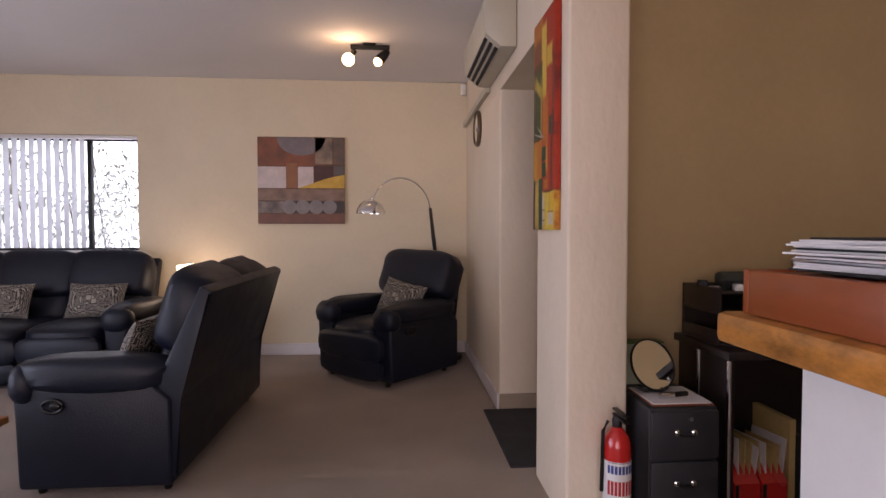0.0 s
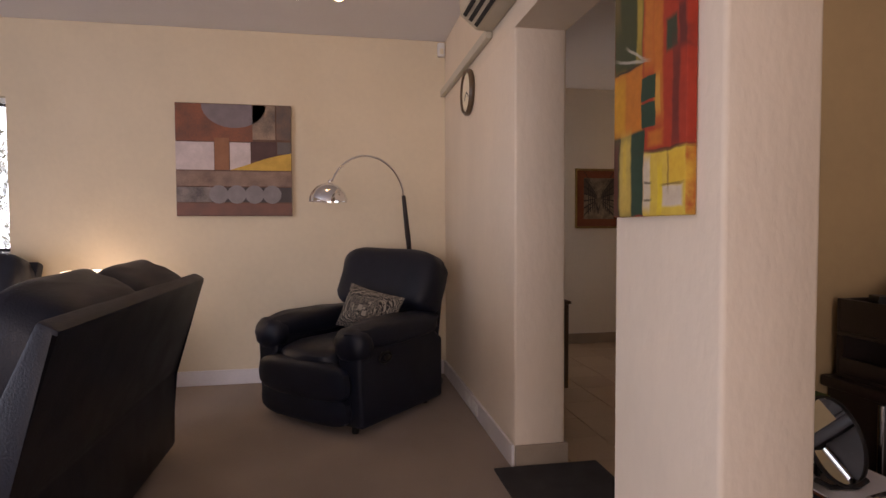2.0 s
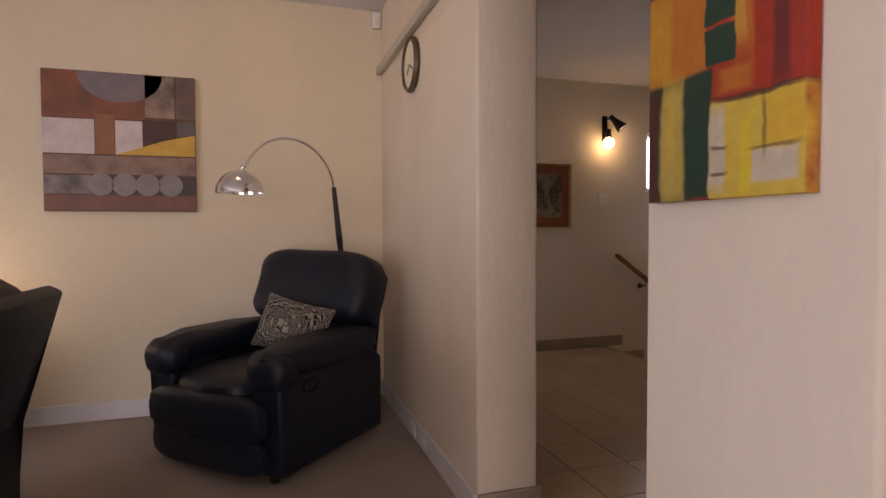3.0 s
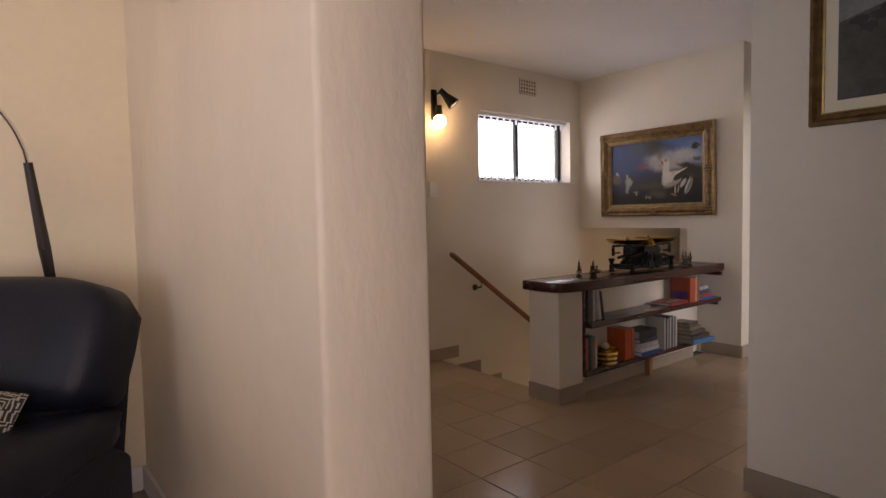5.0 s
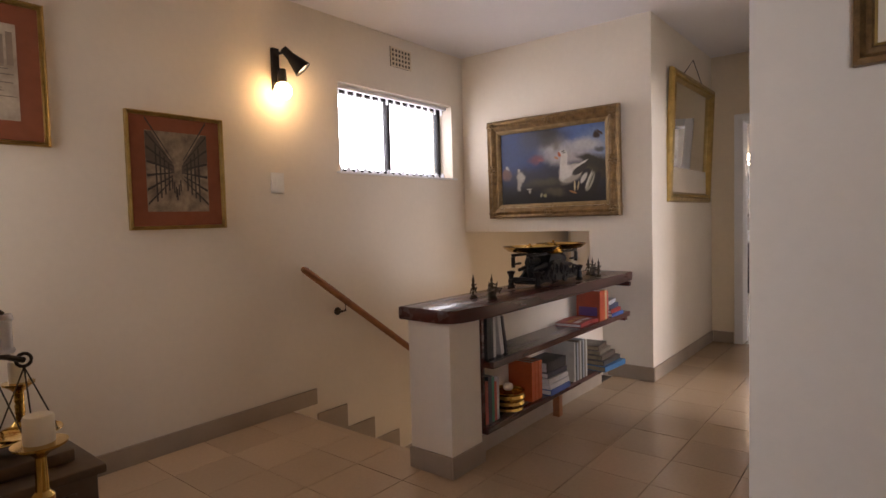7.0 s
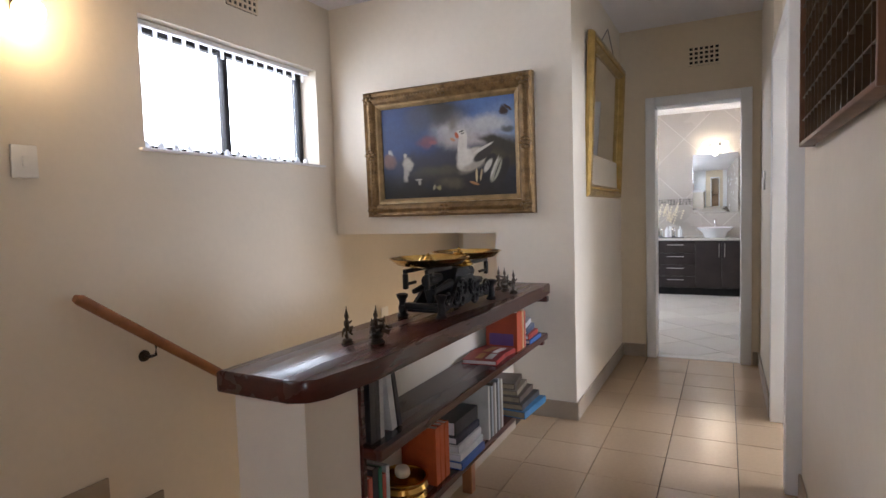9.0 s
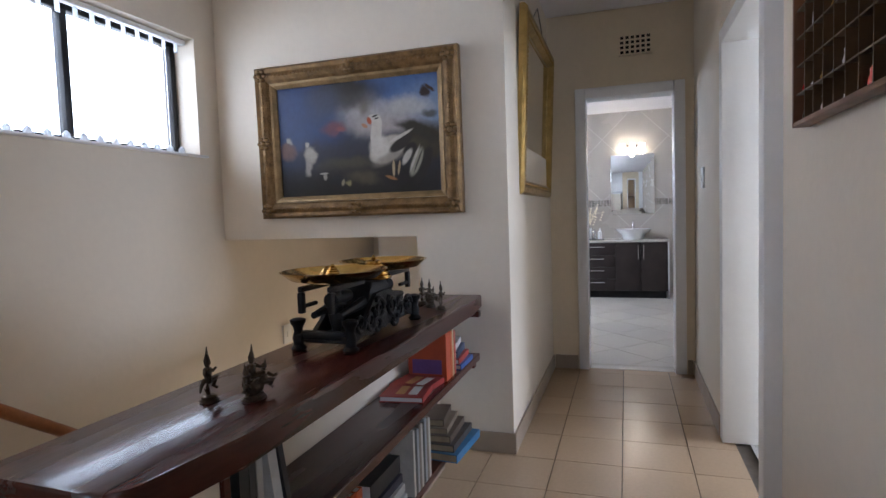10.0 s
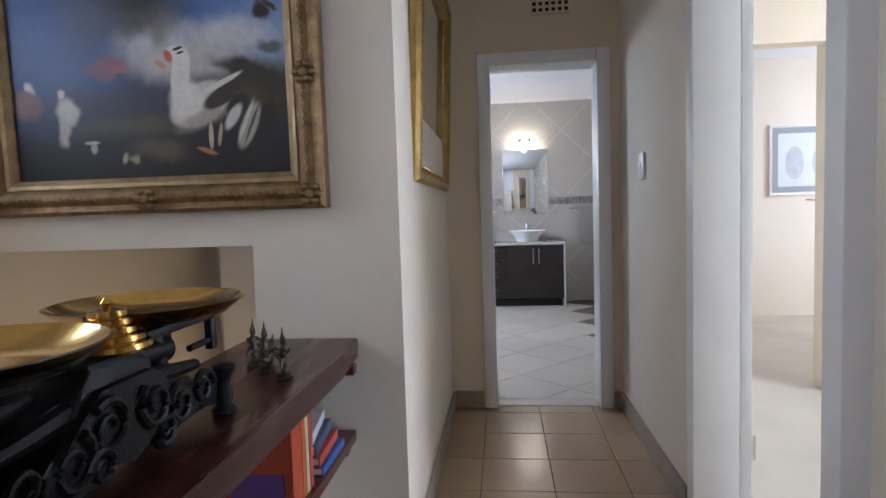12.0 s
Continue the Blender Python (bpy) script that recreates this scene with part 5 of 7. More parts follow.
lathe(bm, [(0.06, 0), (0.085, 0.008), (0.078, 0.02), (0.092, 0.04), (0.084, 0.055), (0.095, 0.075), (0.088, 0.09), (0.096, 0.105), (0.088, 0.105), (0.078, 0.03), (0.01, 0.02)], (3.455, 5.335, ZL), 32)
part("vessel", bm, M_BRASS, bowl)
bm = bmesh.new()
puff(bm, (0, 0, 0), (0.085, 0.028, 0.022), 2.4, 16, pose(3.45, 5.33, ZL + 0.125, 0, 18, 35))
tagged(new("shell", mesh("shell", bm, M_WAX, True)), "pale shell lying on the brass bowl", "ornament")

# ---- cast iron shop scale ----
sc = thing("shop_scale", "antique black cast iron balance scale with two brass pans", "scale")
SX, SYY, SZ = 4.02, 5.395, 0.80


def scroll(cx, cz, r, turns, start, hand, n=22):
    """Points of a flat spiral that winds in towards (cx, cz)."""
    out = []
    for k in range(n):
        f = k / (n - 1)
        a = start + hand * f * turns * 2 * math.pi
        out.append((cx + r * (1 - 0.75 * f) * math.cos(a), cz + r * (1 - 0.75 * f) * math.sin(a)))
    return out


bm = bmesh.new()
box(bm, SX - 0.27, SX + 0.27, SYY - 0.0695, SYY + 0.0695, SZ + 0.022, SZ + 0.034, bevel=0.004)
base = part("base", bm, M_IRON, sc, "pierced scrolled iron base")
bm = bmesh.new()
outline = [(-0.29, 0.05), (-0.26, 0.06), (-0.20, 0.045), (-0.15, 0.075), (-0.10, 0.12), (-0.06, 0.15), (0.06, 0.15), (0.10, 0.12), (0.15, 0.09), (0.21, 0.085), (0.27, 0.06), (0.29, 0.05),
           (0.29, 0.03), (0.24, 0.025), (0.19, 0.045), (0.12, 0.03), (0.05, 0.04), (0.0, 0.022), (-0.05, 0.04), (-0.11, 0.02), (-0.17, 0.03), (-0.22, 0.02), (-0.29, 0.03)]
prism(bm, [(SX + x, SZ + z) for x, z in outline], "y", SYY - 0.085, SYY - 0.07)
part("side_casting", bm, M_IRON, base, "scrolled front casting")
bm = bmesh.new()
prism(bm, [(SX + x, SZ + z) for x, z in outline], "y", SYY + 0.07, SYY + 0.085)
part("side_casting", bm, M_IRON, base, "scrolled rear casting")
for sx in (-1, 1):
    for sy in (-1, 1):
        bm = bmesh.new()
        lathe(bm, [(0.021, 0), (0.026, 0.007), (0.016, 0.018), (0.019, 0.04), (0.013, 0.06), (0.017, 0.075), (0.024, 0.086), (0.025, 0.096), (0.014, 0.10)], (SX + sx * 0.27, SYY + sy * 0.09, SZ), 14)
        part("corner_post", bm, M_IRON, base, "flared corner post")
    boxpart("end_rail", (SX + sx * 0.27 - 0.014, SX + sx * 0.27 + 0.014, SYY - 0.075, SYY + 0.075, SZ + 0.035, SZ + 0.062), M_IRON, base, 0.006)
    for k, (dx, dz, r) in enumerate(((0.20, 0.075, 0.034), (0.125, 0.07, 0.04), (0.055, 0.095, 0.042), (0.075, 0.045, 0.03))):
        bm = bmesh.new()
        tube(bm, [(x, SYY - 0.089, z) for x, z in scroll(SX + sx * dx, SZ + dz, r, 1.4, k * 1.1, sx)], [0.0085 - 0.0002 * i for i in range(22)], 7)
        part("scroll", bm, M_IRON, base)
bm = bmesh.new()
prism(bm, [(SX - 0.10, SZ + 0.03), (SX - 0.10, SZ + 0.11), (SX - 0.075, SZ + 0.16), (SX - 0.06, SZ + 0.188), (SX + 0.06, SZ + 0.188), (SX + 0.075, SZ + 0.16), (SX + 0.10, SZ + 0.11), (SX + 0.10, SZ + 0.03)], "y", SYY - 0.068, SYY + 0.062)
bmesh.ops.bevel(bm, geom=bm.edges[:], offset=0.01, segments=2, profile=0.5, affect="EDGES")
part("pillar", bm, M_IRON, sc, "central iron housing")
for sy in (-1, 1):
    bm = bmesh.new()
    tube(bm, [(SX - 0.25, SYY + sy * 0.045, SZ + 0.105), (SX - 0.15, SYY + sy * 0.045, SZ + 0.115), (SX, SYY + sy * 0.045, SZ + 0.135), (SX + 0.15, SYY + sy * 0.045, SZ + 0.115),
              (SX + 0.25, SYY + sy * 0.045, SZ + 0.105)], [0.011, 0.016, 0.024, 0.016, 0.011], 8)
    part("beam", bm, M_IRON, sc, "iron balance beam")
for sx in (-1, 1):
    cx = SX + sx * 0.19
    bm = bmesh.new()
    tube(bm, [(cx, SYY, SZ + 0.034), (cx, SYY, SZ + 0.10), (cx, SYY, SZ + 0.2035)], [0.012, 0.026, 0.016], 10)
    cradle = part("pan_cradle", bm, M_IRON, sc)
    for sy in (-1, 1):
        y = SYY + sy * 0.05
        boxpart("yoke", (min(cx - sx * 0.10, cx + sx * 0.125), max(cx - sx * 0.10, cx + sx * 0.125), y - 0.008, y + 0.008, SZ + 0.186, SZ + 0.203), M_IRON, cradle, 0.003)
        boxpart("yoke", (cx + sx * 0.117 - 0.011, cx + sx * 0.117 + 0.011, y - 0.009, y + 0.009, SZ + 0.122, SZ + 0.1855), M_IRON, cradle, 0.004)
        bm = bmesh.new()
        tube(bm, [(cx + sx * 0.105, y, SZ + 0.142), (cx + sx * 0.035, y, SZ + 0.142)], 0.007, 8)
        part("link_rod", bm, M_IRON, cradle)
    bm = bmesh.new()
    tube(bm, [(cx + sx * 0.034, SYY, SZ + 0.145), (cx + sx * 0.028, SYY, SZ + 0.145), (cx - sx * 0.05, SYY, SZ + 0.15), (cx - sx * 0.09, SYY, SZ + 0.15)], [0.022, 0.027, 0.022, 0.018], 14)
    part("counterweight", bm, M_IRON, cradle)
    bm = bmesh.new()
    R0 = 0.165
    lathe(bm, [(0.02, 0.0), (0.09, 0.003), (0.135, 0.012), (R0, 0.036), (R0 + 0.004, 0.039), (R0 - 0.003, 0.040), (0.133, 0.016), (0.09, 0.0075), (0.01, 0.005)], (cx, SYY, SZ + 0.2035), 48)
    part("pan", bm, M_BRASS, sc, "polished shallow brass pan")
for i, (x, y, s0) in enumerate(((-0.20, 0.0, 0.55), (-0.13, 0.06, 0.4), (0.02, -0.04, 1.05))):
    w = thing("brass_weight", "stack of brass scale weights", "weight", "brass scale weights")
    bm = bmesh.new()
    prof = []
    for k in range(5):
        r = (0.036 - 0.005 * k) * (1.65 if s0 > 1 else 0.55 + 0.45 * s0)
        prof += [(r, 0.012 * k * s0), (r + 0.002, 0.012 * k * s0 + 0.004 * s0), (r, 0.012 * k * s0 + 0.011 * s0)]
    prof += [(0.006, 0.064 * s0), (0.009, 0.07 * s0), (0.003, 0.078 * s0)]
    base_z = SZ + 0.2185 if x < -0.1 else SZ + 0.1905
    lathe(bm, prof, (SX + x, SYY + y, base_z), 20)
    part("weight_body", bm, M_BRASS, w)


# ---- small statuettes: each one plain mesh ----
def dancer(bm, m, hand, tall=1.0):
    """Slim dancing shape on one leg with a raised knee, bent arms and a spired headdress."""
    def bar(pts, r):
        tube(bm, [m @ Vector((x * hand, y, z * tall)) for x, y, z in pts], r, 7)
    bar([(0, 0, 0.0), (-0.004, 0.002, 0.018), (0.003, 0, 0.036)], [0.005, 0.0065, 0.008])
    bar([(0.003, 0, 0.036), (0.022, -0.010, 0.040), (0.014, -0.006, 0.020), (0.020, -0.012, 0.014)], [0.0085, 0.007, 0.005, 0.004])
    bar([(0.002, 0, 0.034), (0.0, 0, 0.046), (-0.003, 0, 0.058), (-0.002, 0, 0.068), (-0.002, 0, 0.072)], [0.010, 0.008, 0.010, 0.009, 0.004])
    bar([(-0.002, 0, 0.072), (-0.002, -0.001, 0.080), (-0.002, 0, 0.088), (-0.001, 0, 0.094), (0.0, 0, 0.104), (0.001, 0, 0.122)], [0.004, 0.0075, 0.0075, 0.006, 0.003, 0.001])
    bar([(-0.010, 0, 0.066), (-0.022, -0.004, 0.058), (-0.028, -0.008, 0.070)], [0.0045, 0.0038, 0.003])
    bar([(0.007, 0, 0.066), (0.020, -0.004, 0.056), (0.030, -0.008, 0.062)], [0.0045, 0.0038, 0.003])
    bar([(-0.004, 0.006, 0.040), (-0.014, 0.010, 0.028), (-0.018, 0.012, 0.012)], [0.006, 0.004, 0.002])


def statuette(x, y, rz, group_of, label):
    bm = bmesh.new()
    m = pose(x, y, 0.80, 0, 0, rz)
    lathe(bm, [(0.024, 0), (0.026, 0.004), (0.020, 0.008), (0.021, 0.013), (0.014, 0.017)], m=m @ Matrix.Diagonal((1.25 if group_of > 1 else 0.8, 0.85, 1, 1)), n=16)
    if group_of > 1:
        puff(bm, (0, 0, 0.026), (0.026, 0.016, 0.015), 2.3, 14, m, 0.4)
        dancer(bm, m @ pose(0.003, 0.004, 0.022), 1, 0.86)
        dancer(bm, m @ pose(-0.020, -0.002, 0.016, 0, -8, 30), -1, 0.62)
        dancer(bm, m @ pose(0.024, -0.002, 0.016, 0, 8, -30), 1, 0.6)
    else:
        dancer(bm, m @ pose(0, 0, 0.014), 1, 0.92)
    return tagged(new("statuette", mesh("statuette", bm, M_BRONZE, True)), label, "statuette", "bronze statuettes")


statuette(3.268, 5.415, 20, 1, "small dark bronze dancing figurine on the mahogany top")
statuette(3.302, 5.32, -10, 3, "small dark bronze group of figurines on the mahogany top")
statuette(4.515, 5.27, 40, 1, "small dark bronze figurine beside the scale")
statuette(4.64, 5.40, -20, 1, "small dark bronze figurine near the wall")
statuette(4.58, 5.34, 5, 3, "small dark bronze group of figurines beside the scale")

# ---- framed pictures ----
bird = thing("bird_painting", "large oil painting of white waterfowl in a carved gilt frame", "painting")
BW, BH = 1.155, 0.815
bm = bmesh.new()
ring(bm, BW, BH, [(0.0, 0.0), (0.0, 0.045), (0.012, 0.06), (0.03, 0.052), (0.05, 0.062), (0.07, 0.05), (0.085, 0.035), (0.085, 0.0)])
fr = part("outer_frame", bm, M_GOLD, bird, "carved worn gilt moulding", smooth=False)
bm = bmesh.new()
ring(bm, BW - 0.172, BH - 0.172, [(0.0, 0.0), (0.0, 0.04), (0.012, 0.036), (0.03, 0.02), (0.03, 0.0)])
part("inner_frame", bm, mat("tarnished_gilt", (0.30, 0.20, 0.09), 0.45, metal=0.5, var=0.4, scale=18, bump=0.3, bscale=120), bird, "tarnished gilt slip", smooth=False)
for sx in (-1, 0, 1):
    for sz in (-1, 0, 1):
        if sx or sz:
            bm = bmesh.new()
            cx, cz = sx * (BW / 2 - 0.045), sz * (BH / 2 - 0.045)
            for k in range(6):
                a = k * math.pi / 3
                puff(bm, (cx + 0.025 * math.cos(a), -0.058, cz + 0.025 * math.sin(a)), (0.017, 0.014, 0.012), 2, 10)
            puff(bm, (cx, -0.066, cz), (0.016, 0.012, 0.016), 2, 10)
            part("rosette", bm, M_GOLD, fr)
bm = bmesh.new()
for k in range(150):
    t = k / 150 * 2 * (BW + BH - 0.2)
    for a, b, o, d in ((0, BW - 0.1, (-1, -1), (1, 0)), (BW - 0.1, BW + BH - 0.2, (1, -1), (0, 1)), (BW + BH - 0.2, 2 * BW + BH - 0.3, (1, 1), (-1, 0)), (2 * BW + BH - 0.3, 9, (-1, 1), (0, -1))):
        if a <= t < b:
            cx, cz = o[0] * (BW / 2 - 0.05) + d[0] * (t - a), o[1] * (BH / 2 - 0.05) + d[1] * (t - a)
            puff(bm, (cx, -0.060, cz), (0.011, 0.005, 0.009), 2, 6)
part("carving", bm, M_GOLD, fr)
PW, PH = (BW - 0.232) / 2, (BH - 0.232) / 2
bm = bmesh.new()
box(bm, -PW - 0.006, PW + 0.006, -0.012, -0.002, -PH - 0.006, PH + 0.006)


def pp(u, v):
    return (-PW + 2 * PW * u, PH - 2 * PH * v)


WHITE, IVORY = (0.52, 0.49, 0.44), (0.36, 0.33, 0.28)
scenery = [
    (0.15, 0.25, 0.30, 0.40, (0.022, 0.045, 0.14), 0.7, 1.0), (0.10, 0.45, 0.18, 0.22, (0.035, 0.055, 0.14), 0.8, 0.7),
    (0.75, 0.10, 0.36, 0.30, (0.07, 0.13, 0.29), 0.6, 1.0), (0.95, 0.30, 0.16, 0.2, (0.20, 0.28, 0.42), 0.7, 0.8),
    (0.60, 0.34, 0.17, 0.13, (0.36, 0.34, 0.33), 0.7, 0.9), (0.52, 0.20, 0.10, 0.10, (0.40, 0.38, 0.37), 0.8, 0.9), (0.83, 0.27, 0.13, 0.09, (0.42, 0.41, 0.40), 0.6, 0.9),
    (0.72, 0.42, 0.2, 0.07, (0.40, 0.35, 0.32), 0.8, 0.7), (0.44, 0.05, 0.13, 0.08, (0.02, 0.025, 0.025), 0.5, 1.0),
    (0.30, 0.62, 0.30, 0.10, (0.025, 0.025, 0.035), 0.8, 0.9), (0.92, 0.58, 0.17, 0.16, (0.035, 0.028, 0.018), 0.35, 1.0), (0.78, 0.60, 0.15, 0.06, (0.06, 0.05, 0.03), 0.5, 0.8),
    (0.45, 0.95, 0.60, 0.24, (0.014, 0.012, 0.01), 0.5, 1.0), (0.45, 0.72, 0.18, 0.06, (0.07, 0.058, 0.035), 0.8, 0.8), (0.56, 0.86, 0.12, 0.05, (0.10, 0.08, 0.05), 0.8, 0.7),
    (0.74, 0.86, 0.13, 0.08, (0.015, 0.013, 0.014), 0.4, 1.0),
    (0.36, 0.40, 0.07, 0.05, (0.17, 0.06, 0.07), 0.7, 0.8), (0.40, 0.43, 0.03, 0.02, (0.24, 0.08, 0.08), 0.6, 0.8), (0.05, 0.57, 0.045, 0.075, (0.17, 0.10, 0.08), 0.5, 0.9),
    (0.065, 0.475, 0.016, 0.032, (0.42, 0.40, 0.37), 0.5, 0.9), (0.20, 0.62, 0.036, 0.065, IVORY, 0.4, 1.0), (0.185, 0.53, 0.017, 0.026, (0.42, 0.38, 0.32), 0.4, 1.0),
    (0.185, 0.73, 0.022, 0.07, (0.34, 0.31, 0.27), 0.5, 0.9), (0.39, 0.87, 0.05, 0.035, (0.012, 0.012, 0.016), 0.5, 1.0), (0.44, 0.90, 0.012, 0.03, (0.30, 0.26, 0.12), 0.5, 0.8),
    (0.93, 0.15, 0.022, 0.045, (0.04, 0.025, 0.02), 0.4, 1.0, 35), (0.955, 0.12, 0.03, 0.014, (0.05, 0.03, 0.02), 0.4, 1.0, -30), (0.46, 0.10, 0.20, 0.13, (0.03, 0.03, 0.03), 0.6, 0.9), (0.30, 0.15, 0.10, 0.16, (0.05, 0.06, 0.10), 0.8, 0.8), (0.88, 0.47, 0.13, 0.05, (0.03, 0.028, 0.02), 0.4, 1.0, -22), (0.56, 0.24, 0.035, 0.07, (0.11, 0.095, 0.07), 0.8, 0.7), (0.95, 0.33, 0.04, 0.03, (0.05, 0.05, 0.03), 0.6, 0.8)]
BLACK, RED = (0.018, 0.016, 0.016), (0.36, 0.08, 0.03)
waterfowl = [
    (0.735, 0.585, 0.115, 0.105, (0.44, 0.40, 0.34), 0.12, 1.0, 24), (0.69, 0.56, 0.06, 0.10, WHITE, 0.3, 1.0, 18), (0.672, 0.43, 0.034, 0.16, WHITE, 0.14, 1.0, -8), (0.652, 0.31, 0.030, 0.042, WHITE, 0.14, 1.0),
    (0.632, 0.322, 0.013, 0.034, RED, 0.3, 1.0, 20), (0.602, 0.362, 0.020, 0.016, (0.40, 0.20, 0.12), 0.2, 1.0, -30), (0.668, 0.283, 0.018, 0.008, BLACK, 0.3, 1.0, 14), (0.676, 0.305, 0.014, 0.006, BLACK, 0.3, 1.0, 14),
    (0.745, 0.66, 0.09, 0.04, (0.26, 0.23, 0.19), 0.6, 0.8, 20), (0.70, 0.55, 0.03, 0.06, (0.56, 0.53, 0.48), 0.7, 0.8, 10),
    (0.815, 0.545, 0.075, 0.048, (0.03, 0.025, 0.022), 0.18, 1.0, 30), (0.87, 0.60, 0.045, 0.05, BLACK, 0.2, 1.0, 40), (0.945, 0.74, 0.036, 0.17, BLACK, 0.2, 1.0, -24),
    (0.82, 0.475, 0.075, 0.014, WHITE, 0.25, 1.0, 24), (0.905, 0.71, 0.028, 0.13, (0.30, 0.29, 0.23), 0.2, 1.0, -24), (0.915, 0.70, 0.005, 0.11, BLACK, 0.4, 0.8, -24), (0.895, 0.68, 0.007, 0.11, WHITE, 0.4, 0.8, -24), (0.85, 0.66, 0.018, 0.075, WHITE, 0.3, 0.9, -35),
    (0.768, 0.755, 0.008, 0.07, (0.42, 0.33, 0.20), 0.25, 1.0), (0.80, 0.75, 0.007, 0.06, (0.34, 0.26, 0.16), 0.25, 1.0, -8), (0.752, 0.835, 0.035, 0.014, (0.28, 0.13, 0.05), 0.3, 1.0, -18),
    (0.285, 0.80, 0.028, 0.009, IVORY, 0.3, 1.0), (0.292, 0.83, 0.012, 0.03, IVORY, 0.4, 0.8), (0.36, 0.86, 0.045, 0.035, (0.012, 0.012, 0.014), 0.3, 1.0, 20), (0.405, 0.89, 0.010, 0.03, (0.34, 0.30, 0.20), 0.4, 0.8, -20)]
waterfowl = [(u - 0.045, v + 0.035, *rest) if u > 0.55 else (u, v, *rest) for u, v, *rest in waterfowl]
pm = painted("bird_oil_paint", (0.02, 0.024, 0.04), (2 * PW, 2 * PH), [(0.09, False, scenery), (0.012, False, waterfowl)], 0.42)
cv = part("painted_canvas", bm, pm, bird, "dark blue and brown oil paint", smooth=False)


bird.matrix_world = pose(4.958, 5.852, 1.622, 0, 0, -90) @ pose(0, 0, 0, 1.2, 0, 0)


def framed(name, w, h, fw, mount, mount_m, frame_m, label, depth=0.025, art_m=None, gap=0.0):
    f = thing(name, label, "picture")
    bm = bmesh.new()
    ring(bm, w, h, [(0, 0), (0, depth), (fw * 0.3, depth * 1.15), (fw * 0.55, depth * 0.7), (fw * 0.8, depth * 0.85), (fw, depth * 0.45), (fw, 0)])
    part("frame", bm, frame_m, f, smooth=False)
    bm = bmesh.new()
    box(bm, -w / 2 + fw, w / 2 - fw, -0.008, -0.001, -h / 2 + fw, h / 2 - fw)
    part("mount", bm, mount_m, f, smooth=False)
    bm = bmesh.new()
    a, b = w / 2 - fw - mount, h / 2 - fw - mount - gap
    box(bm, -a, a, -0.0095, -0.0082, -b, b)
    part("print", bm, art_m or M_PAPER, f, smooth=False)
    return f, a, b


M_MOUNT = mat("terracotta_mount", (0.24, 0.07, 0.03), 0.8, var=0.08, scale=20)
M_SKETCH = mat("sepia_print", (0.30, 0.23, 0.15), 0.8, var=0.3, scale=14, color2=(0.09, 0.06, 0.045))
M_SKETCH2 = mat("pale_print", (0.50, 0.42, 0.32), 0.8, var=0.2, scale=9, color2=(0.30, 0.24, 0.18))
pic, a, b = framed("street_print", 0.525, 0.615, 0.02, 0.075, M_MOUNT, M_GILT, "sepia street print in a terracotta mount and gilt frame", art_m=M_SKETCH)
ink = (0.035, 0.025, 0.02)
for s in (-1, 1):
    for k in range(7):
        y0 = -0.12 + 0.05 * k
        patch(pic, [(s * a * 0.98, y0 * 1.5), (s * a * 0.98, y0 * 1.5 + 0.014), (s * 0.03, y0 * 0.35 + 0.006), (s * 0.03, y0 * 0.35)], ink, 0.0105, "ink_stroke")
    for k in range(4):
        patch(pic, rect(s * (0.05 + 0.022 * k) - 0.004, s * (0.05 + 0.022 * k) + 0.004, -0.10 - 0.02 * k, 0.05 + 0.03 * k), ink, 0.0108, "ink_stroke")
    patch(pic, [(s * a, b * 0.98), (s * a * 0.8, b * 0.98), (s * 0.02, 0.03), (s * 0.02, -0.01), (s * a, b * 0.3)], (0.09, 0.065, 0.045), 0.0102, "ink_wash")
for k in range(6):
    patch(pic, rect(-0.012 + 0.005 * k * (-1) ** k, -0.006 + 0.005 * k * (-1) ** k, -0.15 + 0.012 * k, -0.09 + 0.012 * k), ink, 0.0112, "ink_stroke")
pic.matrix_world = pose(2.372, WY - 0.002, 1.511)
pic, a, b = framed("harbour_print", 0.62, 0.635, 0.022, 0.085, M_MOUNT, M_GILT, "pale harbour sketch in a terracotta mount and gilt frame", art_m=M_SKETCH2)
for k in range(14):
    x = 0.04 + 0.1 * math.sin(k * 2.3)
    patch(pic, rect(x, x + 0.05 + 0.03 * (k % 3), -0.12 + 0.012 * k, -0.117 + 0.012 * k), (0.12, 0.09, 0.07), 0.0105, "ink_stroke")
for k in range(4):
    patch(pic, rect(0.06 + 0.035 * k, 0.085 + 0.035 * k, 0.03, 0.16 + 0.015 * (k % 2)), (0.26, 0.20, 0.15), 0.0102, "ink_wash")
pic.matrix_world = pose(1.475, WY - 0.002, 1.913)

M_SEA = mat("dark_landscape_paint", (0.10, 0.10, 0.09), 0.4, var=0.3, scale=6, color2=(0.04, 0.035, 0.03))
pic, a, b = framed("landscape_painting", 0.62, 0.72, 0.045, 0.045, M_WAX, M_GOLD, "dark landscape painting in a stepped gilt frame", depth=0.03, art_m=M_SEA)
patch(pic, [(-a, 0.02), (-a * 0.3, 0.06), (a * 0.3, 0.03), (a, 0.08), (a, b), (-a, b)], (0.26, 0.27, 0.27), 0.0105, c2=(0.12, 0.12, 0.13), scale=9)
for k in range(10):
    patch(pic, oval(-a * 0.7 + k * a * 0.14, 0.01 - 0.03 * math.sin(k * 1.7), 0.03, 0.018, 14, rough=0.6), (0.05, 0.05, 0.045), 0.0112)
bm = bmesh.new()
ring(bm, 0.545, 0.645, [(0, 0.0), (0, 0.02), (0.01, 0.016), (0.01, 0.0)])
part("slip", bm, M_GILT, pic, smooth=False)
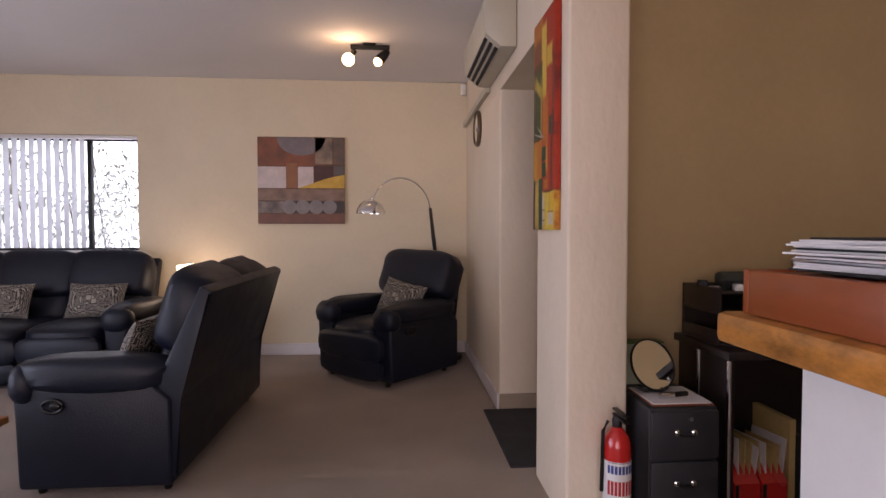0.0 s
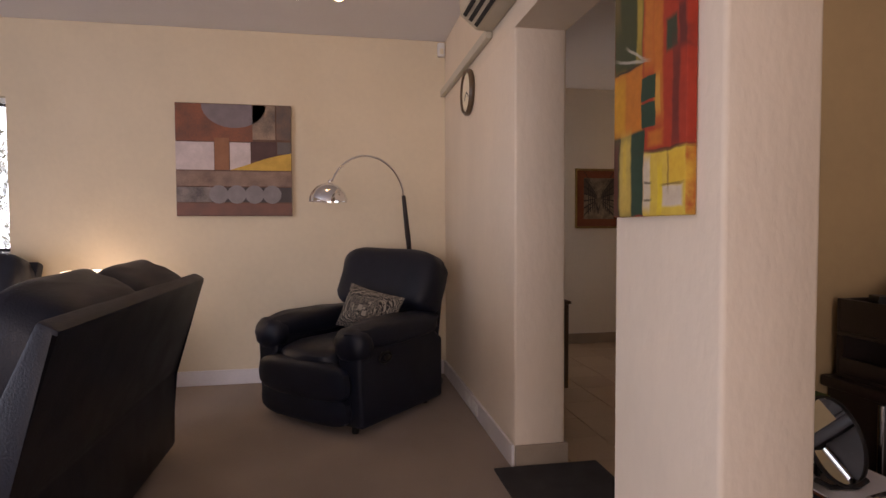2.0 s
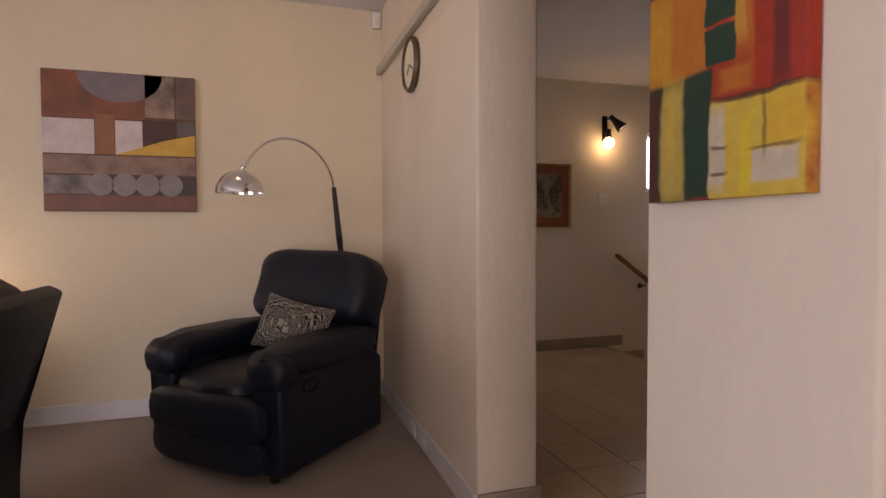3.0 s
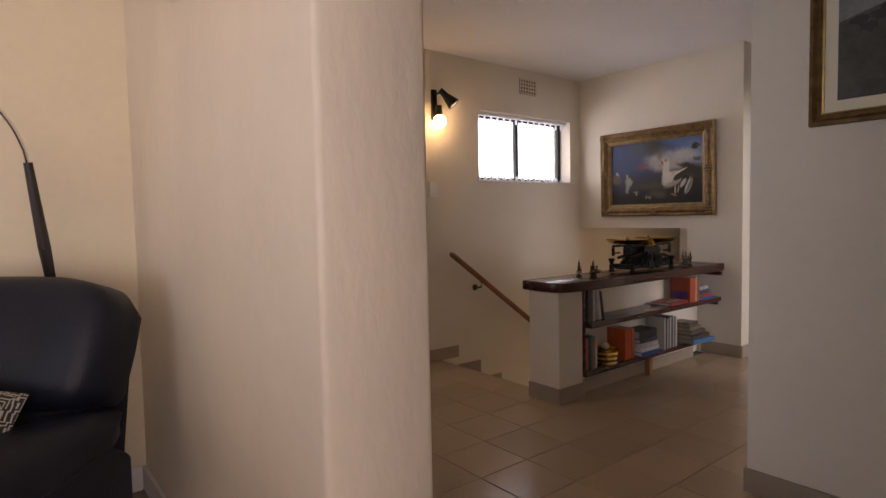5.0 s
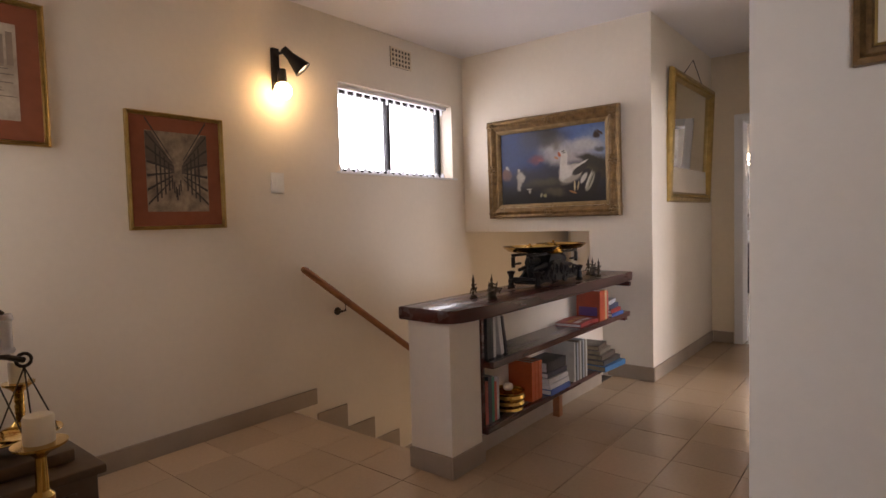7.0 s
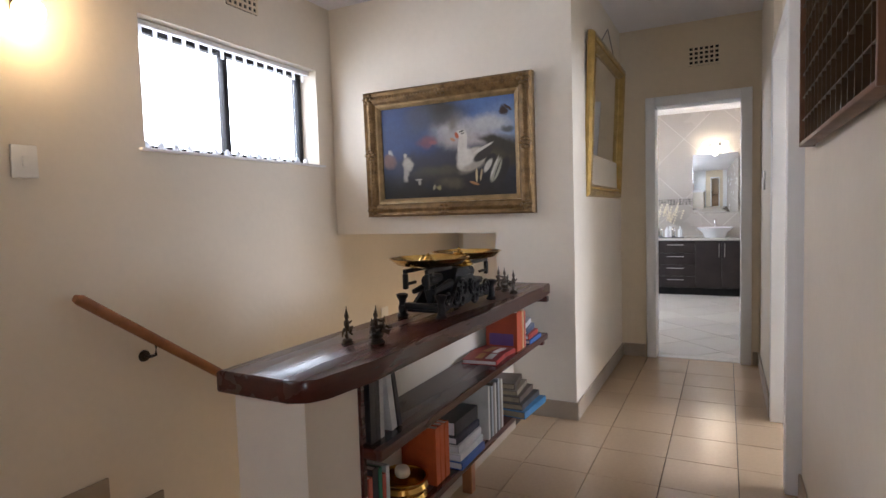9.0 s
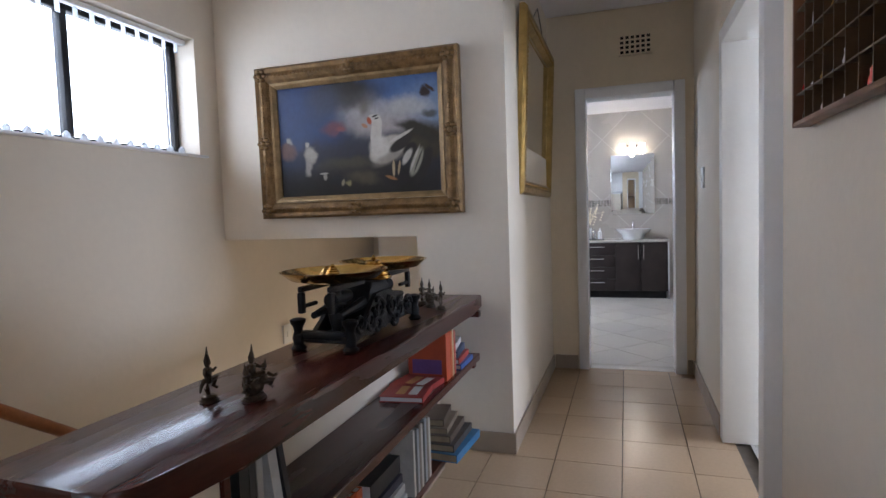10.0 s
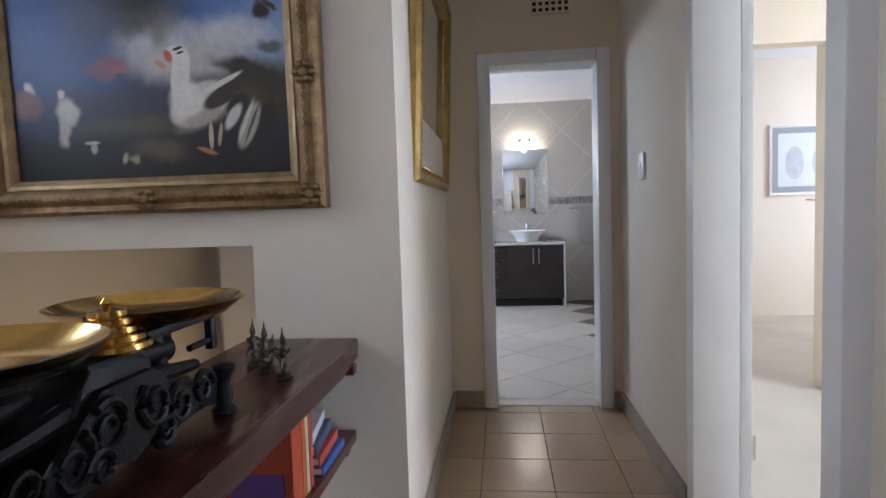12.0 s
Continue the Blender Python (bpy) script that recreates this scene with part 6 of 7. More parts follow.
pic.matrix_world = pose(2.628, 3.46, 1.92, 0, 0, -90)

mirror = thing("corridor_mirror", "tall rectangular mirror in a beaded gilt frame", "mirror")
MW, MH = 1.18, 1.01
bm = bmesh.new()
ring(bm, MW, MH, [(0, 0), (0, 0.025), (0.012, 0.042), (0.035, 0.046), (0.05, 0.03), (0.065, 0.036), (0.085, 0.012), (0.085, 0)])
part("frame", bm, M_GILT, mirror, "gilt moulding", smooth=False)
bm = bmesh.new()
for k in range(44):
    for sz in (-1, 1):
        puff(bm, (-MW / 2 + 0.06 + k * (MW - 0.12) / 43, -0.04, sz * (MH / 2 - 0.057)), (0.008, 0.007, 0.007), 2, 6)
for k in range(40):
    for sx in (-1, 1):
        puff(bm, (sx * (MW / 2 - 0.057), -0.04, -MH / 2 + 0.06 + k * (MH - 0.12) / 39), (0.007, 0.007, 0.008), 2, 6)
part("beading", bm, M_GILT, mirror)
boxpart("mirror_glass", (-MW / 2 + 0.084, MW / 2 - 0.084, -0.008, -0.002, -MH / 2 + 0.084, MH / 2 - 0.084), M_MIRROR, mirror, 0)
bm = bmesh.new()
tube(bm, [(-0.3, -0.012, MH / 2 - 0.02), (0.0, -0.004, MH / 2 + 0.16), (0.3, -0.012, MH / 2 - 0.02)], 0.003, 6)
part("hanging_wire", bm, M_BLACK, mirror)
mirror.matrix_world = pose(5.88, NY - 0.002, 1.81, 2.5)

# printer's type tray used as a display case
tt = thing("display_tray", "brown wooden compartment tray filled with miniatures", "display case")
TW, TH = 1.13, 0.62
boxpart("back", (-TW / 2, TW / 2, -0.008, 0.0, -TH / 2, TH / 2), M_OLDWOOD, tt)
for bb in ((-TW / 2, TW / 2, -0.05, -0.0085, -TH / 2 - 0.014, -TH / 2), (-TW / 2, TW / 2, -0.05, -0.0085, TH / 2, TH / 2 + 0.014),
           (-TW / 2 - 0.014, -TW / 2, -0.05, -0.001, -TH / 2 - 0.014, TH / 2 + 0.014), (TW / 2, TW / 2 + 0.014, -0.05, -0.001, -TH / 2 - 0.014, TH / 2 + 0.014)):
    boxpart("rim", bb, mat("tray_rim_wood", (0.16, 0.07, 0.035), 0.45, var=0.3, scale=9), tt)
NC, NR = 15, 8
for i in range(1, NC):
    x = -TW / 2 + TW * i / NC
    boxpart("divider", (x - 0.002, x + 0.002, -0.042, -0.0085, -TH / 2, TH / 2), M_OLDWOOD, tt, 0)
for j in range(1, NR):
    z = -TH / 2 + TH * j / NR
    boxpart("divider", (-TW / 2, TW / 2, -0.0415, -0.009, z - 0.002, z + 0.002), M_OLDWOOD, tt, 0)
rnd = random.Random(11)
for i in range(NC):
    for j in range(NR):
        if rnd.random() < 0.5:
            x, z = -TW / 2 + TW * (i + 0.5) / NC, -TH / 2 + TH * j / NR + 0.0035
            mini = tagged(new("miniature"), "tiny ornament in a tray compartment", "ornament", "tray miniatures")
            bm = bmesh.new()
            r, hh = rnd.uniform(0.006, 0.014), rnd.uniform(0.02, 0.05)
            lathe(bm, [(r, 0), (r * 1.1, hh * 0.2), (r * rnd.uniform(0.4, 1), hh * 0.55), (r * rnd.uniform(0.5, 1.0), hh * 0.75), (0.002, hh)], (0, 0, 0), 10)
            o = new("figure", mesh("figure", bm, rnd.choice((M_CERAMIC, M_BRASS, M_CHROME, M_RED, M_BRONZE, M_PAPER, flat_color((0.1, 0.15, 0.3)))), True))
            o.parent = mini
            mini.matrix_world = pose(3.545, 4.002, 1.745, 0, 0, 180) @ pose(x, -0.025, z)
tt.matrix_world = pose(3.545, 4.002, 1.745, 0, 0, 180)

# ---- wall fittings ----
sconce = thing("wall_spotlight", "black two-lamp wall spotlight with a bare glowing bulb", "wall light")
X0, Z0 = 3.02, 2.15
boxpart("backplate", (X0 - 0.03, X0 + 0.02, WY - 0.025, WY - 0.002, Z0 - 0.10, Z0 + 0.16), M_BLACK, sconce)
bm = bmesh.new()
tube(bm, [(X0, WY - 0.02, Z0 + 0.12), (X0 + 0.02, WY - 0.07, Z0 + 0.13)], 0.008, 8)
tube(bm, [(X0, WY - 0.02, Z0 - 0.02), (X0, WY - 0.07, Z0 - 0.01)], 0.008, 8)
part("arm", bm, M_BLACK, sconce)
bm = bmesh.new()
d = Vector((0.45, -0.35, -0.62)).normalized()
p0 = Vector((X0 + 0.02, WY - 0.07, Z0 + 0.15))
tube(bm, [p0, p0 + d * 0.06, p0 + d * 0.12, p0 + d * 0.17], [0.024, 0.028, 0.045, 0.058], 18)
part("shade", bm, M_BLACK, sconce)
bm = bmesh.new()
tube(bm, [(X0, WY - 0.07, Z0 + 0.02), (X0, WY - 0.075, Z0 - 0.06)], [0.026, 0.03], 14)
part("socket", bm, M_BLACK, sconce)
bm = bmesh.new()
puff(bm, (X0 - 0.005, WY - 0.085, Z0 - 0.115), (0.055, 0.055, 0.055), 2.0, 20)
part("bulb", bm, M_BULB, sconce, "bare glowing globe bulb")
bulb_light("wall_spot_bulb_light", (X0, WY - 0.20, Z0 - 0.18), 0.6)
bulb_light("wall_spot_shade_light", p0 + d * 0.19, 0.5)


def switch(m, label):
    s = thing("light_switch", label, "light switch")
    bm = bmesh.new()
    box(bm, -0.047, 0.047, -0.012, 0, -0.064, 0.064, bevel=0.004, m=m)
    part("plate", bm, M_WPLASTIC, s)
    bm = bmesh.new()
    box(bm, -0.012, 0.012, -0.018, -0.012, -0.02, 0.02, bevel=0.002, m=m)
    part("rocker", bm, M_WPLASTIC, s)
    return s


switch(pose(3.0, WY - 0.002, 1.475), "white light switch plate on the stair wall")
switch(pose(6.075, SY + 0.002, 1.38, 0, 0, 180), "white light switch plate on the corridor wall")
switch(pose(5.53, WY - 0.002, 0.43), "white switch plate on the lower stair wall")


def airbrick(m, label):
    v = thing("air_vent", label, "vent")
    # flat black sheet gives the shade in the vent holes
    bm = bmesh.new()
    box(bm, -0.115, 0.115, -0.004, 0, -0.075, 0.075, m=m)
    part("hole_shade", bm, M_FABRIC, v)
    for i in range(7):
        bm = bmesh.new()
        box(bm, -0.115 + 0.036 * i, -0.115 + 0.036 * i + 0.014, -0.010, -0.004, -0.075, 0.075, m=m)
        part("bar", bm, M_WALL, v, smooth=False)
    for i in range(5):
        bm = bmesh.new()
        box(bm, -0.115, 0.115, -0.0098, -0.004, -0.075 + 0.034 * i, -0.075 + 0.034 * i + 0.013, m=m)
        part("bar", bm, M_WALL, v, smooth=False)
    return v


airbrick(pose(4.175, WY - 0.001, 2.48), "cream painted air vent over the stair window")
airbrick(pose(EX - 0.001, 4.435, 2.376, 0, 0, -90), "cream painted air vent over the bathroom door")

rail = thing("handrail", "round wooden handrail sloping down the stair wall", "handrail")
bm = bmesh.new()
tube(bm, [(3.11, WY - 0.08, 0.925), (3.13, WY - 0.08, 0.915), (5.2, WY - 0.08, 0.915 - 2.07 * 0.716), (6.0, WY - 0.08, 0.915 - 2.87 * 0.716)], [0.016, 0.024, 0.024, 0.024], 14)
part("rail", bm, M_RAIL, rail)
for x in (3.46, 4.75):
    z = 0.915 - (x - 3.13) * 0.716
    bm = bmesh.new()
    tube(bm, [(x, WY - 0.08, z - 0.02), (x - 0.005, WY - 0.08, z - 0.07), (x - 0.01, WY - 0.045, z - 0.08), (x - 0.01, WY - 0.006, z - 0.08)], 0.008, 8)
    lathe(bm, [(0.028, 0), (0.026, 0.008), (0.01, 0.012)], n=16, m=pose(x - 0.01, WY - 0.002, z - 0.08, 90))
    part("bracket", bm, M_BRONZE, rail)

# ---- hall table with balance scale and candlesticks ----
tb = thing("hall_cabinet", "small dark brown wooden cabinet against the hall wall", "cabinet")
TX0, TX1, TY0, TY1, TZ = 0.862, 1.37, 5.115, 5.595, 0.67
boxpart("top", (TX0, TX1 + 0.012, TY0 - 0.012, TY1 + 0.012, TZ - 0.022, TZ), M_OLDWOOD, tb, 0.005)
boxpart("body", (TX0 + 0.005, TX1 - 0.003, TY0 + 0.003, TY1 - 0.003, 0.02, TZ - 0.023), M_OLDWOOD, tb, 0.004)
dr = boxpart("drawer", (TX0 + 0.05, TX1 - 0.05, TY0 - 0.006, TY0 + 0.002, TZ - 0.17, TZ - 0.05), M_OLDWOOD, tb, 0.003)
bm = bmesh.new()
puff(bm, (1.13, TY0 - 0.016, TZ - 0.11), (0.014, 0.012, 0.014), 2, 12)
part("knob", bm, M_BRASS, dr)
bs = thing("balance_scale", "brass apothecary balance scale with hanging pans on a wooden plinth", "scale")
boxpart("plinth", (0.99, 1.30, 5.27, 5.55, TZ + 0.0005, TZ + 0.035), M_OLDWOOD, bs, 0.006)
bm = bmesh.new()
px, py, pz = 1.085, 5.40, TZ + 0.035
lathe(bm, [(0.03, 0), (0.032, 0.01), (0.014, 0.02), (0.02, 0.035), (0.012, 0.05), (0.017, 0.15), (0.010, 0.17), (0.011, 0.33), (0.017, 0.34), (0.008, 0.36), (0.004, 0.40)], (px, py, pz), 18)
part("column", bm, M_BRASS, bs)
bm = bmesh.new()
tube(bm, [(px, py, pz + 0.345), (px + 0.03, py, pz + 0.35), (px + 0.055, py, pz + 0.38), (px + 0.085, py, pz + 0.39), (px + 0.105, py, pz + 0.37)], 0.007, 8)
tube(bm, [(px + 0.06, py - 0.03, pz + 0.27), (px + 0.105, py, pz + 0.255), (px + 0.15, py + 0.02, pz + 0.235)], 0.008, 8)
for x, y, z in ((0.06, -0.03, 0.275), (0.15, 0.02, 0.235)):
    tube(bm, [(px + x + 0.018 * math.cos(t), py + y, pz + z + 0.018 * math.sin(t)) for t in [2 * math.pi * j / 12 for j in range(12)]], 0.005, 6, closed=True)
part("beam", bm, M_BRONZE, bs)
bm = bmesh.new()
lathe(bm, [(0.022, 0), (0.024, 0.01), (0.019, 0.015), (0.019, 0.085), (0.024, 0.09), (0.02, 0.105)], (px + 0.105, py, pz + 0.265), 18)
part("weight_cylinder", bm, M_CERAMIC, bs, "white ceramic cylinder on the beam")
for (cx, cy, ctop), (qx, qy, qz, r) in (((px + 0.06, py - 0.03, pz + 0.255), (px + 0.07, py + 0.0, TZ + 0.06, 0.075)), ((px + 0.15, py + 0.02, pz + 0.215), (px + 0.155, py + 0.03, TZ + 0.055, 0.08))):
    bm = bmesh.new()
    for k in range(3):
        t = 2 * math.pi * k / 3 + 0.4
        tube(bm, [(cx, cy, ctop), (qx + r * 0.95 * math.cos(t), qy + r * 0.95 * math.sin(t), qz + 0.012)], 0.0022, 5)
    part("chain", bm, M_BRONZE, bs)
    bm = bmesh.new()
    lathe(bm, [(0.01, 0), (r * 0.7, 0.002), (r, 0.012), (r * 0.98, 0.014), (r * 0.68, 0.005), (0.01, 0.004)], (qx, qy, qz), 28)
    part("pan", bm, M_BRASS, bs)

bs.matrix_world = pose(1.155, 5.29, TZ + 0.0005) @ Matrix.Scale(0.87, 4) @ pose(-px, -py, -TZ - 0.0005)


def candlestick(x, y, z, h, wax_r, wax_h, label):
    c = thing("candlestick", label, "candlestick", "brass candlesticks")
    bm = bmesh.new()
    k = min(1.0, 0.4 + h)
    rows = [(0.05, 0), (0.054, 0.012), (0.03, 0.022), (0.014, 0.04)]
    for f in (0.25, 0.5, 0.72, 0.86):
        rows += [(0.010, h * f - 0.03 * k), (0.012, h * f - 0.02 * k), (0.021 * k, h * f - 0.008 * k), (0.021 * k, h * f + 0.004 * k), (0.012, h * f + 0.014 * k)]
    rows += [(0.010, h - 0.03), (0.016, h - 0.022), (wax_r * 1.2, h - 0.014), (wax_r * 1.75, h - 0.006), (wax_r * 1.8, h - 0.001), (wax_r * 1.1, h)]
    lathe(bm, rows, (x, y, z), 24)
    part("stick", bm, M_BRASS, c)
    bm = bmesh.new()
    lathe(bm, [(wax_r, 0), (wax_r, wax_h * 0.9), (wax_r * 0.9, wax_h), (wax_r * 0.3, wax_h * 0.94)], (x, y, z + h), 20)
    part("candle", bm, M_WAX, c, "thick cream candle")
    return c


candlestick(1.315, 5.49, TZ, 0.145, 0.021, 0.055, "short turned brass candlestick with a white candle")
candlestick(1.225, 4.99, 0.0, 0.797, 0.027, 0.055, "tall turned brass candlestick with a cream candle")

# ---- bathroom ----
van = thing("vanity_unit", "dark wood bathroom vanity with drawers and a pale stone top", "vanity")
VX, VY0, VY1 = 10.16, 3.995, 5.95
boxpart("body", (VX + 0.015, 10.645, VY0, VY1, 0.10, 0.755), M_DARKWOOD, van, 0.003)
boxpart("plinth", (VX + 0.06, 10.645, VY0 + 0.02, VY1 - 0.02, 0.0, 0.10), M_FABRIC, van)
boxpart("top", (VX - 0.02, 10.648, VY0 - 0.02, VY1, 0.755, 0.785), M_STONE, van, 0.004, "pale stone top")
boxpart("end_panel", (VX - 0.005, 10.645, VY0 - 0.018, VY0 - 0.001, 0.0, 0.754), M_WHITE, van)
for z0, z1 in ((0.11, 0.26), (0.27, 0.42), (0.43, 0.58), (0.59, 0.745)):
    d = boxpart("drawer", (VX, VX + 0.0145, 4.66, 5.16, z0, z1), M_DARKWOOD, van)
    bm = bmesh.new()
    tube(bm, [(VX - 0.02, 4.80, (z0 + z1) / 2 + 0.03), (VX - 0.02, 5.02, (z0 + z1) / 2 + 0.03)], 0.006, 8)
    part("handle", bm, M_CHROME, d)
for y0, y1, hy in ((4.0, 4.325, 4.295), (4.335, 4.65, 4.365), (5.17, 5.55, 5.5), (5.56, 5.94, 5.6)):
    d = boxpart("door", (VX, VX + 0.0145, y0, y1, 0.11, 0.745), M_DARKWOOD, van)
    bm = bmesh.new()
    tube(bm, [(VX - 0.02, hy, 0.53), (VX - 0.02, hy, 0.715)], 0.006, 8)
    part("handle", bm, M_CHROME, d)
for y in (4.42, 5.52):
    bs = thing("vessel_basin", "white ceramic vessel basin on the vanity", "basin", "vessel basins")
    bm = bmesh.new()
    lathe(bm, [(0.13, 0), (0.135, 0.01), (0.16, 0.07), (0.225, 0.125), (0.24, 0.14), (0.232, 0.142), (0.15, 0.08), (0.05, 0.03)], (10.40, y, 0.7855), 40)
    part("bowl", bm, M_CERAMIC, bs)
    tp = thing("basin_tap", "tall chrome basin mixer tap", "tap", "basin taps")
    bm = bmesh.new()
    tube(bm, [(10.60, y, 0.7855), (10.60, y, 1.0), (10.56, y, 1.03), (10.47, y, 1.01), (10.46, y, 0.97)], 0.016, 10)
    part("spout", bm, M_CHROME, tp)
    mr = thing("bathroom_mirror", "frameless bathroom mirror over a basin", "mirror", "bathroom mirrors")
    boxpart("mirror_glass", (10.628, 10.640, y - 0.29, y + 0.29, 1.13, 1.96), M_MIRROR, mr, 0.003)
    lt = thing("vanity_light", "chrome vanity light with lit frosted tubes over the mirror", "wall light", "vanity lights")
    boxpart("bar", (10.60, 10.644, y - 0.17, y + 0.17, 2.06, 2.09), M_CHROME, lt)
    for s in (-1, 0.0, 1):
        bm = bmesh.new()
        lathe(bm, [(0.03, 0), (0.035, 0.01), (0.035, 0.09), (0.03, 0.10)], (10.57, y + s * 0.13, 2.0), 14)
        part("lamp_glass", bm, M_TUBE, lt, "lit frosted glass")
    bulb_light("vanity_light_glow", (10.42, y, 2.06), 0.45, (1.0, 0.85, 0.65))
rnd = random.Random(3)
for i in range(4):
    y = 4.86 + 0.085 * i
    bo = thing("toiletry_bottle", "small white toiletry bottle on a dark tray", "bottle", "toiletries")
    bm = bmesh.new()
    lathe(bm, [(0.028, 0), (0.03, 0.01), (0.03, 0.10), (0.012, 0.12), (0.012, 0.15)], (10.33, y, 0.797), 14)
    part("flask", bm, M_CERAMIC if i % 2 == 0 else M_CHROME, bo)
bm = bmesh.new()
box(bm, 10.25, 10.42, 4.80, 5.18, 0.786, 0.796, bevel=0.003)
tagged(new("bottle_tray", mesh("bottle_tray", bm, M_BLACK)), "dark tray under the toiletry bottles", "tray")
fl = thing("dried_flowers", "spray of pale dried flowers in a vase", "plant")
bm = bmesh.new()
lathe(bm, [(0.03, 0), (0.045, 0.05), (0.02, 0.14), (0.025, 0.16)], (10.50, 5.0, 0.7855), 16)
part("vase", bm, M_CERAMIC, fl)
for i in range(14):
    bm = bmesh.new()
    a, t = rnd.random() * 6.28, rnd.uniform(0.03, 0.13)
    top = (10.50 + t * math.cos(a) * 0.6, 5.0 + t * math.sin(a) * 1.5, 0.785 + rnd.uniform(0.3, 0.5))
    tube(bm, [(10.5, 5.0, 1.0), ((10.5 + top[0]) / 2, (5.0 + top[1]) / 2, 1.15), top], 0.003, 5)
    for k in range(4):
        puff(bm, (top[0], top[1] + 0.012 * k, top[2] - 0.035 * k), (0.014, 0.014, 0.012), 2, 8)
    part("stem", bm, M_WAX, fl)
# mosaic band and towel
band = bmesh.new()
rnd = random.Random(8)
for i in range(75):
    for j in range(3):
        y, z = 3.22 + i * 0.041, 1.25 + j * 0.03
        box(band, 10.640, 10.648, y, y + rnd.choice((0.03, 0.036)), z, z + 0.025)
mo = mat("mosaic_chips", (0.35, 0.32, 0.28), 0.3, var=0.6, scale=26, color2=(0.06, 0.05, 0.045))
mo_ob = tagged(new("mosaic_band", mesh("mosaic_band", band, mo)), "band of mixed brown mosaic chips along the tiled wall", "mosaic", kind="stuff")
tw = thing("towel_rail", "grey towel on a chrome rail beside the vanity", "towel")
bm = bmesh.new()
tube(bm, [(10.645, 3.36, 1.19), (10.59, 3.36, 1.19), (10.59, 3.86, 1.19), (10.645, 3.86, 1.19)], 0.009, 8)
part("bar", bm, M_CHROME, tw)
bm = bmesh.new()
for k in range(12):
    box(bm, 10.57 + 0.006 * math.sin(k), 10.60, 3.44 + 0.025 * k, 3.4655 + 0.025 * k, 0.72, 1.205)
part("towel", bm, mat("grey_towelling", (0.38, 0.35, 0.31), 0.95, bump=0.7, bscale=200), tw)

# ---- bedroom seen through the open door ----
wall("wall_bedroom_partition", [(6.93, 7.05, 2.755, 3.417, 2.15, HC), (6.93, 7.05, 0.0, 2.755, -0.05, HC)], M_WALL, "cream bedroom partition with an opening")
pic, a, b = framed("portrait_photograph", 0.76, 0.72, 0.03, 0.06, mat("grey_mount", (0.30, 0.32, 0.34), 0.8), M_WPLASTIC, "pale photograph in a silver frame", art_m=mat("pale_photo", (0.62, 0.66, 0.68), 0.7, var=0.1))
for s in (-1, 1):
    patch(pic, oval(s * 0.13, -0.03, 0.09, 0.17, 20), (0.46, 0.50, 0.53), 0.0105, "plain_shape")
pic.matrix_world = pose(9.397, 1.61, 1.61, 0, 0, -90)

hook = thing("towel_hook", "small chrome towel hook on the pale wall", "hook")
bm = bmesh.new()
tube(bm, [(9.395, 1.56, 1.19), (9.33, 1.56, 1.19), (9.33, 1.66, 1.20)], 0.008, 8)
part("bar", bm, M_CHROME, hook)
# unseen fill lamp, added to brighten the space beyond the partition
window_light("fill_beyond_partition", (8.2, 0.15, 1.7), (8.4, 3.0, 0.9), 1.4, 1.0, 30, (0.92, 0.96, 1.0))

# ---- garden backdrop outside the windows ----
def backdrop(name, x0, x1, y, z0, z1, strength, color, label):
    bm = bmesh.new()
    vs = [bm.verts.new(p) for p in ((x0, y, z0), (x1, y, z0), (x1, y, z1), (x0, y, z1))]
    bm.faces.new(vs)
    solid(name, bm, glow(name + "_glow", color, strength), label, "sky backdrop")


backdrop("backdrop_stairs", 0.0, 18.0, 11.0, -1.0, 7.0, 2.9, (0.93, 0.97, 1.0), "hazy bright sky beyond the stair window")
backdrop("backdrop_garden", -10.5, -0.6, 11.0, -2.7, 6.5, 3.0, (0.90, 0.96, 1.0), "hazy bright sky beyond the garden")
bush = thing("garden_bush", "sunlit leafy bush outside the window", "bush")
rnd = random.Random(21)
bm = bmesh.new()
for k in range(9):
    x = -5.6 + 0.42 * k
    tube(bm, [(x, 7.4, -2.7), (x + rnd.uniform(-0.2, 0.2), 7.3, 0.2), (x + rnd.uniform(-0.4, 0.4), 7.2 + rnd.uniform(-0.2, 0.2), 2.4)], [0.03, 0.02, 0.006], 6)
part("branch", bm, M_OLDWOOD, bush)
verts, faces = [], []
for k in range(9000):
    c = Vector((rnd.uniform(-6.2, -1.9), rnd.uniform(6.7, 8.0), rnd.uniform(-0.4, 2.8)))
    if noise.noise(c * 1.6) < -0.12:
        continue
    e = Euler((rnd.uniform(0, 6.28), rnd.uniform(0, 6.28), rnd.uniform(0, 6.28))).to_matrix()
    s = rnd.uniform(0.03, 0.065)
    i0 = len(verts)
    verts += [tuple(c + e @ Vector(p)) for p in ((-s, 0, 0), (0, s * 0.4, 0.01), (s, 0, 0), (0, -s * 0.4, 0.01))]
    faces.append((i0, i0 + 1, i0 + 2, i0 + 3))
me = bpy.data.meshes.new("leaf_mass")
me.from_pydata(verts, [], faces)
me.materials.append(mat("pale_sunlit_leaf", (0.46, 0.48, 0.42), 0.5, var=0.4, scale=3))
lf = new("leaf_mass", me)
lf.parent = bush
tagged(lf, label="many small pale leaves", kind="stuff")

# ---- floor tiles, each a piece of its floor ----
TS = 0.3125
JOINT = 0.004
floor_hall = bpy.data.objects["floor_hall"]


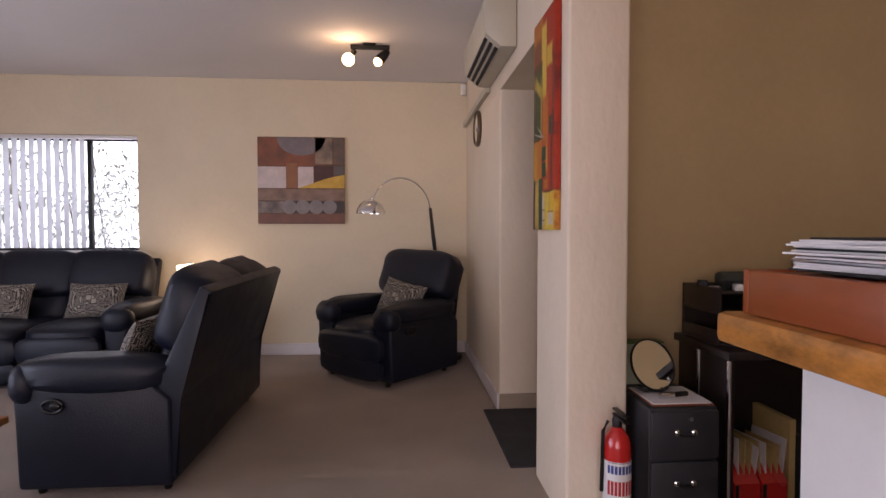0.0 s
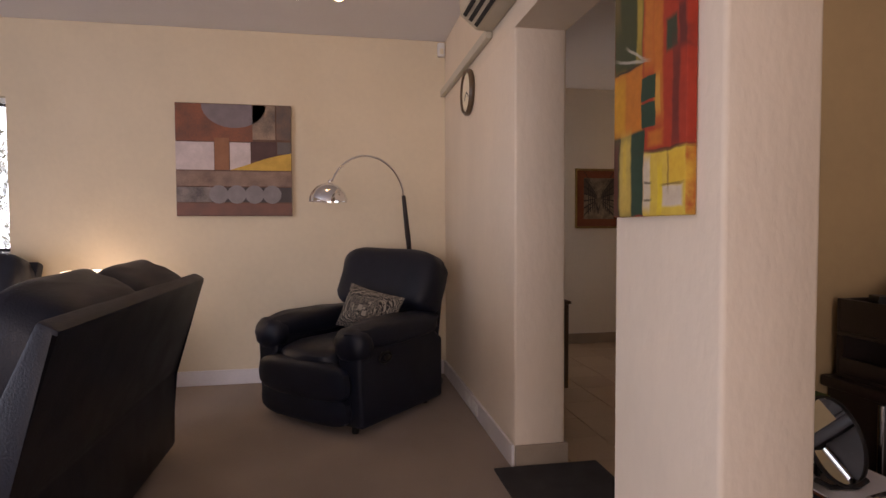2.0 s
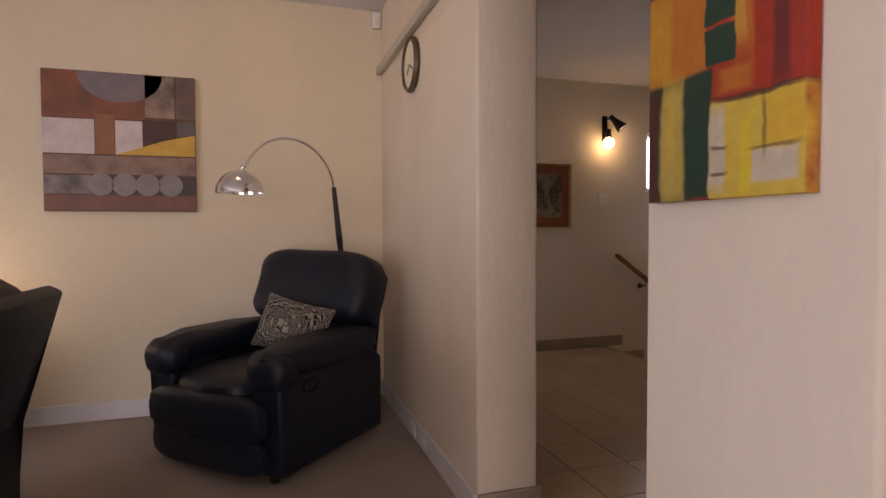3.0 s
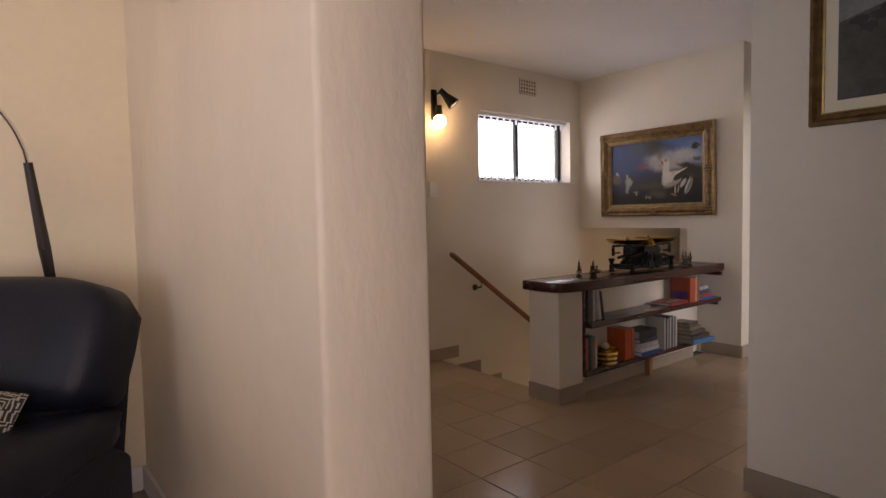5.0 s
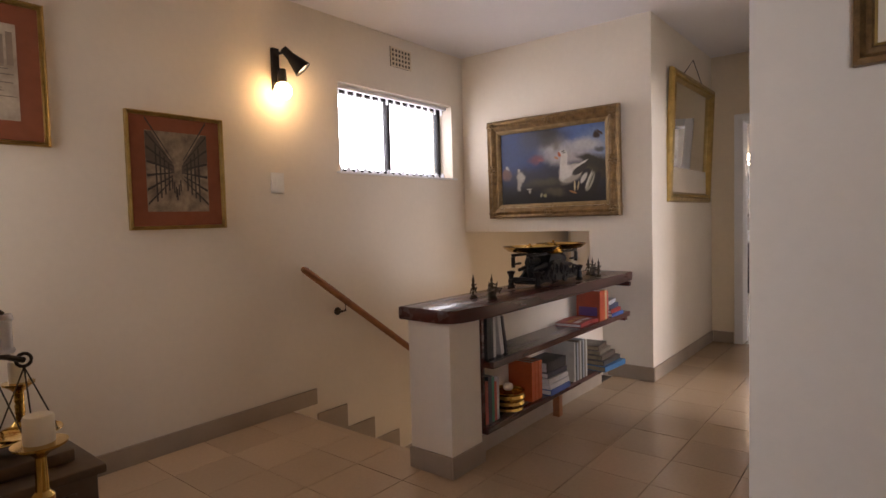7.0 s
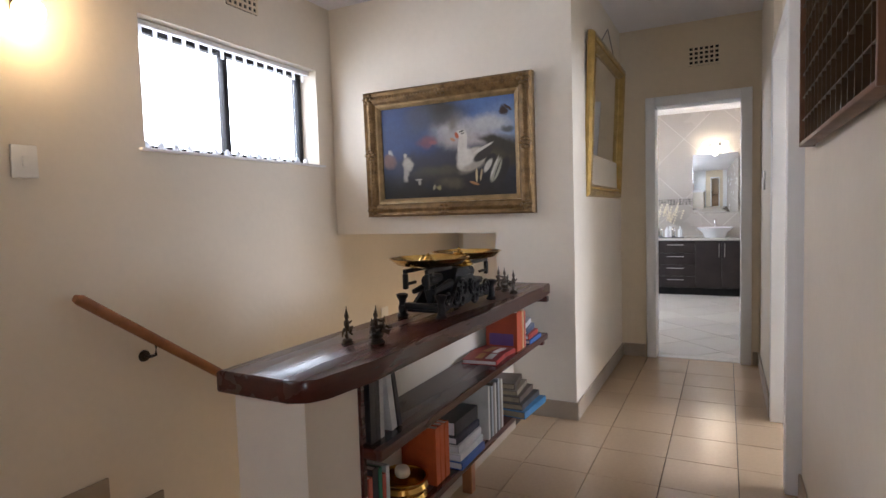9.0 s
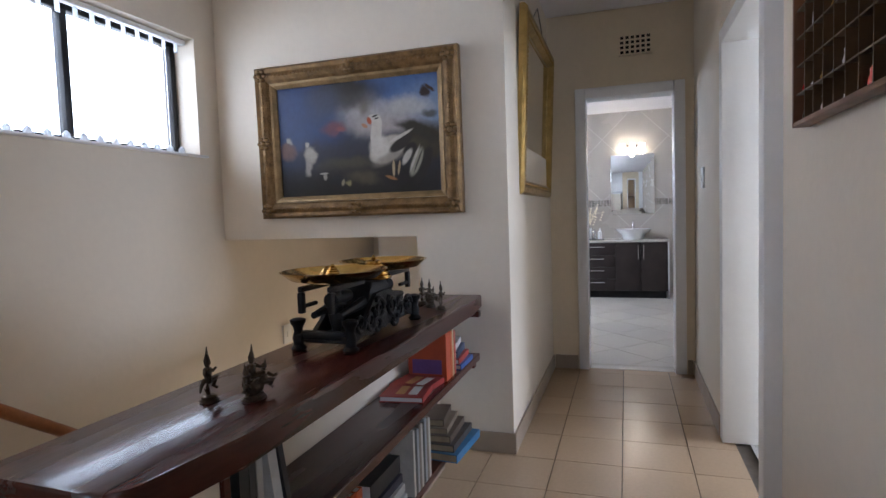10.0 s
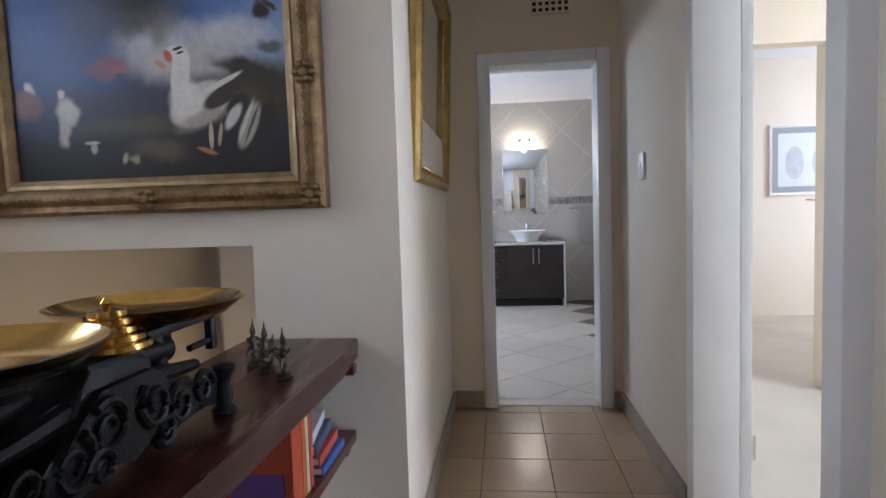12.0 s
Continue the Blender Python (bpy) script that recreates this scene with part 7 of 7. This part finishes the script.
def tile_mesh(w, d):
    bm = bmesh.new()
    b = 0.0015
    lo = [bm.verts.new((x, y, -0.008)) for x, y in ((0, 0), (w, 0), (w, d), (0, d))]
    hi = [bm.verts.new((x, y, -0.001)) for x, y in ((0, 0), (w, 0), (w, d), (0, d))]
    top = [bm.verts.new((x, y, 0.0)) for x, y in ((b, b), (w - b, b), (w - b, d - b), (b, d - b))]
    bm.faces.new(top)
    for k in range(4):
        j = (k + 1) % 4
        bm.faces.new((lo[k], lo[j], hi[j], hi[k]))
        bm.faces.new((hi[k], hi[j], top[j], top[k]))
    return mesh("tile", bm, M_TILE)


full = {}
X_LINE, Y_LINE = 5.878, 4.543


def lay(x0, x1, y0, y1, floor_ob):
    i0, i1 = math.floor((x0 - X_LINE) / TS), math.ceil((x1 - X_LINE) / TS)
    j0, j1 = math.floor((y0 - Y_LINE) / TS), math.ceil((y1 - Y_LINE) / TS)
    for i in range(i0, i1):
        for j in range(j0, j1):
            a, b = max(x0, X_LINE + i * TS + JOINT / 2), min(x1, X_LINE + (i + 1) * TS - JOINT / 2)
            c, d = max(y0, Y_LINE + j * TS + JOINT / 2), min(y1, Y_LINE + (j + 1) * TS - JOINT / 2)
            if b - a < 0.012 or d - c < 0.012:
                continue
            key = (round(b - a, 3), round(d - c, 3))
            if key not in full:
                full[key] = tile_mesh(*key)
            o = new("tile", full[key])
            o.location = (a, c, -0.0005 + 0.0006 * ((i * 7 + j * 13) % 5) / 5)
            o.parent = floor_ob


lay(0.85, 3.0, 2.87, WY - 0.002, floor_hall)
lay(3.0, EX + 0.05, 4.0, 5.36, floor_hall)

# bathroom floor: large tiles laid on the diagonal
floor_bath = bpy.data.objects["floor_bathroom"]
BT = 0.45
bm = bmesh.new()
tile = [bm.verts.new(p) for p in ((-BT / 2 + 0.003, -BT / 2 + 0.003, 0), (BT / 2 - 0.003, -BT / 2 + 0.003, 0), (BT / 2 - 0.003, BT / 2 - 0.003, 0), (-BT / 2 + 0.003, BT / 2 - 0.003, 0))]
low = [bm.verts.new((v.co.x * 1.006, v.co.y * 1.006, -0.005)) for v in tile]
bm.faces.new(tile)
for k in range(4):
    bm.faces.new((low[k], low[(k + 1) % 4], tile[(k + 1) % 4], tile[k]))
btile = mesh("tile", bm, M_BTILE)
r2 = BT / math.sqrt(2)
for i in range(-1, 14):
    for j in range(-1, 10):
        x, y = 6.95 + r2 * i, 3.35 + r2 * j
        if (i + j) % 2 == 0 and 6.7 < x < 10.9 and 3.74 < y < 6.2:
            o = new("tile", btile)
            o.location, o.rotation_euler = (x, y, 0), (0, 0, radians(45))
            o.parent = floor_bath
boxpart("border_tile", (EX + 0.167, EX + 0.60, 3.9, 5.2, -0.0055, -0.002), M_BTILE, floor_bath, 0)
boxpart("threshold", (EX + 0.03, EX + 0.165, 4.183, 4.787, -0.004, 0.0035), M_BTILE, floor_bath, 0.002)
boxpart("threshold_strip", (4.515, 5.335, 3.90, 3.935, -0.004, 0.006), M_CHROME, bpy.data.objects["floor_bedroom"], 0.002)
